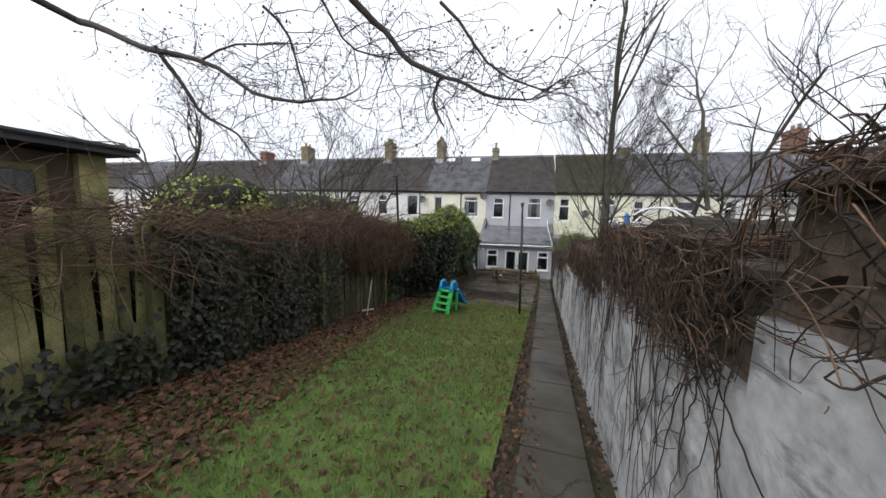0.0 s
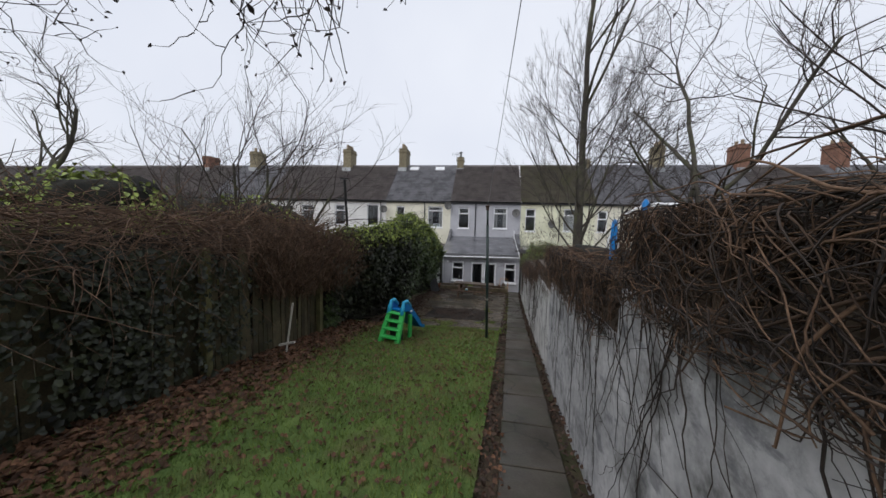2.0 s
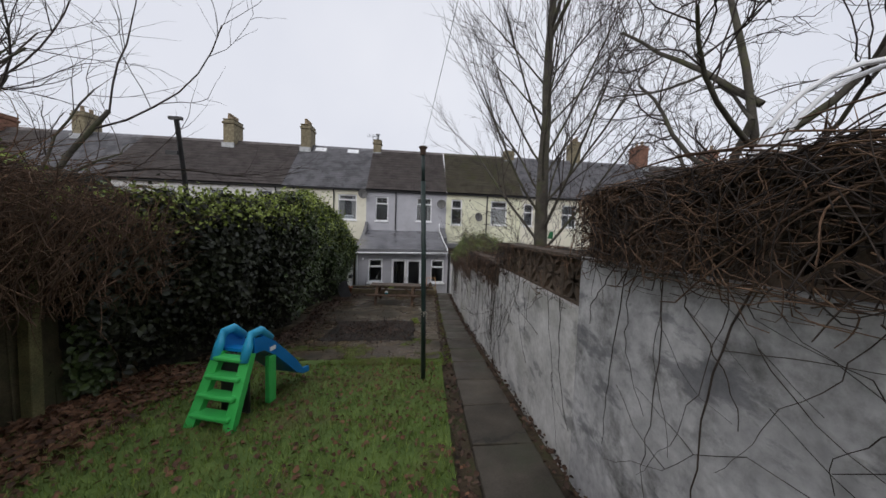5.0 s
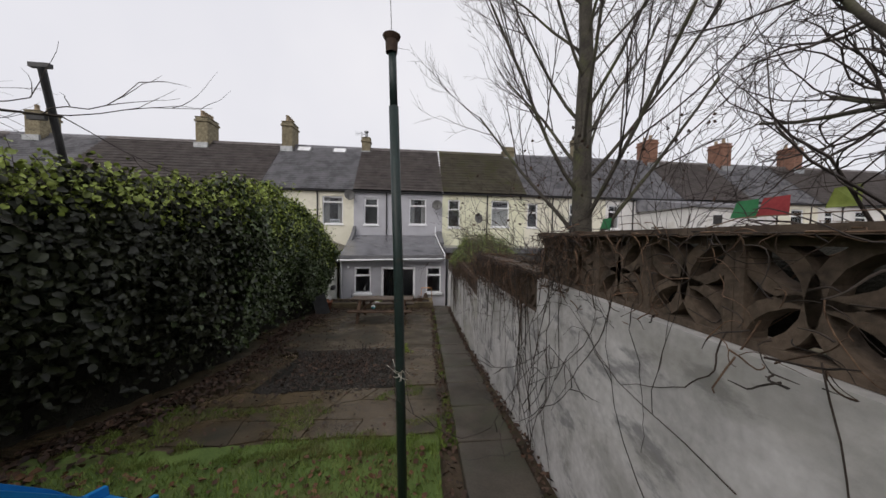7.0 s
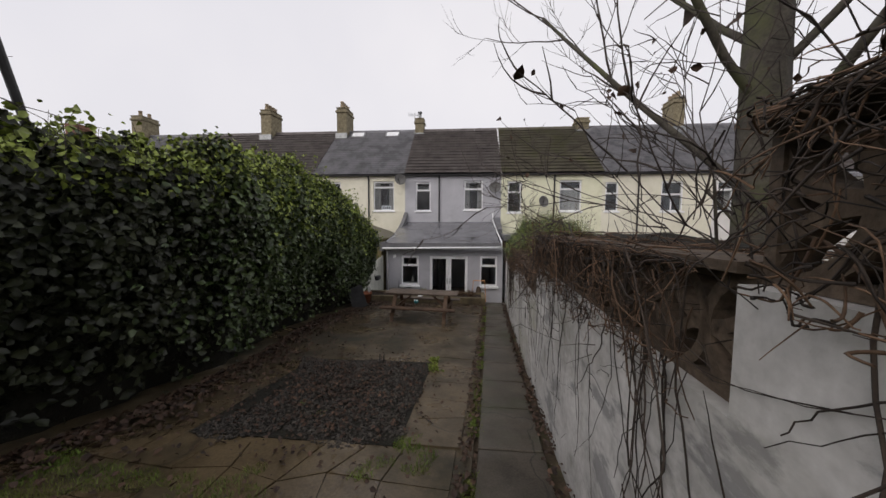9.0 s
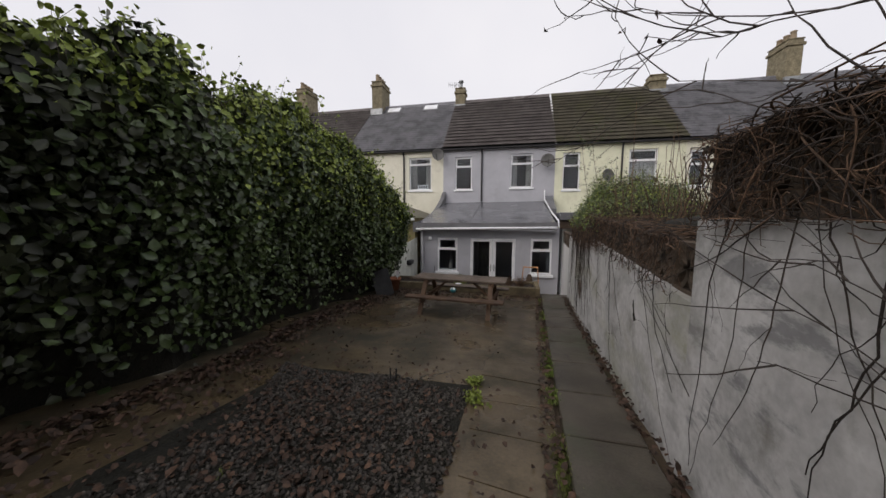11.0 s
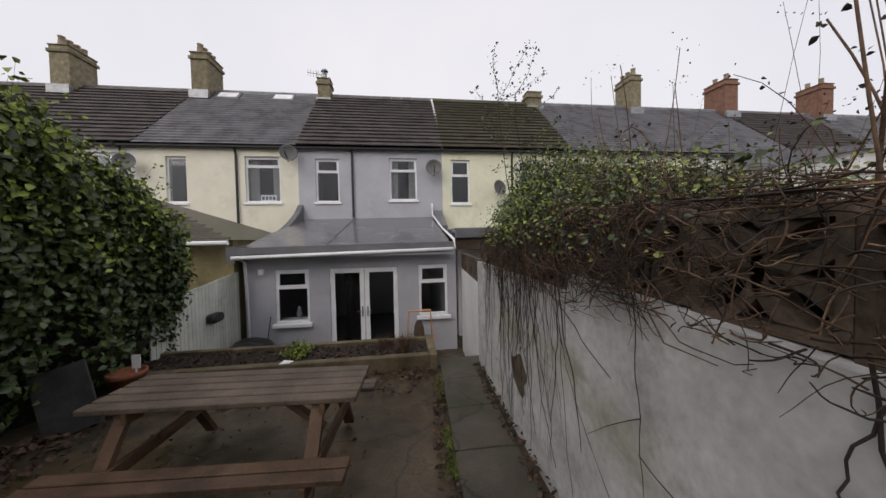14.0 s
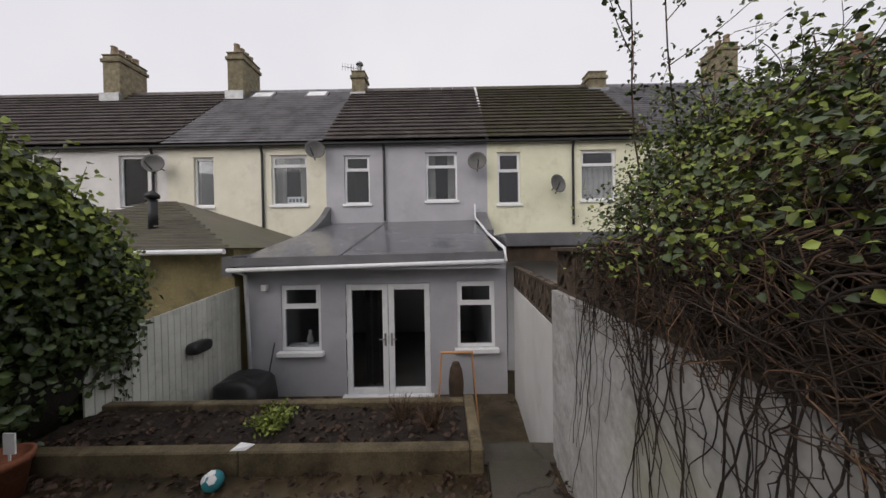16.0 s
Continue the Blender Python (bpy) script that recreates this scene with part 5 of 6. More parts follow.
# ---- trees ----
def grow(p, d, length, rad, level, kids, out, r, up, spread, jit, shrink=0.58):
    pts, q, dd = [p.copy()], p.copy(), d / np.linalg.norm(d)
    for _ in range(6):
        dd = dd + r.normal(0, jit, 3) + np.array([0, 0, up])
        dd /= np.linalg.norm(dd)
        q = q + dd * length / 6
        pts.append(q.copy())
    end = 0.5 if level < len(kids) else 0.3
    out.append((np.array(pts), rad * np.linspace(1, end, 7)))
    if level >= len(kids):
        return
    for i in range(kids[level]):
        s = r.uniform(0.28, 1.0) if i else 1.0
        k = min(int(s * 6), 5)
        base = pts[k] + (pts[k + 1] - pts[k]) * (s * 6 - k)
        ax = r.normal(size=3)
        ax -= ax.dot(dd) * dd
        ax /= np.linalg.norm(ax)
        nd = dd * math.cos(spread) + ax * math.sin(spread) * r.uniform(0.6, 1.3)
        grow(base, nd, length * shrink * r.uniform(0.7, 1.2), max(rad * (1 - 0.5 * s) * 0.55, 0.0034), level + 1, kids, out, r, up, spread, jit, shrink)


def tree(name, label, starts, kids, seed, up=0.05, spread=0.6, jit=0.1, shrink=0.58, bole=None):
    """starts: rows of place, direction, length and radius of the stems that leave the ground or the trunk."""
    t = thing(name, label, "tree")
    r = R(seed)
    out = [(np.array(bole[0], float), np.array(bole[1]))] if bole else []
    for p, d, ln_, rad in starts:
        grow(np.array(p, float), np.array(d, float), ln_, rad, 0, kids, out, r, up, spread, jit, shrink)
    thick = [o for o in out if o[1][0] > min(0.018, 0.9 * starts[0][3])]
    thin = [o for o in out if o[1][0] <= min(0.018, 0.9 * starts[0][3])]
    part("trunk", strands("trunk", [o[0] for o in thick], [o[1] for o in thick], M["bark"], 9), None, t)
    tagged(part("twig_crown", strands("twig_crown", [o[0] for o in thin], [o[1] for o in thin], M["twig"], 3), None, t), kind="stuff")
    return t, out


bz = 1.35
bark_line = [(-1.46 + 0.02 * math.sin(k), 29.55, bz + 0.75 * k) for k in range(7)]
tree("birch_tree", "bare slender tree with a fan of fine twigs", [((-1.45, 29.55, bz + 4.4), (0.03, 0.02, 1), 4.4, 0.09)]
     + [((-1.46, 29.55, bz + 1.9 + 0.19 * k), (0.85 * math.cos(2.4 * k), 0.85 * math.sin(2.4 * k), 0.95), 2.9 - 0.06 * k, 0.03 - 0.0007 * k) for k in range(21)], (7, 5, 4), 41, 0.05, 0.5, 0.06, 0.5,
     (bark_line, [0.18, 0.15, 0.14, 0.13, 0.12, 0.105, 0.085]))
shrub_t, shrub_out = tree("shrub", "bare twiggy shrub with a few withered leaves by the tree", [((-1.85 + 0.12 * k, 28.95 + 0.15 * (k % 3), 1.4), (0.25 * math.cos(2.1 * k) - 0.05, 0.25 * math.sin(2.1 * k), 1), 2.25, 0.013) for k in range(7)], (6, 5, 3), 43, 0.02, 0.7, 0.13, 0.5)
shrub_tips = np.array([o[0][-1] for o in shrub_out if len(o[0]) and o[0][-1, 2] > 3.6])[::4]
tagged(part("withered_foliage", leaves("withered_foliage", shrub_tips, R(44).normal(0, 1, shrub_tips.shape), 0.03, M["darkleaf"], R(45)), None, shrub_t), kind="stuff")
tree("apple_tree", "bare gnarled old tree leaning over the wall", [((-0.15, 26.7, 1.5), (0.0, 0.05, 1), 3.6, 0.08), ((-0.15, 26.8, 4.6), (0.1, 0.1, 1), 3.2, 0.045), ((-0.2, 26.8, 4.3), (-0.4, 0.8, 0.5), 2.2, 0.035), ((-0.2, 26.7, 4.6), (-0.75, 0.1, 0.6), 1.9, 0.032),
     ((-0.1, 26.8, 4.2), (0.4, 1.0, 0.5), 2.4, 0.04), ((-0.1, 26.6, 4.8), (0.3, -0.8, 0.6), 2.4, 0.04), ((-0.15, 26.8, 5.2), (-0.4, 0.6, 0.8), 2.6, 0.04)], (9, 7, 5), 52, 0.015, 0.85, 0.2, 0.52)
tree("tree", "bare multi-stemmed tree behind the fence", [((-9.5 + 0.25 * math.cos(k), 26.8 + 0.3 * math.sin(k * 2), 1.6), (0.2 * math.cos(k * 1.3), 0.22 * math.sin(k * 1.3), 1), 3.9, 0.05) for k in range(7)], (7, 6, 4), 63, 0.03, 0.6, 0.12, 0.5)
tree("tree", "bare spreading tree behind the shed", [((-14.5, 26.2, 1.6), (0.05, 0, 1), 3.2, 0.12), ((-14.5, 26.2, 4.4), (0.3, 0.2, 1), 2.6, 0.07), ((-14.5, 26.2, 4.3), (-0.5, -0.1, 1), 2.6, 0.07)], (8, 6, 4), 74, 0.03, 0.7, 0.16, 0.55)
tree("tree", "bare shrubby tree in the next garden", [((1.6 + 0.5 * k, 25.0 + 0.8 * (k % 2), 1.7), (0.1 * (k - 2), 0.05, 1), 4.2, 0.05) for k in range(4)], (7, 6, 3), 85, 0.05, 0.5, 0.1, 0.5)
tree("tree", "bare twiggy tree in the next garden", [((0.6 + 0.4 * k, 21.0 + 0.5 * k, 2.3), (0.15 * k, 0.1, 1), 3.6, 0.03) for k in range(3)], (4, 3, 2), 86, 0.05, 0.5, 0.1, 0.5)

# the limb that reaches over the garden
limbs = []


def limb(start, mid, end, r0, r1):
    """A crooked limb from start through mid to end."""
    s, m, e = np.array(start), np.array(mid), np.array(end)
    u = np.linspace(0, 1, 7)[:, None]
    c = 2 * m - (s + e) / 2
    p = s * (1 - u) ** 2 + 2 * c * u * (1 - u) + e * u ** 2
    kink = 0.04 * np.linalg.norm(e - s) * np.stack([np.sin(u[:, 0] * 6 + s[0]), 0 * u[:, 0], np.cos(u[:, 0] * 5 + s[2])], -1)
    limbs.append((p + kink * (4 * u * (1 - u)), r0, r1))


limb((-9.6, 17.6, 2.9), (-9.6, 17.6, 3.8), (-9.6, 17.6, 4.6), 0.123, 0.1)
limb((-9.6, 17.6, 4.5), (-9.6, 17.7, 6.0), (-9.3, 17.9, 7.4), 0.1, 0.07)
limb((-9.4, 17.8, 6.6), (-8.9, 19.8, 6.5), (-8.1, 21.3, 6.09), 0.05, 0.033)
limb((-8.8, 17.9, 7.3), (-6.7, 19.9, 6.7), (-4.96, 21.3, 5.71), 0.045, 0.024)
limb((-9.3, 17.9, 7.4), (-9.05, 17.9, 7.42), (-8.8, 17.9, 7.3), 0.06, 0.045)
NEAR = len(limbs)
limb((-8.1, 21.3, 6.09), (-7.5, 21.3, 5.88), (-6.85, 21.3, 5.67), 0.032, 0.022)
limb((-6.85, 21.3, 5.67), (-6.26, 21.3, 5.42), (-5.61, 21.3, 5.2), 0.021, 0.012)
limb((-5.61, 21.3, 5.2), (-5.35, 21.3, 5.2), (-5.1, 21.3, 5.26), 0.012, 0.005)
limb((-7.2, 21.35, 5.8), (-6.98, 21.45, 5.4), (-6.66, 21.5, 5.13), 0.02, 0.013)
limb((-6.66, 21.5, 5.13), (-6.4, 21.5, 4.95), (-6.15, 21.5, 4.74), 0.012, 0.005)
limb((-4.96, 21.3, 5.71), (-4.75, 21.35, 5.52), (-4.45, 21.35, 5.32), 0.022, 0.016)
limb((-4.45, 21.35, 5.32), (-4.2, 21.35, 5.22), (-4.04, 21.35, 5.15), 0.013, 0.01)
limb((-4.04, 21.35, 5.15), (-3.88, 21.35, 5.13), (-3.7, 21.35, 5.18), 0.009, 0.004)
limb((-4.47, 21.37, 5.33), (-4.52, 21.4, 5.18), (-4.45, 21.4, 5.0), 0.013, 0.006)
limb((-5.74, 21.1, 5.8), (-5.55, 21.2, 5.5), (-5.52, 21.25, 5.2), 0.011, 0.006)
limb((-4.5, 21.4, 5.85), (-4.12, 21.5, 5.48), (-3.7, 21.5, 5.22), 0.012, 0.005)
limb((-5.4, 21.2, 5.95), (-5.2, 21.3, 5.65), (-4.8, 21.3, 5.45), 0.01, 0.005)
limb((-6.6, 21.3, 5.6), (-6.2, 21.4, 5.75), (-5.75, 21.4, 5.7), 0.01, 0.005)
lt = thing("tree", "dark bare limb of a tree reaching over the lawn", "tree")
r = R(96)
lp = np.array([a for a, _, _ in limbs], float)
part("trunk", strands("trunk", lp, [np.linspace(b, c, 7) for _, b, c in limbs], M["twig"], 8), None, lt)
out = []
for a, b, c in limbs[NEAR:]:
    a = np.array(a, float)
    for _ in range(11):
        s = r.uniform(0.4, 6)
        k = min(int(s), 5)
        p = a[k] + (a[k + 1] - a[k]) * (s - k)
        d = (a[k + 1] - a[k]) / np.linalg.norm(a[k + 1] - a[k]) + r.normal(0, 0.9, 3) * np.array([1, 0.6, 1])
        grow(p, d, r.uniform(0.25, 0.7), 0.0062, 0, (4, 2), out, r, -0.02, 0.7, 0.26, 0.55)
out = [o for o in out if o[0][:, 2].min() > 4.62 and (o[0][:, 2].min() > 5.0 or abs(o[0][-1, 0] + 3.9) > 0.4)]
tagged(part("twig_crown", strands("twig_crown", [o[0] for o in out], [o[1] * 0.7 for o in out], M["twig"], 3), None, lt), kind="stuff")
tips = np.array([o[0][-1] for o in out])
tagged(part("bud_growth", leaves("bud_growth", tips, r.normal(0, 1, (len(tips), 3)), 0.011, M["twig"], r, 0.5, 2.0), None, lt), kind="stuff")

# creepers that branch over the white face
r = R(98)
out = []
for y0, z0, up_ in ((26.4, 2.7, 0.05), (26.7, 2.3, 0.3), (31.0, 1.8, 0.3), (31.3, 2.05, 0.1), (21.8, 3.2, -0.4), (23.4, 3.1, -0.5)):
    grow(np.array([wall_x(y0) - 0.02, y0, z0]), np.array([0.0, 1.0, up_]), r.uniform(0.7, 1.2), 0.0048, 0, (3, 3), out, r, 0.0, 0.75, 0.2, 0.55)
for o in out:
    o[0][:, 0] = wall_x(o[0][:, 1]) - 0.014
tagged(part("creeper", strands("creeper", [o[0] for o in out], [np.maximum(o[1] * 0.5, 0.0011) for o in out], M["vinedark"], 5), None, wc), kind="stuff")

# ---- things in the garden ----
post = thing("washing_line_post", "dark green steel washing line post with a capped top", "post", (-3.815, 27.6, gz(27.6) - 0.02))
top = (-0.1, -0.04, 3.02)
part("pole", tube(bmesh.new(), [(0, 0, -0.3), (-0.05, -0.02, 1.62), (-0.085, -0.032, 2.6)], [0.031, 0.031, 0.03], 14), M["postgreen"], post, "", True)
part("upper_pole", tube(bmesh.new(), [(-0.083, -0.03, 2.55), (-0.098, -0.039, 3.0)], [0.024, 0.024], 14), M["postgreen"], post, "", True)
bm = lathe(bmesh.new(), ((0.0, 0.02), (0.036, 0.012), (0.056, 0.0), (0.05, -0.012), (0.038, -0.03), (0.035, -0.1)), top, 14)
part("cap", bm, M["rust"], post, "flared metal cap")
r = R(5)
cord = wander(np.array([[-0.02, -0.04, 0.93]] * 14), r.normal(0, 1, (14, 3)), r.uniform(0.06, 0.17, 14), 8, r, 0.5, droop=0.15)
tagged(part("cord", strands("cord", cord, np.full((14, 8), 0.0022), M["ivorywood"]), None, post, "frayed pale cord knotted round the pole"), kind="stuff")
line = [(-3.915 + 0.031 * k, 27.56 - k, 4.69 + 0.087 * k + 0.004 * k * (k - 14)) for k in range(15)]
solo("washing_line", tube(bmesh.new(), line, 0.002, 5), M["metal"], "thin washing line running back over the lawn", "washing line")

fp = thing("washing_line_post", "black leaning pole with a bracket behind the hedge", "post", (-8.86, 30.85, 1.3))
part("pole", tube(bmesh.new(), [(-0.1, 0.65, 0), (0.04, -0.1, 3.3), (0.1, -0.38, 4.4)], 0.045, 10), M["blackp"], fp)
part("bracket", boxes((-0.16, 0.06, -0.33, -0.28, 3.72, 3.8)), M["blackp"], fp)
part("top_bracket", boxes((-0.05, 0.2, -0.4, -0.34, 4.4, 4.46)), M["blackp"], fp)


def slide():
    """A toddler's slide: green ladder with steps, blue chute and hand rails."""
    s = thing("toy_slide", "green and blue plastic toddler slide on the lawn", "slide", (-5.78, 26.48, gz(26.5) - 0.02), rz=-16)
    for x in (-0.2, 0.2):
        bm = bmesh.new()
        beam(bm, (x, 0, 0), (x * 0.78, 0.28, 0.62), 0.06, 0.1, (1, 0, 0))
        part("side_rail", bm, M["greenp"], s)
        bm = tube(bmesh.new(), [(x * 0.8, 0.22, 0.55), (x * 0.78, 0.27, 0.7), (x * 0.78, 0.32, 0.79), (x * 0.78, 0.42, 0.8), (x * 0.8, 0.55, 0.68)], 0.045, 10)
        part("hand_rail", bm, M["cyanp"], s, "sky blue rounded hand rail", True)
    for k in range(4):
        z, yv = 0.1 + 0.15 * k, 0.05 + 0.068 * k
        part("step", boxes((-0.2 + 0.01 * k, 0.2 - 0.01 * k, yv - 0.07, yv + 0.06, z, z + 0.045), bevel=0.012), M["greenp"], s)
    part("back_panel", boxes((-0.16, 0.16, 0.27, 0.3, 0.02, 0.6), bevel=0.01), M["blackp"], s)
    bm = bmesh.new()
    prof = ((0.3, 0.64), (0.42, 0.63), (0.58, 0.52), (0.76, 0.35), (0.94, 0.17), (1.06, 0.08), (1.18, 0.06))
    secs = ((-0.2, 0.12), (-0.17, 0.12), (-0.16, 0.0), (0.16, 0.0), (0.17, 0.12), (0.2, 0.12), (0.2, -0.03), (-0.2, -0.03))
    rings = [[bm.verts.new((x, yv, z + dz * (1 if i < 5 else 0.45))) for x, dz in secs] for i, (yv, z) in enumerate(prof)]
    for a, b in zip(rings, rings[1:]):
        for k in range(8):
            bm.faces.new((a[k], a[(k + 1) % 8], b[(k + 1) % 8], b[k]))
    bm.faces.new(rings[0]), bm.faces.new(rings[-1][::-1])
    part("chute", bm, M["bluep"], s, "blue sliding chute")
    part("badge", boxes((0.202, 0.206, 0.5, 0.58, 0.56, 0.6)), M["paper"], s, "small white oval badge")
    for x in (-0.17, 0.17):
        part("chute_leg", boxes((x - 0.03, x + 0.03, 0.5, 0.6, 0.0, 0.5), bevel=0.008), M["greenp"], s)


slide()

stake = thing("stake", "pale wooden stake with a crosspiece against the fence", "stake", (-7.2, 25.3, gz(25.3)))
part("upright", beam(bmesh.new(), (0, 0, 0), (0.1, 0.04, 0.86), 0.035, 0.025), M["ivorywood"], stake)
part("crosspiece", beam(bmesh.new(), (-0.1, -0.03, 0.14), (0.16, 0.0, 0.2), 0.05, 0.03), M["ivorywood"], stake)


def picnic_table():
    t = thing("picnic_table", "weathered wooden picnic table with fixed benches", "table", (-4.53, 35.02, gz(35.02)), rz=-4.0)
    for k in range(5):
        yv = -0.28 + 0.115 * k
        part("top_plank", boxes((-0.91, 0.91, yv, yv + 0.096, 0.617, 0.655), bevel=0.006), M["wood"], t)
    for sgn in (-1, 1):
        for k in range(2):
            yv = sgn * 0.55 - 0.1 + 0.105 * k
            part("bench_plank", boxes((-0.91, 0.91, yv, yv + 0.09, 0.33, 0.368), bevel=0.006), M["woodred" if sgn < 0 else "wood"], t)
    for x in (-0.64, 0.64):
        for sgn in (-1, 1):
            part("leg", beam(bmesh.new(), (x, sgn * 0.6, -0.02), (x, sgn * 0.2, 0.617), 0.04, 0.085, (1, 0, 0)), M["woodred"], t)
        part("bench_bearer", boxes((x + 0.022, x + 0.058, -0.66, 0.66, 0.245, 0.33), bevel=0.005), M["woodred"], t)
        part("top_bearer", boxes((x + 0.022, x + 0.058, -0.28, 0.28, 0.54, 0.617), bevel=0.005), M["woodred"], t)
        part("brace", beam(bmesh.new(), (x * 0.94, 0, 0.29), (x * 0.35, 0, 0.6), 0.04, 0.065, (0, 1, 0)), M["woodred"], t)


picnic_table()

peg = thing("peg", "two thin dark pegs standing in the gravel bed", "peg", (-4.64, 31.75, gz(31.75) - 0.03))
for x in (-0.02, 0.03):
    part("rod", tube(bmesh.new(), [(x, 0, 0), (x * 1.3, 0.01, 0.16)], [0.009, 0.007], 8), M["blackp"], peg)

# ---- sleeper planter ----
planter = thing("raised_bed", "raised bed of brown sleepers filled with leafy soil", "planter")
for k, (a, b) in enumerate(((-7.0, -4.9), (-4.895, -2.95))):
    part("sleeper", boxes((a, b, 36.82, 36.94, 0.86, 1.09), bevel=0.012), M["sleeper"], planter)
    part("sleeper", boxes((a, b, 37.66, 37.76, 0.88, 1.07), bevel=0.012), M["sleeper"], planter)
part("sleeper", boxes((-2.95, -2.84, 36.82, 37.76, 0.86, 1.09), bevel=0.012), M["sleeper"], planter)
xs2, ys2 = np.meshgrid(np.linspace(-7.0, -2.95, 70), np.linspace(36.94, 37.66, 16))
r = R(61)
zz = 1.0 + r.normal(0, 0.012, xs2.shape) + 0.03 * np.sin(xs2 * 3) * np.sin(ys2 * 5)
i = np.arange(70 * 16).reshape(16, 70)
part("soil", raw_mesh("soil", np.stack([xs2, ys2, zz], -1).reshape(-1, 3), np.stack([i[:-1, :-1], i[:-1, 1:], i[1:, 1:], i[1:, :-1]], -1).reshape(-1, 4), M["darksoil"], True), None, planter)
n = 520
c = np.stack([r.uniform(-6.9, -3.0, n), r.uniform(36.96, 37.64, n), 1.02 + r.uniform(0, 0.03, n)], -1)
tagged(new("leaf_litter", leaves("leaf_litter", c, np.stack([r.normal(0, 0.5, n), r.normal(0, 0.5, n), np.ones(n)], -1), 0.045, M["darkleaf"], r)), "fallen brown leaves on the bed", "leaves", "", "stuff")


def tuft(name, label, at, rad, height, count, mat, seed, leaf=0.035):
    p = thing(name, label, "plant", at)
    r = R(seed)
    ln = wander(r.normal(0, 0.03, (count, 3)) * np.array([1, 1, 0]), np.stack([r.normal(0, rad, count), r.normal(0, rad, count), np.full(count, height)], -1), r.uniform(0.6, 1.1, count) * height, 6, r, 0.18)
    tagged(part("tangle", strands("tangle", ln, taper(count, 6, 0.004, 0.002, r), M["vine"]), None, p), kind="stuff")
    if leaf:
        q = ln[:, 2:].reshape(-1, 3)
        q = np.repeat(q, 3, 0) + r.normal(0, 0.02, (len(q) * 3, 3))
        tagged(part("leaf_sprays", leaves("leaf_sprays", q, r.normal(0, 1, q.shape) + np.array([0, 0, 0.6]), leaf, M[mat], r), None, p), kind="stuff")


tuft("shrub", "small yellow-green conifer in the raised bed", (-4.85, 37.3, 0.99), 0.17, 0.24, 70, "ivytop", 71, 0.03)
tuft("shrub", "dry brown lavender clump in the raised bed", (-3.3, 37.3, 0.99), 0.13, 0.3, 130, "vine", 72, 0.0)
tuft("shrub", "dry brown twiggy plant in the raised bed", (-3.6, 37.45, 0.99), 0.13, 0.26, 90, "vine", 73, 0.0)
tuft("weed", "green weed growing from the edge of the gravel", (-3.85, 31.6, gz(31.6)), 0.12, 0.07, 16, "ivytop", 74, 0.024)
tuft("weed", "green weed growing beside the path", (-3.86, 31.95, gz(31.95)), 0.12, 0.06, 16, "ivytop", 75, 0.024)
pot = thing("plant_pot", "terracotta pot with a white plant label", "pot", (-6.55, 36.58, gz(36.58)))
part("body", lathe(bmesh.new(), ((0.0, 0.0), (0.12, 0.0), (0.165, 0.27), (0.18, 0.27), (0.185, 0.33), (0.16, 0.33), (0.15, 0.27), (0.0, 0.27)), sides=24), M["terracotta"], pot, "", True)
part("plant_label", boxes((0.06, 0.15, -0.01, 0.0, 0.36, 0.52)), M["paper"], pot)
part("label_stem", boxes((0.095, 0.11, -0.009, -0.001, 0.26, 0.36)), M["paper"], pot)
bm = lathe(bmesh.new(), [(0.075 * math.sin(math.pi * k / 12), 0.075 - 0.075 * math.cos(math.pi * k / 12)) for k in range(13)], (-4.98, 36.66, gz(36.66) - 0.005), 20)
ball = thing("ball", "turquoise and white play ball on the patio", "ball")
part("shell", bm, M["turquoise"], ball, "", True)
for a, b in ((0.4, -0.7), (-0.6, -0.55), (0.0, -0.2)):
    d = Vector((a, b, 0.6 if b < -0.3 else 0.95)).normalized()
    cp = Vector((-4.98, 36.66, gz(36.66) + 0.07)) + d * 0.074
    bm = lathe(bmesh.new(), ((0.0, 0.004), (0.03, 0.002), (0.034, -0.006)), sides=6)
    bm.transform(Matrix.Translation(cp) @ d.to_track_quat("Z", "Y").to_matrix().to_4x4())
    part("patch", bm, M["paper"], ball)
solo("paper_scrap", hexa(bmesh.new(), [(-4.97, 36.83, 1.092), (-4.84, 36.84, 1.092), (-4.8, 36.92, 1.092), (-4.93, 36.92, 1.092), (-4.96, 36.83, 1.1), (-4.85, 36.85, 1.112), (-4.8, 36.91, 1.1), (-4.92, 36.91, 1.118)]), M["paper"], "crumpled white paper scrap on the sleeper", "paper")
bd = solo("board_panel", beam(bmesh.new(), (-6.48, 35.9, gz(35.9)), (-6.7, 36.0, gz(35.9) + 0.6), 0.42, 0.03, (0.3, -1, 0)), M["felt"], "dark grey board leaning against the hedge", "board")

# ---- things by the back door ----
bag = thing("covered_heap", "black sheet covering a heap by the fence", "cover")
part("sheet", blob("sheet", (-6.45, 39.3, 0.28), (0.42, 0.45, 0.42), M["blackp"], 14, 24, 12, 0.14, 3.0), None, bag)
bk = thing("wall_basket", "black wall basket hung on the painted fence", "basket", (-6.96, 38.95, 1.3))
part("bowl", blob("bowl", (0.07, 0, 0), (0.09, 0.2, 0.09), M["blackp"], 15, 18, 8, 0.02), None, bk)
fr = thing("easel_frame", "orange and black folding frame by the window", "frame", (-3.0, 38.3, 0.0))
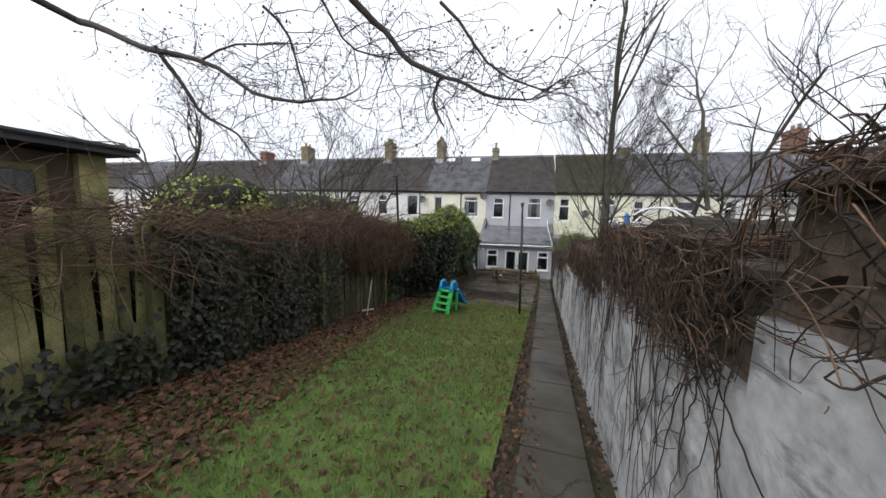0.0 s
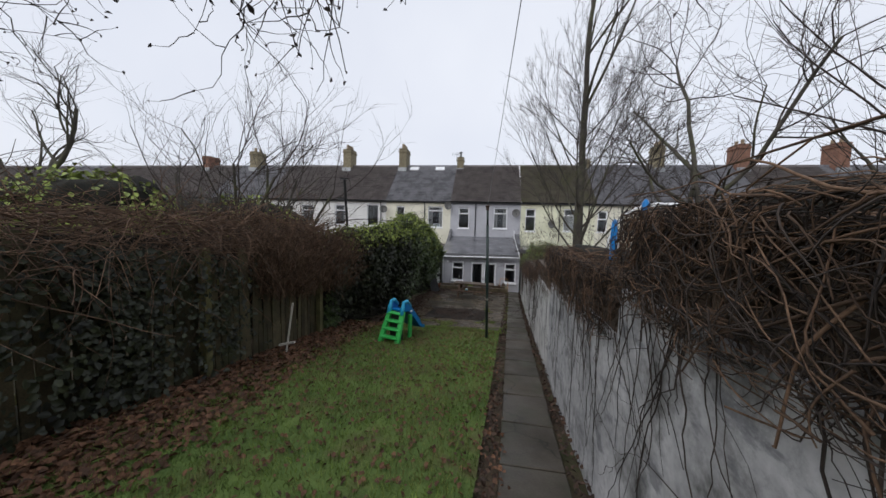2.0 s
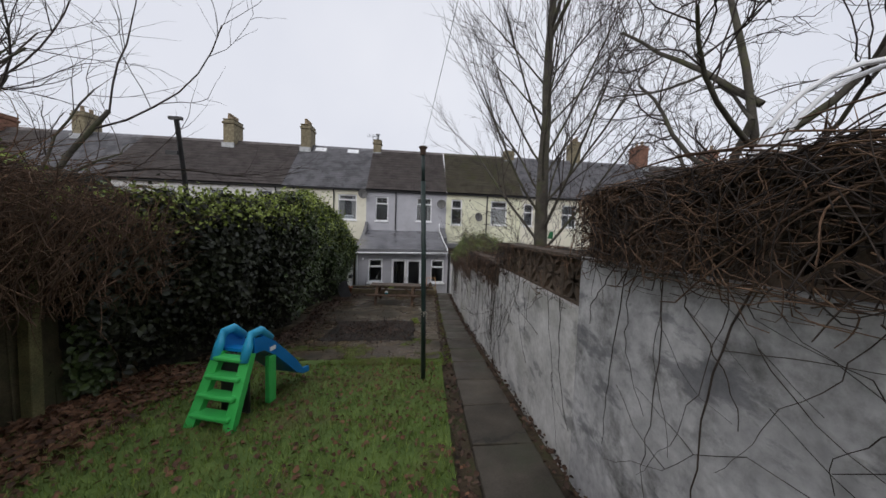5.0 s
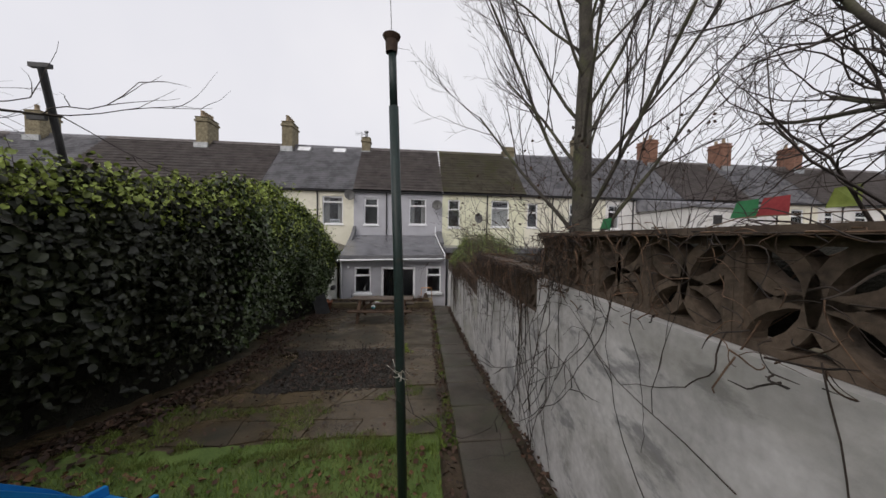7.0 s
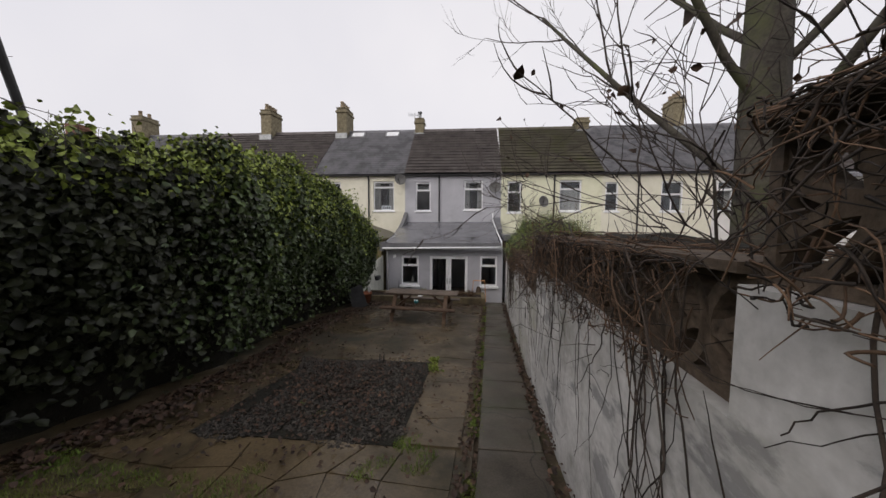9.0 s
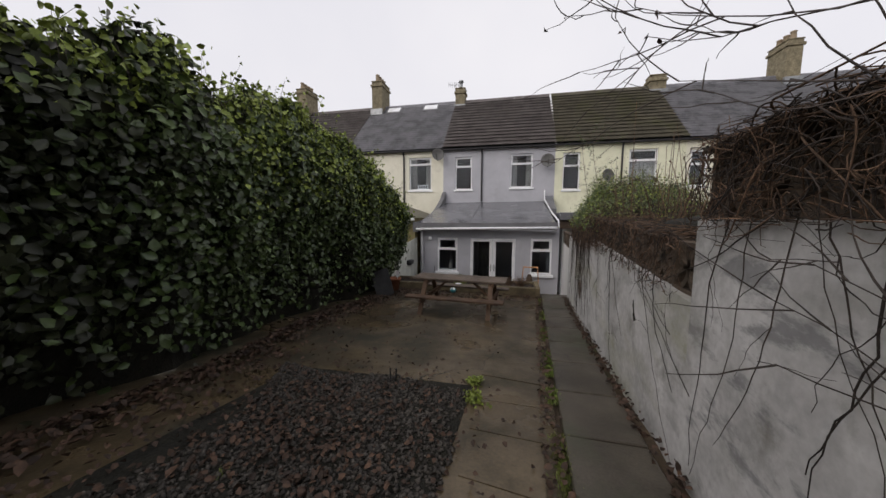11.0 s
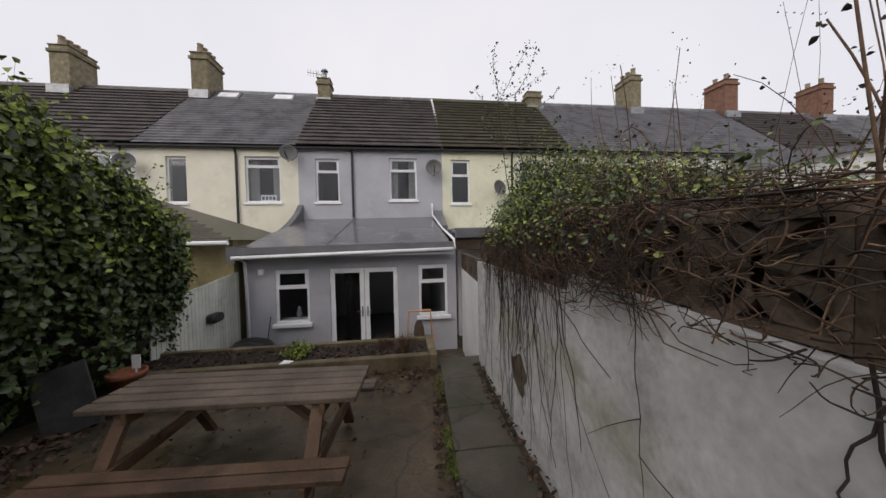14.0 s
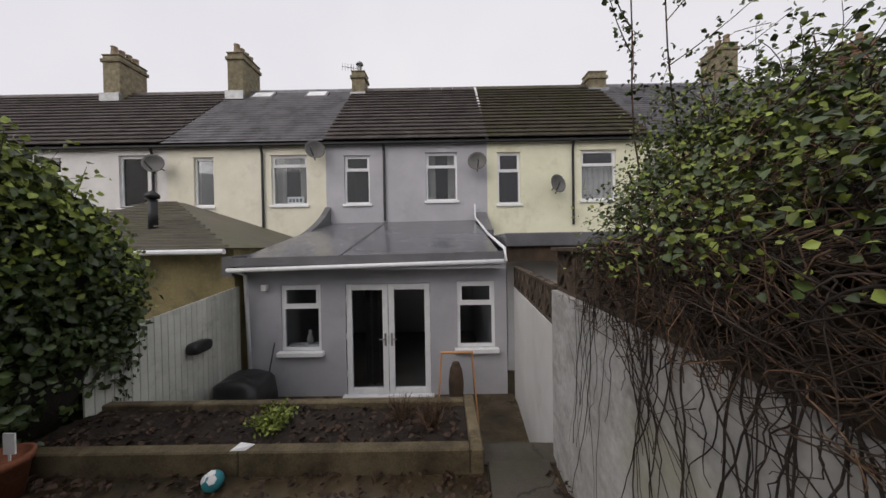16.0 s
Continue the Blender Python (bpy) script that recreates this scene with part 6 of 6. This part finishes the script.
for x, x2 in ((-0.3, -0.2), (0.3, 0.2)):
    part("leg", tube(bmesh.new(), [(x, -0.05, 0.0), (x2, 0.0, 1.38)], 0.012, 8), M["orangep"], fr)
    part("back_leg", tube(bmesh.new(), [(x, 0.35, 0.0), (x2, 0.02, 1.38)], 0.012, 8), M["blackp"], fr)
part("cross_bar", tube(bmesh.new(), [(-0.21, 0.0, 1.38), (0.21, 0.0, 1.38)], 0.018, 8), M["orangep"], fr)
bm = lathe(bmesh.new(), ((0.0, 0.0), (0.1, 0.0), (0.11, 0.3), (0.09, 0.48), (0.05, 0.58), (0.0, 0.6)), (-3.0, 38.75, 0.5), 14)
box(bm, -3.1, -2.9, 38.68, 38.82, 0.0, 0.5)
solo("dark_post_planter", bm, M["shed"], "dark rounded wooden ornament on a stand", "ornament")
solo("cane", tube(bmesh.new(), [(-6.3, 39.5, 0.0), (-6.28, 39.9, 1.05)], 0.012, 6), M["blackp"], "dark cane leaning on the house wall", "cane")

# ---- the next gardens ----
shed = thing("shed", "dark timber shed with a flat felt roof", "shed")
for row in ((-12.8, -9.35, 21.9, 22.0, 2.2, 4.95), (-9.45, -9.35, 19.0, 19.6, 2.2, 4.95), (-9.45, -9.35, 21.42, 21.9, 2.2, 4.95), (-9.45, -9.35, 19.6, 21.42, 2.2, 4.05), (-9.45, -9.35, 19.6, 21.42, 4.7, 4.95), (-12.8, -12.7, 19.0, 21.9, 2.2, 4.95), (-12.8, -9.35, 18.9, 19.0, 2.2, 4.95)):
    part("wall_panel", boxes(row), M["shed"], shed)
part("roof", hexa(bmesh.new(), [(-13.0, 18.6, 4.98), (-8.95, 18.6, 4.98), (-8.95, 22.2, 4.98), (-13.0, 22.2, 4.98), (-13.0, 18.6, 5.06), (-8.95, 18.6, 5.06), (-8.95, 22.2, 5.06), (-13.0, 22.2, 5.06)]), M["felt"], shed)
for k in range(12):
    part("roof_rib", tube(bmesh.new(), [(-8.95 - 0.34 * k, 18.6, 5.07), (-8.95 - 0.34 * k, 22.22, 5.07)], 0.035, 6), M["felt"], shed)
part("corner_post", boxes((-9.36, -9.24, 21.75, 22.02, 2.1, 4.96)), M["fence"], shed)
w = part("window", boxes((-9.34, -9.3, 19.6, 21.5, 3.95, 4.05), (-9.34, -9.3, 19.6, 21.5, 4.7, 4.78), (-9.34, -9.3, 20.9, 20.98, 4.05, 4.7), (-9.34, -9.3, 21.42, 21.5, 4.05, 4.7)), M["fence"], shed)
part("pane", boxes((-9.348, -9.338, 19.6, 21.42, 4.05, 4.7)), M["pane"], w)

tr = thing("trampoline", "trampoline with blue padded poles and white hoops", "trampoline", (-1.75, 24.2, 2.0))
for x, y, t_ in ((-0.95, -1.1, 2.43), (-0.86, -0.3, 2.31), (0.9, -1.2, 1.6), (1.2, 0.4, 1.6)):
    part("pole", tube(bmesh.new(), [(x, y, 0.1), (x, y, t_ - 0.12), (x, y, t_ - 0.03), (x, y, t_)], [0.03, 0.03, 0.025, 0.01], 12), M["bluep"], tr, "blue foam padded pole", True)
for dx in (0.0, 0.13):
    pts = [(0.02 + dx - 0.5 * math.cos(q), 0.75 + 0.2 * math.cos(q), 1.95 + 0.62 * math.sin(q)) for q in np.linspace(0, math.pi, 15)]
    part("hoop", tube(bmesh.new(), pts, 0.014, 8), M["upvc"], tr, "white plastic hoop", True)
part("bed", lathe(bmesh.new(), ((0.0, 0.75), (1.0, 0.75), (1.05, 0.72), (1.0, 0.68), (0.0, 0.7)), (0.2, -0.4, 0), sides=28), M["blackp"], tr)
bunting = thing("bunting", "string of small coloured cloth flags between two trees", "bunting")
cord_at = lambda u: Vector((-0.3, 26.8, 4.0)).lerp(Vector((-1.46, 27.27, 3.79)), u) if u <= 1 else Vector((-1.46, 27.27, 3.79)).lerp(Vector((-1.6, 29.45, 3.72)), u - 1)
part("cord", tube(bmesh.new(), [cord_at(2 * k / 16) - Vector((0, 0, 0.03 * abs(math.sin(math.pi * 2 * k / 16)))) for k in range(17)], 0.003, 5), M["vinedark"], bunting)
for u, mt in ((0.72, "ivytop"), (0.99, "redcloth"), (1.07, "greencloth"), (1.7, "greencloth")):
    c0 = cord_at(u) - Vector((0, 0, 0.03))
    c1 = cord_at(u + 0.055) - Vector((0, 0, 0.03))
    e_ = (c1 - c0).normalized() * 0.13
    w_ = e_.cross(Vector((0, 0, 1))) * 0.02
    part("flag", hexa(bmesh.new(), [c0, c0 + e_, c0 + e_ + w_, c0 + w_, c0 - Vector((0.02, 0.01, 0.13)), c0 + e_ - Vector((0.03, -0.02, 0.12)), c0 + e_ + w_ - Vector((0.03, -0.02, 0.12)), c0 + w_ - Vector((0.02, 0.01, 0.13))]), M[mt], bunting)
for x, y, s, mat, seed, cnt in ((-12.6, 26.3, (1.7, 1.3, 1.25), "ivytop", 1, 6000), (-10.4, 28.2, (1.3, 1.2, 1.2), "ivytop", 2, 4000), (-16.0, 33.0, (4, 3, 1.6), "ivy", 3, 3500)):
    b = thing("shrub", "yellow-green evergreen shrub behind the fence", "bush", (x, y, gz(y) + s[2] * 1.5))
    # Inside of the shrub, with shade painted as near black.
    part("core", blob("core", (0, 0, 0), (s[0] * 0.85, s[1] * 0.85, s[2]), M["core"], seed, amp=0.25), None, b)
    r = R(200 + seed)
    d = r.normal(size=(cnt, 3))
    d /= np.linalg.norm(d, axis=1, keepdims=True)
    c = d * np.array(s) * r.uniform(0.85, 1.2, (cnt, 1)) + r.normal(0, 0.08, (cnt, 3))
    tagged(part("foliage", leaves("foliage", c, d + r.normal(0, 0.5, (cnt, 3)), 0.09, M[mat], r), None, b), kind="stuff")

# tall dry stems and the leafy bramble on the wall
r = R(77)
dry = thing("dry_weeds", "tall dry stems with dark seed heads behind the wall", "weeds")
n = 80
y_ = r.uniform(32.5, 34.4, n)
st = np.stack([wall_x(y_) + r.uniform(0.3, 0.9, n), y_, np.full(n, 1.2)], -1)
ln = wander(st, np.stack([r.normal(0, 0.1, n), r.normal(0, 0.12, n), np.ones(n)], -1), r.uniform(1.4, 2.7, n), 12, r, 0.075, lift=0.02)
ln[:, :, 0] = np.maximum(ln[:, :, 0], wall_x(ln[:, :, 1]) + 0.25)
tagged(part("tangle", strands("tangle", ln, taper(n, 12, 0.0036, 0.0018, r), M["vine"], 4), None, dry), kind="stuff")
q = np.repeat(ln[:, -1], 7, 0) + r.normal(0, 0.035, (n * 7, 3))
tagged(part("seed_growth", leaves("seed_growth", q, r.normal(0, 1, q.shape), 0.008, M["vinedark"], r), None, dry), kind="stuff")
n = 22
y_ = r.uniform(32.35, 33.5, n)
st = np.stack([wall_x(y_) + r.uniform(0.3, 0.8, n), y_, np.full(n, 1.2)], -1)
ln = wander(st, np.stack([r.normal(0.1, 0.12, n), r.normal(0.0, 0.15, n), np.ones(n)], -1), r.uniform(1.9, 3.2, n), 14, r, 0.07)
arch = np.linspace(0, 1, 14)[None] ** 4 * r.uniform(0.0, 0.9, (n, 1))
ln[:, :, 2] -= arch
ln[:, :, 0] -= arch * r.uniform(-0.3, 0.9, (n, 1))
ln[:, :, 0] = np.maximum(ln[:, :, 0], wall_x(ln[:, :, 1]) + 0.22)
tagged(part("cane_growth", strands("cane_growth", ln, taper(n, 14, 0.0075, 0.0025, r), M["vine"], 6), None, dry), kind="stuff")
q = np.repeat(ln[:, 9:].reshape(-1, 3), 3, 0) + r.normal(0, 0.025, (n * 15, 3))
tagged(part("withered_foliage", leaves("withered_foliage", q, r.normal(0, 1, q.shape), 0.016, M["vinedark"], r), None, dry), kind="stuff")
bram = thing("bramble", "leafy green bramble spilling over the garden wall", "bush")
BTOP = lambda y: np.interp(y, [33.2, 34.4, 35.0, 35.6, 36.2, 36.9], [2.85, 3.05, 3.25, 3.55, 3.6, 3.1])
n = 5200
y_ = 33.2 + 3.0 * r.beta(1.9, 1.2, n)
off = r.uniform(0.0, 1.7, n) + np.clip(y_ - 35.4, 0, 1) * 0.35
low = 2.44
st = np.stack([wall_x(y_) + off, y_, low + (BTOP(y_) - low) * r.uniform(0, 0.9, n) * np.interp(off, [0, 0.35, 1.2, 1.7], [0.45, 0.9, 1.0, 0.8])], -1)
ln = wander(st, np.stack([r.normal(-0.3, 0.5, n), r.normal(-0.1, 0.5, n), r.uniform(-0.2, 0.8, n)], -1), r.uniform(0.25, 0.8, n), 10, r, 0.26, droop=0.07)
ln[:, :, 2] = np.maximum(ln[:, :, 2], 2.36 - 0.3 * r.uniform(0, 1, (n, 1)) ** 5)
ln[:, :, 2] = np.minimum(ln[:, :, 2], BTOP(ln[:, :, 1]) + 0.25 * r.uniform(0, 1, (n, 1)) ** 2)
ln[:, :, 0] = np.maximum(ln[:, :, 0], wall_x(ln[:, :, 1]) + np.interp(ln[:, :, 2], [2.6, 2.9, 3.3], [-0.06, 0.06, 0.4]) - 0.1 * r.uniform(0, 1, (n, 1)) ** 2)
ln[:, :, 1] = np.minimum(ln[:, :, 1], 36.45)
ln[:, :, 0] = np.where((ln[:, :, 2] < 2.8) & (ln[:, :, 0] > wall_x(ln[:, :, 1]) - 0.03) & (ln[:, :, 0] < wall_x(ln[:, :, 1]) + 0.24), wall_x(ln[:, :, 1]) - 0.05, ln[:, :, 0])
tagged(part("tangle", strands("tangle", ln[::2], taper(n // 2, 10, 0.0026, 0.0012, r), M["vine"], 4), None, bram), kind="stuff")
# Every second stem is darkened in colour for the shade inside the bramble.
tagged(part("dark_tangle", strands("dark_tangle", ln[1::2], taper(n // 2, 10, 0.0026, 0.0012, r), M["vinedark"], 4), None, bram, "stems coloured darker for the shade in the thicket"), kind="stuff")
# Added dark mass makes the bramble's inside look deep and shaded.
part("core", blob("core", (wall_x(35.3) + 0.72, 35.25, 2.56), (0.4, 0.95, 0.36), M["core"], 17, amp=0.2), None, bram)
q = ln[:, 2:].reshape(-1, 3)
q = np.repeat(q, 3, 0) + r.normal(0, 0.06, (len(q) * 3, 3))
green = np.clip((q[:, 2] - np.interp(q[:, 1], [33.8, 35, 36.5], [2.55, 2.62, 2.58])) / 0.45, 0, 1) * np.interp(q[:, 1], [33.6, 34.6, 35.2], [0.25, 0.6, 1.0])
q = q[r.uniform(0, 1, len(q)) < 0.72 * green]
tone = r.uniform(0, 1, len(q))
for nm, lo, hi, size, mat, lab in (("fresh_foliage", 0.0, 0.45, 0.019, "ivytop", "fresh green bramble leaves"), ("old_foliage", 0.45, 1.0, 0.021, "ivy", "older dark bramble leaves")):
    c = q[(tone >= lo) & (tone < hi)]
    tagged(part(nm, leaves(nm, c, r.normal(0, 0.7, c.shape) + np.array([-0.3, -0.3, 0.7]), size, M[mat], r), None, bram, lab), kind="stuff")
# a few long leafy canes that arch out over the top
canes, spray = [], []
for k in range(2):
    grow(np.array([wall_x(36.1) + 0.3 + 0.12 * k, 36.1 - 0.12 * k, 2.9]), np.array([-0.12 + 0.1 * k, 0.0, 1.0]), 1.5 - 0.1 * k, 0.006, 1, (0, 7), canes, r, 0.02, 1.0, 0.1, 0.42)
for p_, _ in canes:
    spray.append(np.repeat(p_[1:], 7, 0) + r.normal(0, 0.022, ((len(p_) - 1) * 7, 3)))
tagged(part("leafy_growth", strands("leafy_growth", [o[0] for o in canes], [np.maximum(o[1], 0.0016) for o in canes], M["vine"], 5), None, bram), kind="stuff")
c = np.concatenate(spray)
tagged(part("cane_foliage", leaves("cane_foliage", c, r.normal(0, 1, c.shape), 0.019, M["ivy"], r), None, bram, "small dark leaves along arching canes"), kind="stuff")

# a bare shrub growing at the foot of the wall
out = []
for k in range(3):
    y0 = 28.0 + 0.06 * k
    grow(np.array([wall_x(y0) - 0.05, y0, gz(y0)]), np.array([-0.12, 0.35 - 0.4 * k, 1.0]), 1.1, 0.0036, 0, (4, 2), out, R(300 + k), 0.03, 0.6, 0.12, 0.6)
sap = thing("shrub", "bare twiggy shrub at the foot of the wall", "shrub")
for o in out:
    o[0][:, 0] = np.clip(o[0][:, 0], wall_x(o[0][:, 1]) - 0.16, wall_x(o[0][:, 1]) - 0.02)
tagged(part("tangle", strands("tangle", [o[0] for o in out], [o[1] for o in out], M["vinedark"], 5), None, sap), kind="stuff")
stump = solo("ivy_trunk", tube(bmesh.new(), [(wall_x(20.3) + 0.32, 20.3, 2.4), (wall_x(20.3) + 0.3, 20.32, 3.6), (wall_x(20.3) + 0.3, 20.28, 4.2), (wall_x(20.3) + 0.34, 20.25, 4.62)], [0.075, 0.07, 0.06, 0.045], 10), M["bark"], "thick dead ivy trunk behind the wall", "trunk", smooth=True)

# ---- loose ground cover ----
r = R(401)
n = 95000
x_ = r.uniform(-7.3, -3.45, n)
y_ = 17.5 + 11.15 * r.uniform(0, 1, n)
mask = (x_ < path_x(y_) - 0.17) & ((x_ > -6.85 + 0.25 * bumps(y_, 33.0)) | (r.uniform(0, 1, n) < 0.25)) & (y_ < 28.35 + 0.3 * bumps(x_, 50.0))
x_, y_ = x_[mask], y_[mask]
n = len(x_)
hgt = r.uniform(0.02, 0.075, n)
a = r.uniform(0, math.tau, n)
b0 = np.stack([x_, y_, gza(y_) - 0.005], -1)
wv = np.stack([np.cos(a), np.sin(a), np.zeros(n)], -1) * r.uniform(0.0025, 0.005, n)[:, None]
tip = b0 + np.stack([r.normal(0, 0.02, n), r.normal(0, 0.02, n), hgt], -1)
v = np.stack([b0 - wv, b0 + wv, tip], 1).reshape(-1, 3)
tagged(new("grass", raw_mesh("grass", v, np.arange(n * 3).reshape(-1, 3), M["grass"])), "short damp winter grass on the lawn", "grass", "", "stuff")
sets = []
n = 9500
y_ = r.uniform(17.5, 28.2, n)
sets.append((np.stack([-7.5 + np.interp(y_, [20, 25], [1.7, 1.0]) * r.beta(1.0, 1.5, n), y_], -1), 0.055))
n = 5600
sets.append((np.stack([r.uniform(-6.9, -3.6, n), r.uniform(18, 28.2, n)], -1), 0.034))
n = 700
sets.append((np.stack([r.uniform(-6.9, -3.0, n), r.uniform(36.1, 36.8, n)], -1), 0.04))
n = 1500
sets.append((np.stack([r.normal(-4.9, 0.6, n), r.normal(30.8, 0.65, n)], -1), 0.03))
n = 1500
y_ = r.uniform(17, 36.8, n)
sets.append((np.stack([path_x(y_) - r.uniform(0.0, 0.15, n), y_], -1), 0.035))
y_ = r.uniform(17, 36.8, n)
sets.append((np.stack([wall_x(y_) - r.uniform(0.0, 0.14, n), y_], -1), 0.035))
n = 3200
y_ = r.uniform(28, 37.0, n)
sets.append((np.stack([np.interp(y_, HY, HFACE) - 0.25 + r.gamma(1.3, 0.22, n), y_], -1), 0.045))
n = 700
sets.append((np.stack([r.uniform(-6.4, -3.6, n), r.uniform(28.4, 36.7, n)], -1), 0.03))
# From the third set on, the leaves take the darker material.
for k, (xy, size) in enumerate(sets):
    c = np.concatenate([xy, (gza(xy[:, 1]) + r.uniform(0.008, 0.03, len(xy)))[:, None]], 1)
    tagged(new("leaf_litter", leaves("leaf_litter", c, np.stack([r.normal(0, 0.5, len(xy)), r.normal(0, 0.5, len(xy)), np.ones(len(xy))], -1), size, M["darkleaf" if k >= 2 else "deadleaf"], r)), "fallen brown leaves scattered on the ground", "leaves", "", "stuff")
# moss along the joint of patio and path
n = 9000
y_ = r.uniform(28.2, 36.8, n)
x_ = path_x(y_) - 0.03 + r.normal(0, 0.03, n)
keep = np.array([noise.noise(Vector((0, float(q) * 1.7, 0))) for q in y_]) > -0.12
b0 = np.stack([x_, y_, gza(y_) - 0.01], -1)[keep]
n = len(b0)
a = r.uniform(0, math.tau, n)
wv = np.stack([np.cos(a), np.sin(a), np.zeros(n)], -1) * 0.005
tip = b0 + np.stack([r.normal(0, 0.012, n), r.normal(0, 0.012, n), r.uniform(0.015, 0.04, n)], -1)
tagged(new("moss", raw_mesh("moss", np.stack([b0 - wv, b0 + wv, tip], 1).reshape(-1, 3), np.arange(n * 3).reshape(-1, 3), M["grass"])), "moss and weeds in the joint beside the path", "moss", "", "stuff")
# grass and moss creeping over the edge of the patio
n = 60000
x_, y_ = r.uniform(-6.7, -3.45, n), 28.2 + 2.3 * r.uniform(0, 1, n) ** 1.6
patch = np.array([noise.noise(Vector((float(a) * 1.3, float(b) * 1.9, 2.2))) + 0.5 * noise.noise(Vector((float(a) * 4, float(b) * 5, 1.2))) for a, b in zip(x_, y_)])
keep = (patch > -0.25 + 0.42 * (y_ - 28.2)) & (x_ < path_x(y_) - 0.03)
b0 = np.stack([x_, y_, gza(y_) - 0.025], -1)[keep]
n = len(b0)
a = r.uniform(0, math.tau, n)
wv = np.stack([np.cos(a), np.sin(a), np.zeros(n)], -1) * 0.0045
tip = b0 + np.stack([r.normal(0, 0.018, n), r.normal(0, 0.018, n), r.uniform(0.02, 0.06, n)], -1)
tagged(new("grass", raw_mesh("grass", np.stack([b0 - wv, b0 + wv, tip], 1).reshape(-1, 3), np.arange(n * 3).reshape(-1, 3), M["grass"])), "patchy grass and moss creeping over the patio edge", "grass", "", "stuff")
# the bed of dark gravel in the patio
n = 9500
x_, y_ = r.uniform(-5.95, -3.88, n), r.uniform(29.65, 31.95, n)
keep = (x_ > -5.75 - 0.25 * np.sin(y_ * 2)) & (x_ < -3.9 + 0.05 * np.sin(y_ * 7)) & (y_ > 29.75 + 0.1 * np.sin(x_ * 6)) & (y_ < 31.85 + 0.07 * np.sin(x_ * 5))
c = np.stack([x_, y_, gza(y_) - 0.008], -1)[keep]
n = len(c)
s = r.uniform(0.008, 0.022, (n, 1, 1))
octa = np.array([(1, 0, 0), (0, 1, 0), (-1, 0, 0), (0, -1, 0), (0.1, 0, 0.7), (0, 0.1, -0.7)])
v = (c[:, None] + (octa[None] + r.normal(0, 0.22, (n, 6, 3))) * s).reshape(-1, 3)
tri_ = np.array([(0, 1, 4), (1, 2, 4), (2, 3, 4), (3, 0, 4), (1, 0, 5), (2, 1, 5), (3, 2, 5), (0, 3, 5)])
f = (np.arange(n)[:, None, None] * 6 + tri_[None]).reshape(-1, 3)
tagged(new("gravel", raw_mesh("gravel", v, f, M["gravel"])), "bed of dark loose gravel set in the patio", "gravel", "", "stuff")
bm = bmesh.new()
g = [(x, y) for x, y in ((-5.8, 29.75), (-3.92, 29.75), (-3.88, 31.9), (-5.75, 31.85))]
hexa(bm, [(x, y, gz(y) - 0.05) for x, y in g] + [(x, y, gz(y) - 0.013) for x, y in g])
solo("ground_gravel_bed", bm, M["core"], "dark earth under the gravel", "ground", "structure")

# irregular paving stones at the near edge of the patio and beside the path
r = R(512)


def stones(x_of, y0, y1, cols, rows):
    grid = []
    for j in range(rows + 1):
        y = y0 + (y1 - y0) * j / rows
        a, b = x_of(y)
        grid.append([(a + (b - a) * i / cols + (r.normal(0, 0.05) if 0 < i < cols else 0), y + r.normal(0, 0.05)) for i in range(cols + 1)])
    for j in range(rows):
        for i in range(cols):
            q = [grid[j][i], grid[j][i + 1], grid[j + 1][i + 1], grid[j + 1][i]]
            cx, cy = sum(p[0] for p in q) / 4, sum(p[1] for p in q) / 4
            h, tx, ty = r.uniform(-0.012, -0.002), r.normal(0, 0.006), r.normal(0, 0.006)
            lay = lambda k, dz: [(cx + (x - cx) * k, cy + (y - cy) * k, gz(cy + (y - cy) * k) + h + dz + tx * (x - cx) + ty * (y - cy)) for x, y in q]
            part("paving_stone", hexa(bmesh.new(), lay(0.99, -0.05) + lay(0.968, 0.0)), M["concrete"], patio)


stones(lambda y: (-6.3, path_x(y) - 0.16), 28.55, 29.72, 7, 3)
stones(lambda y: (-3.82, path_x(y) - 0.13), 29.75, 32.6, 1, 6)
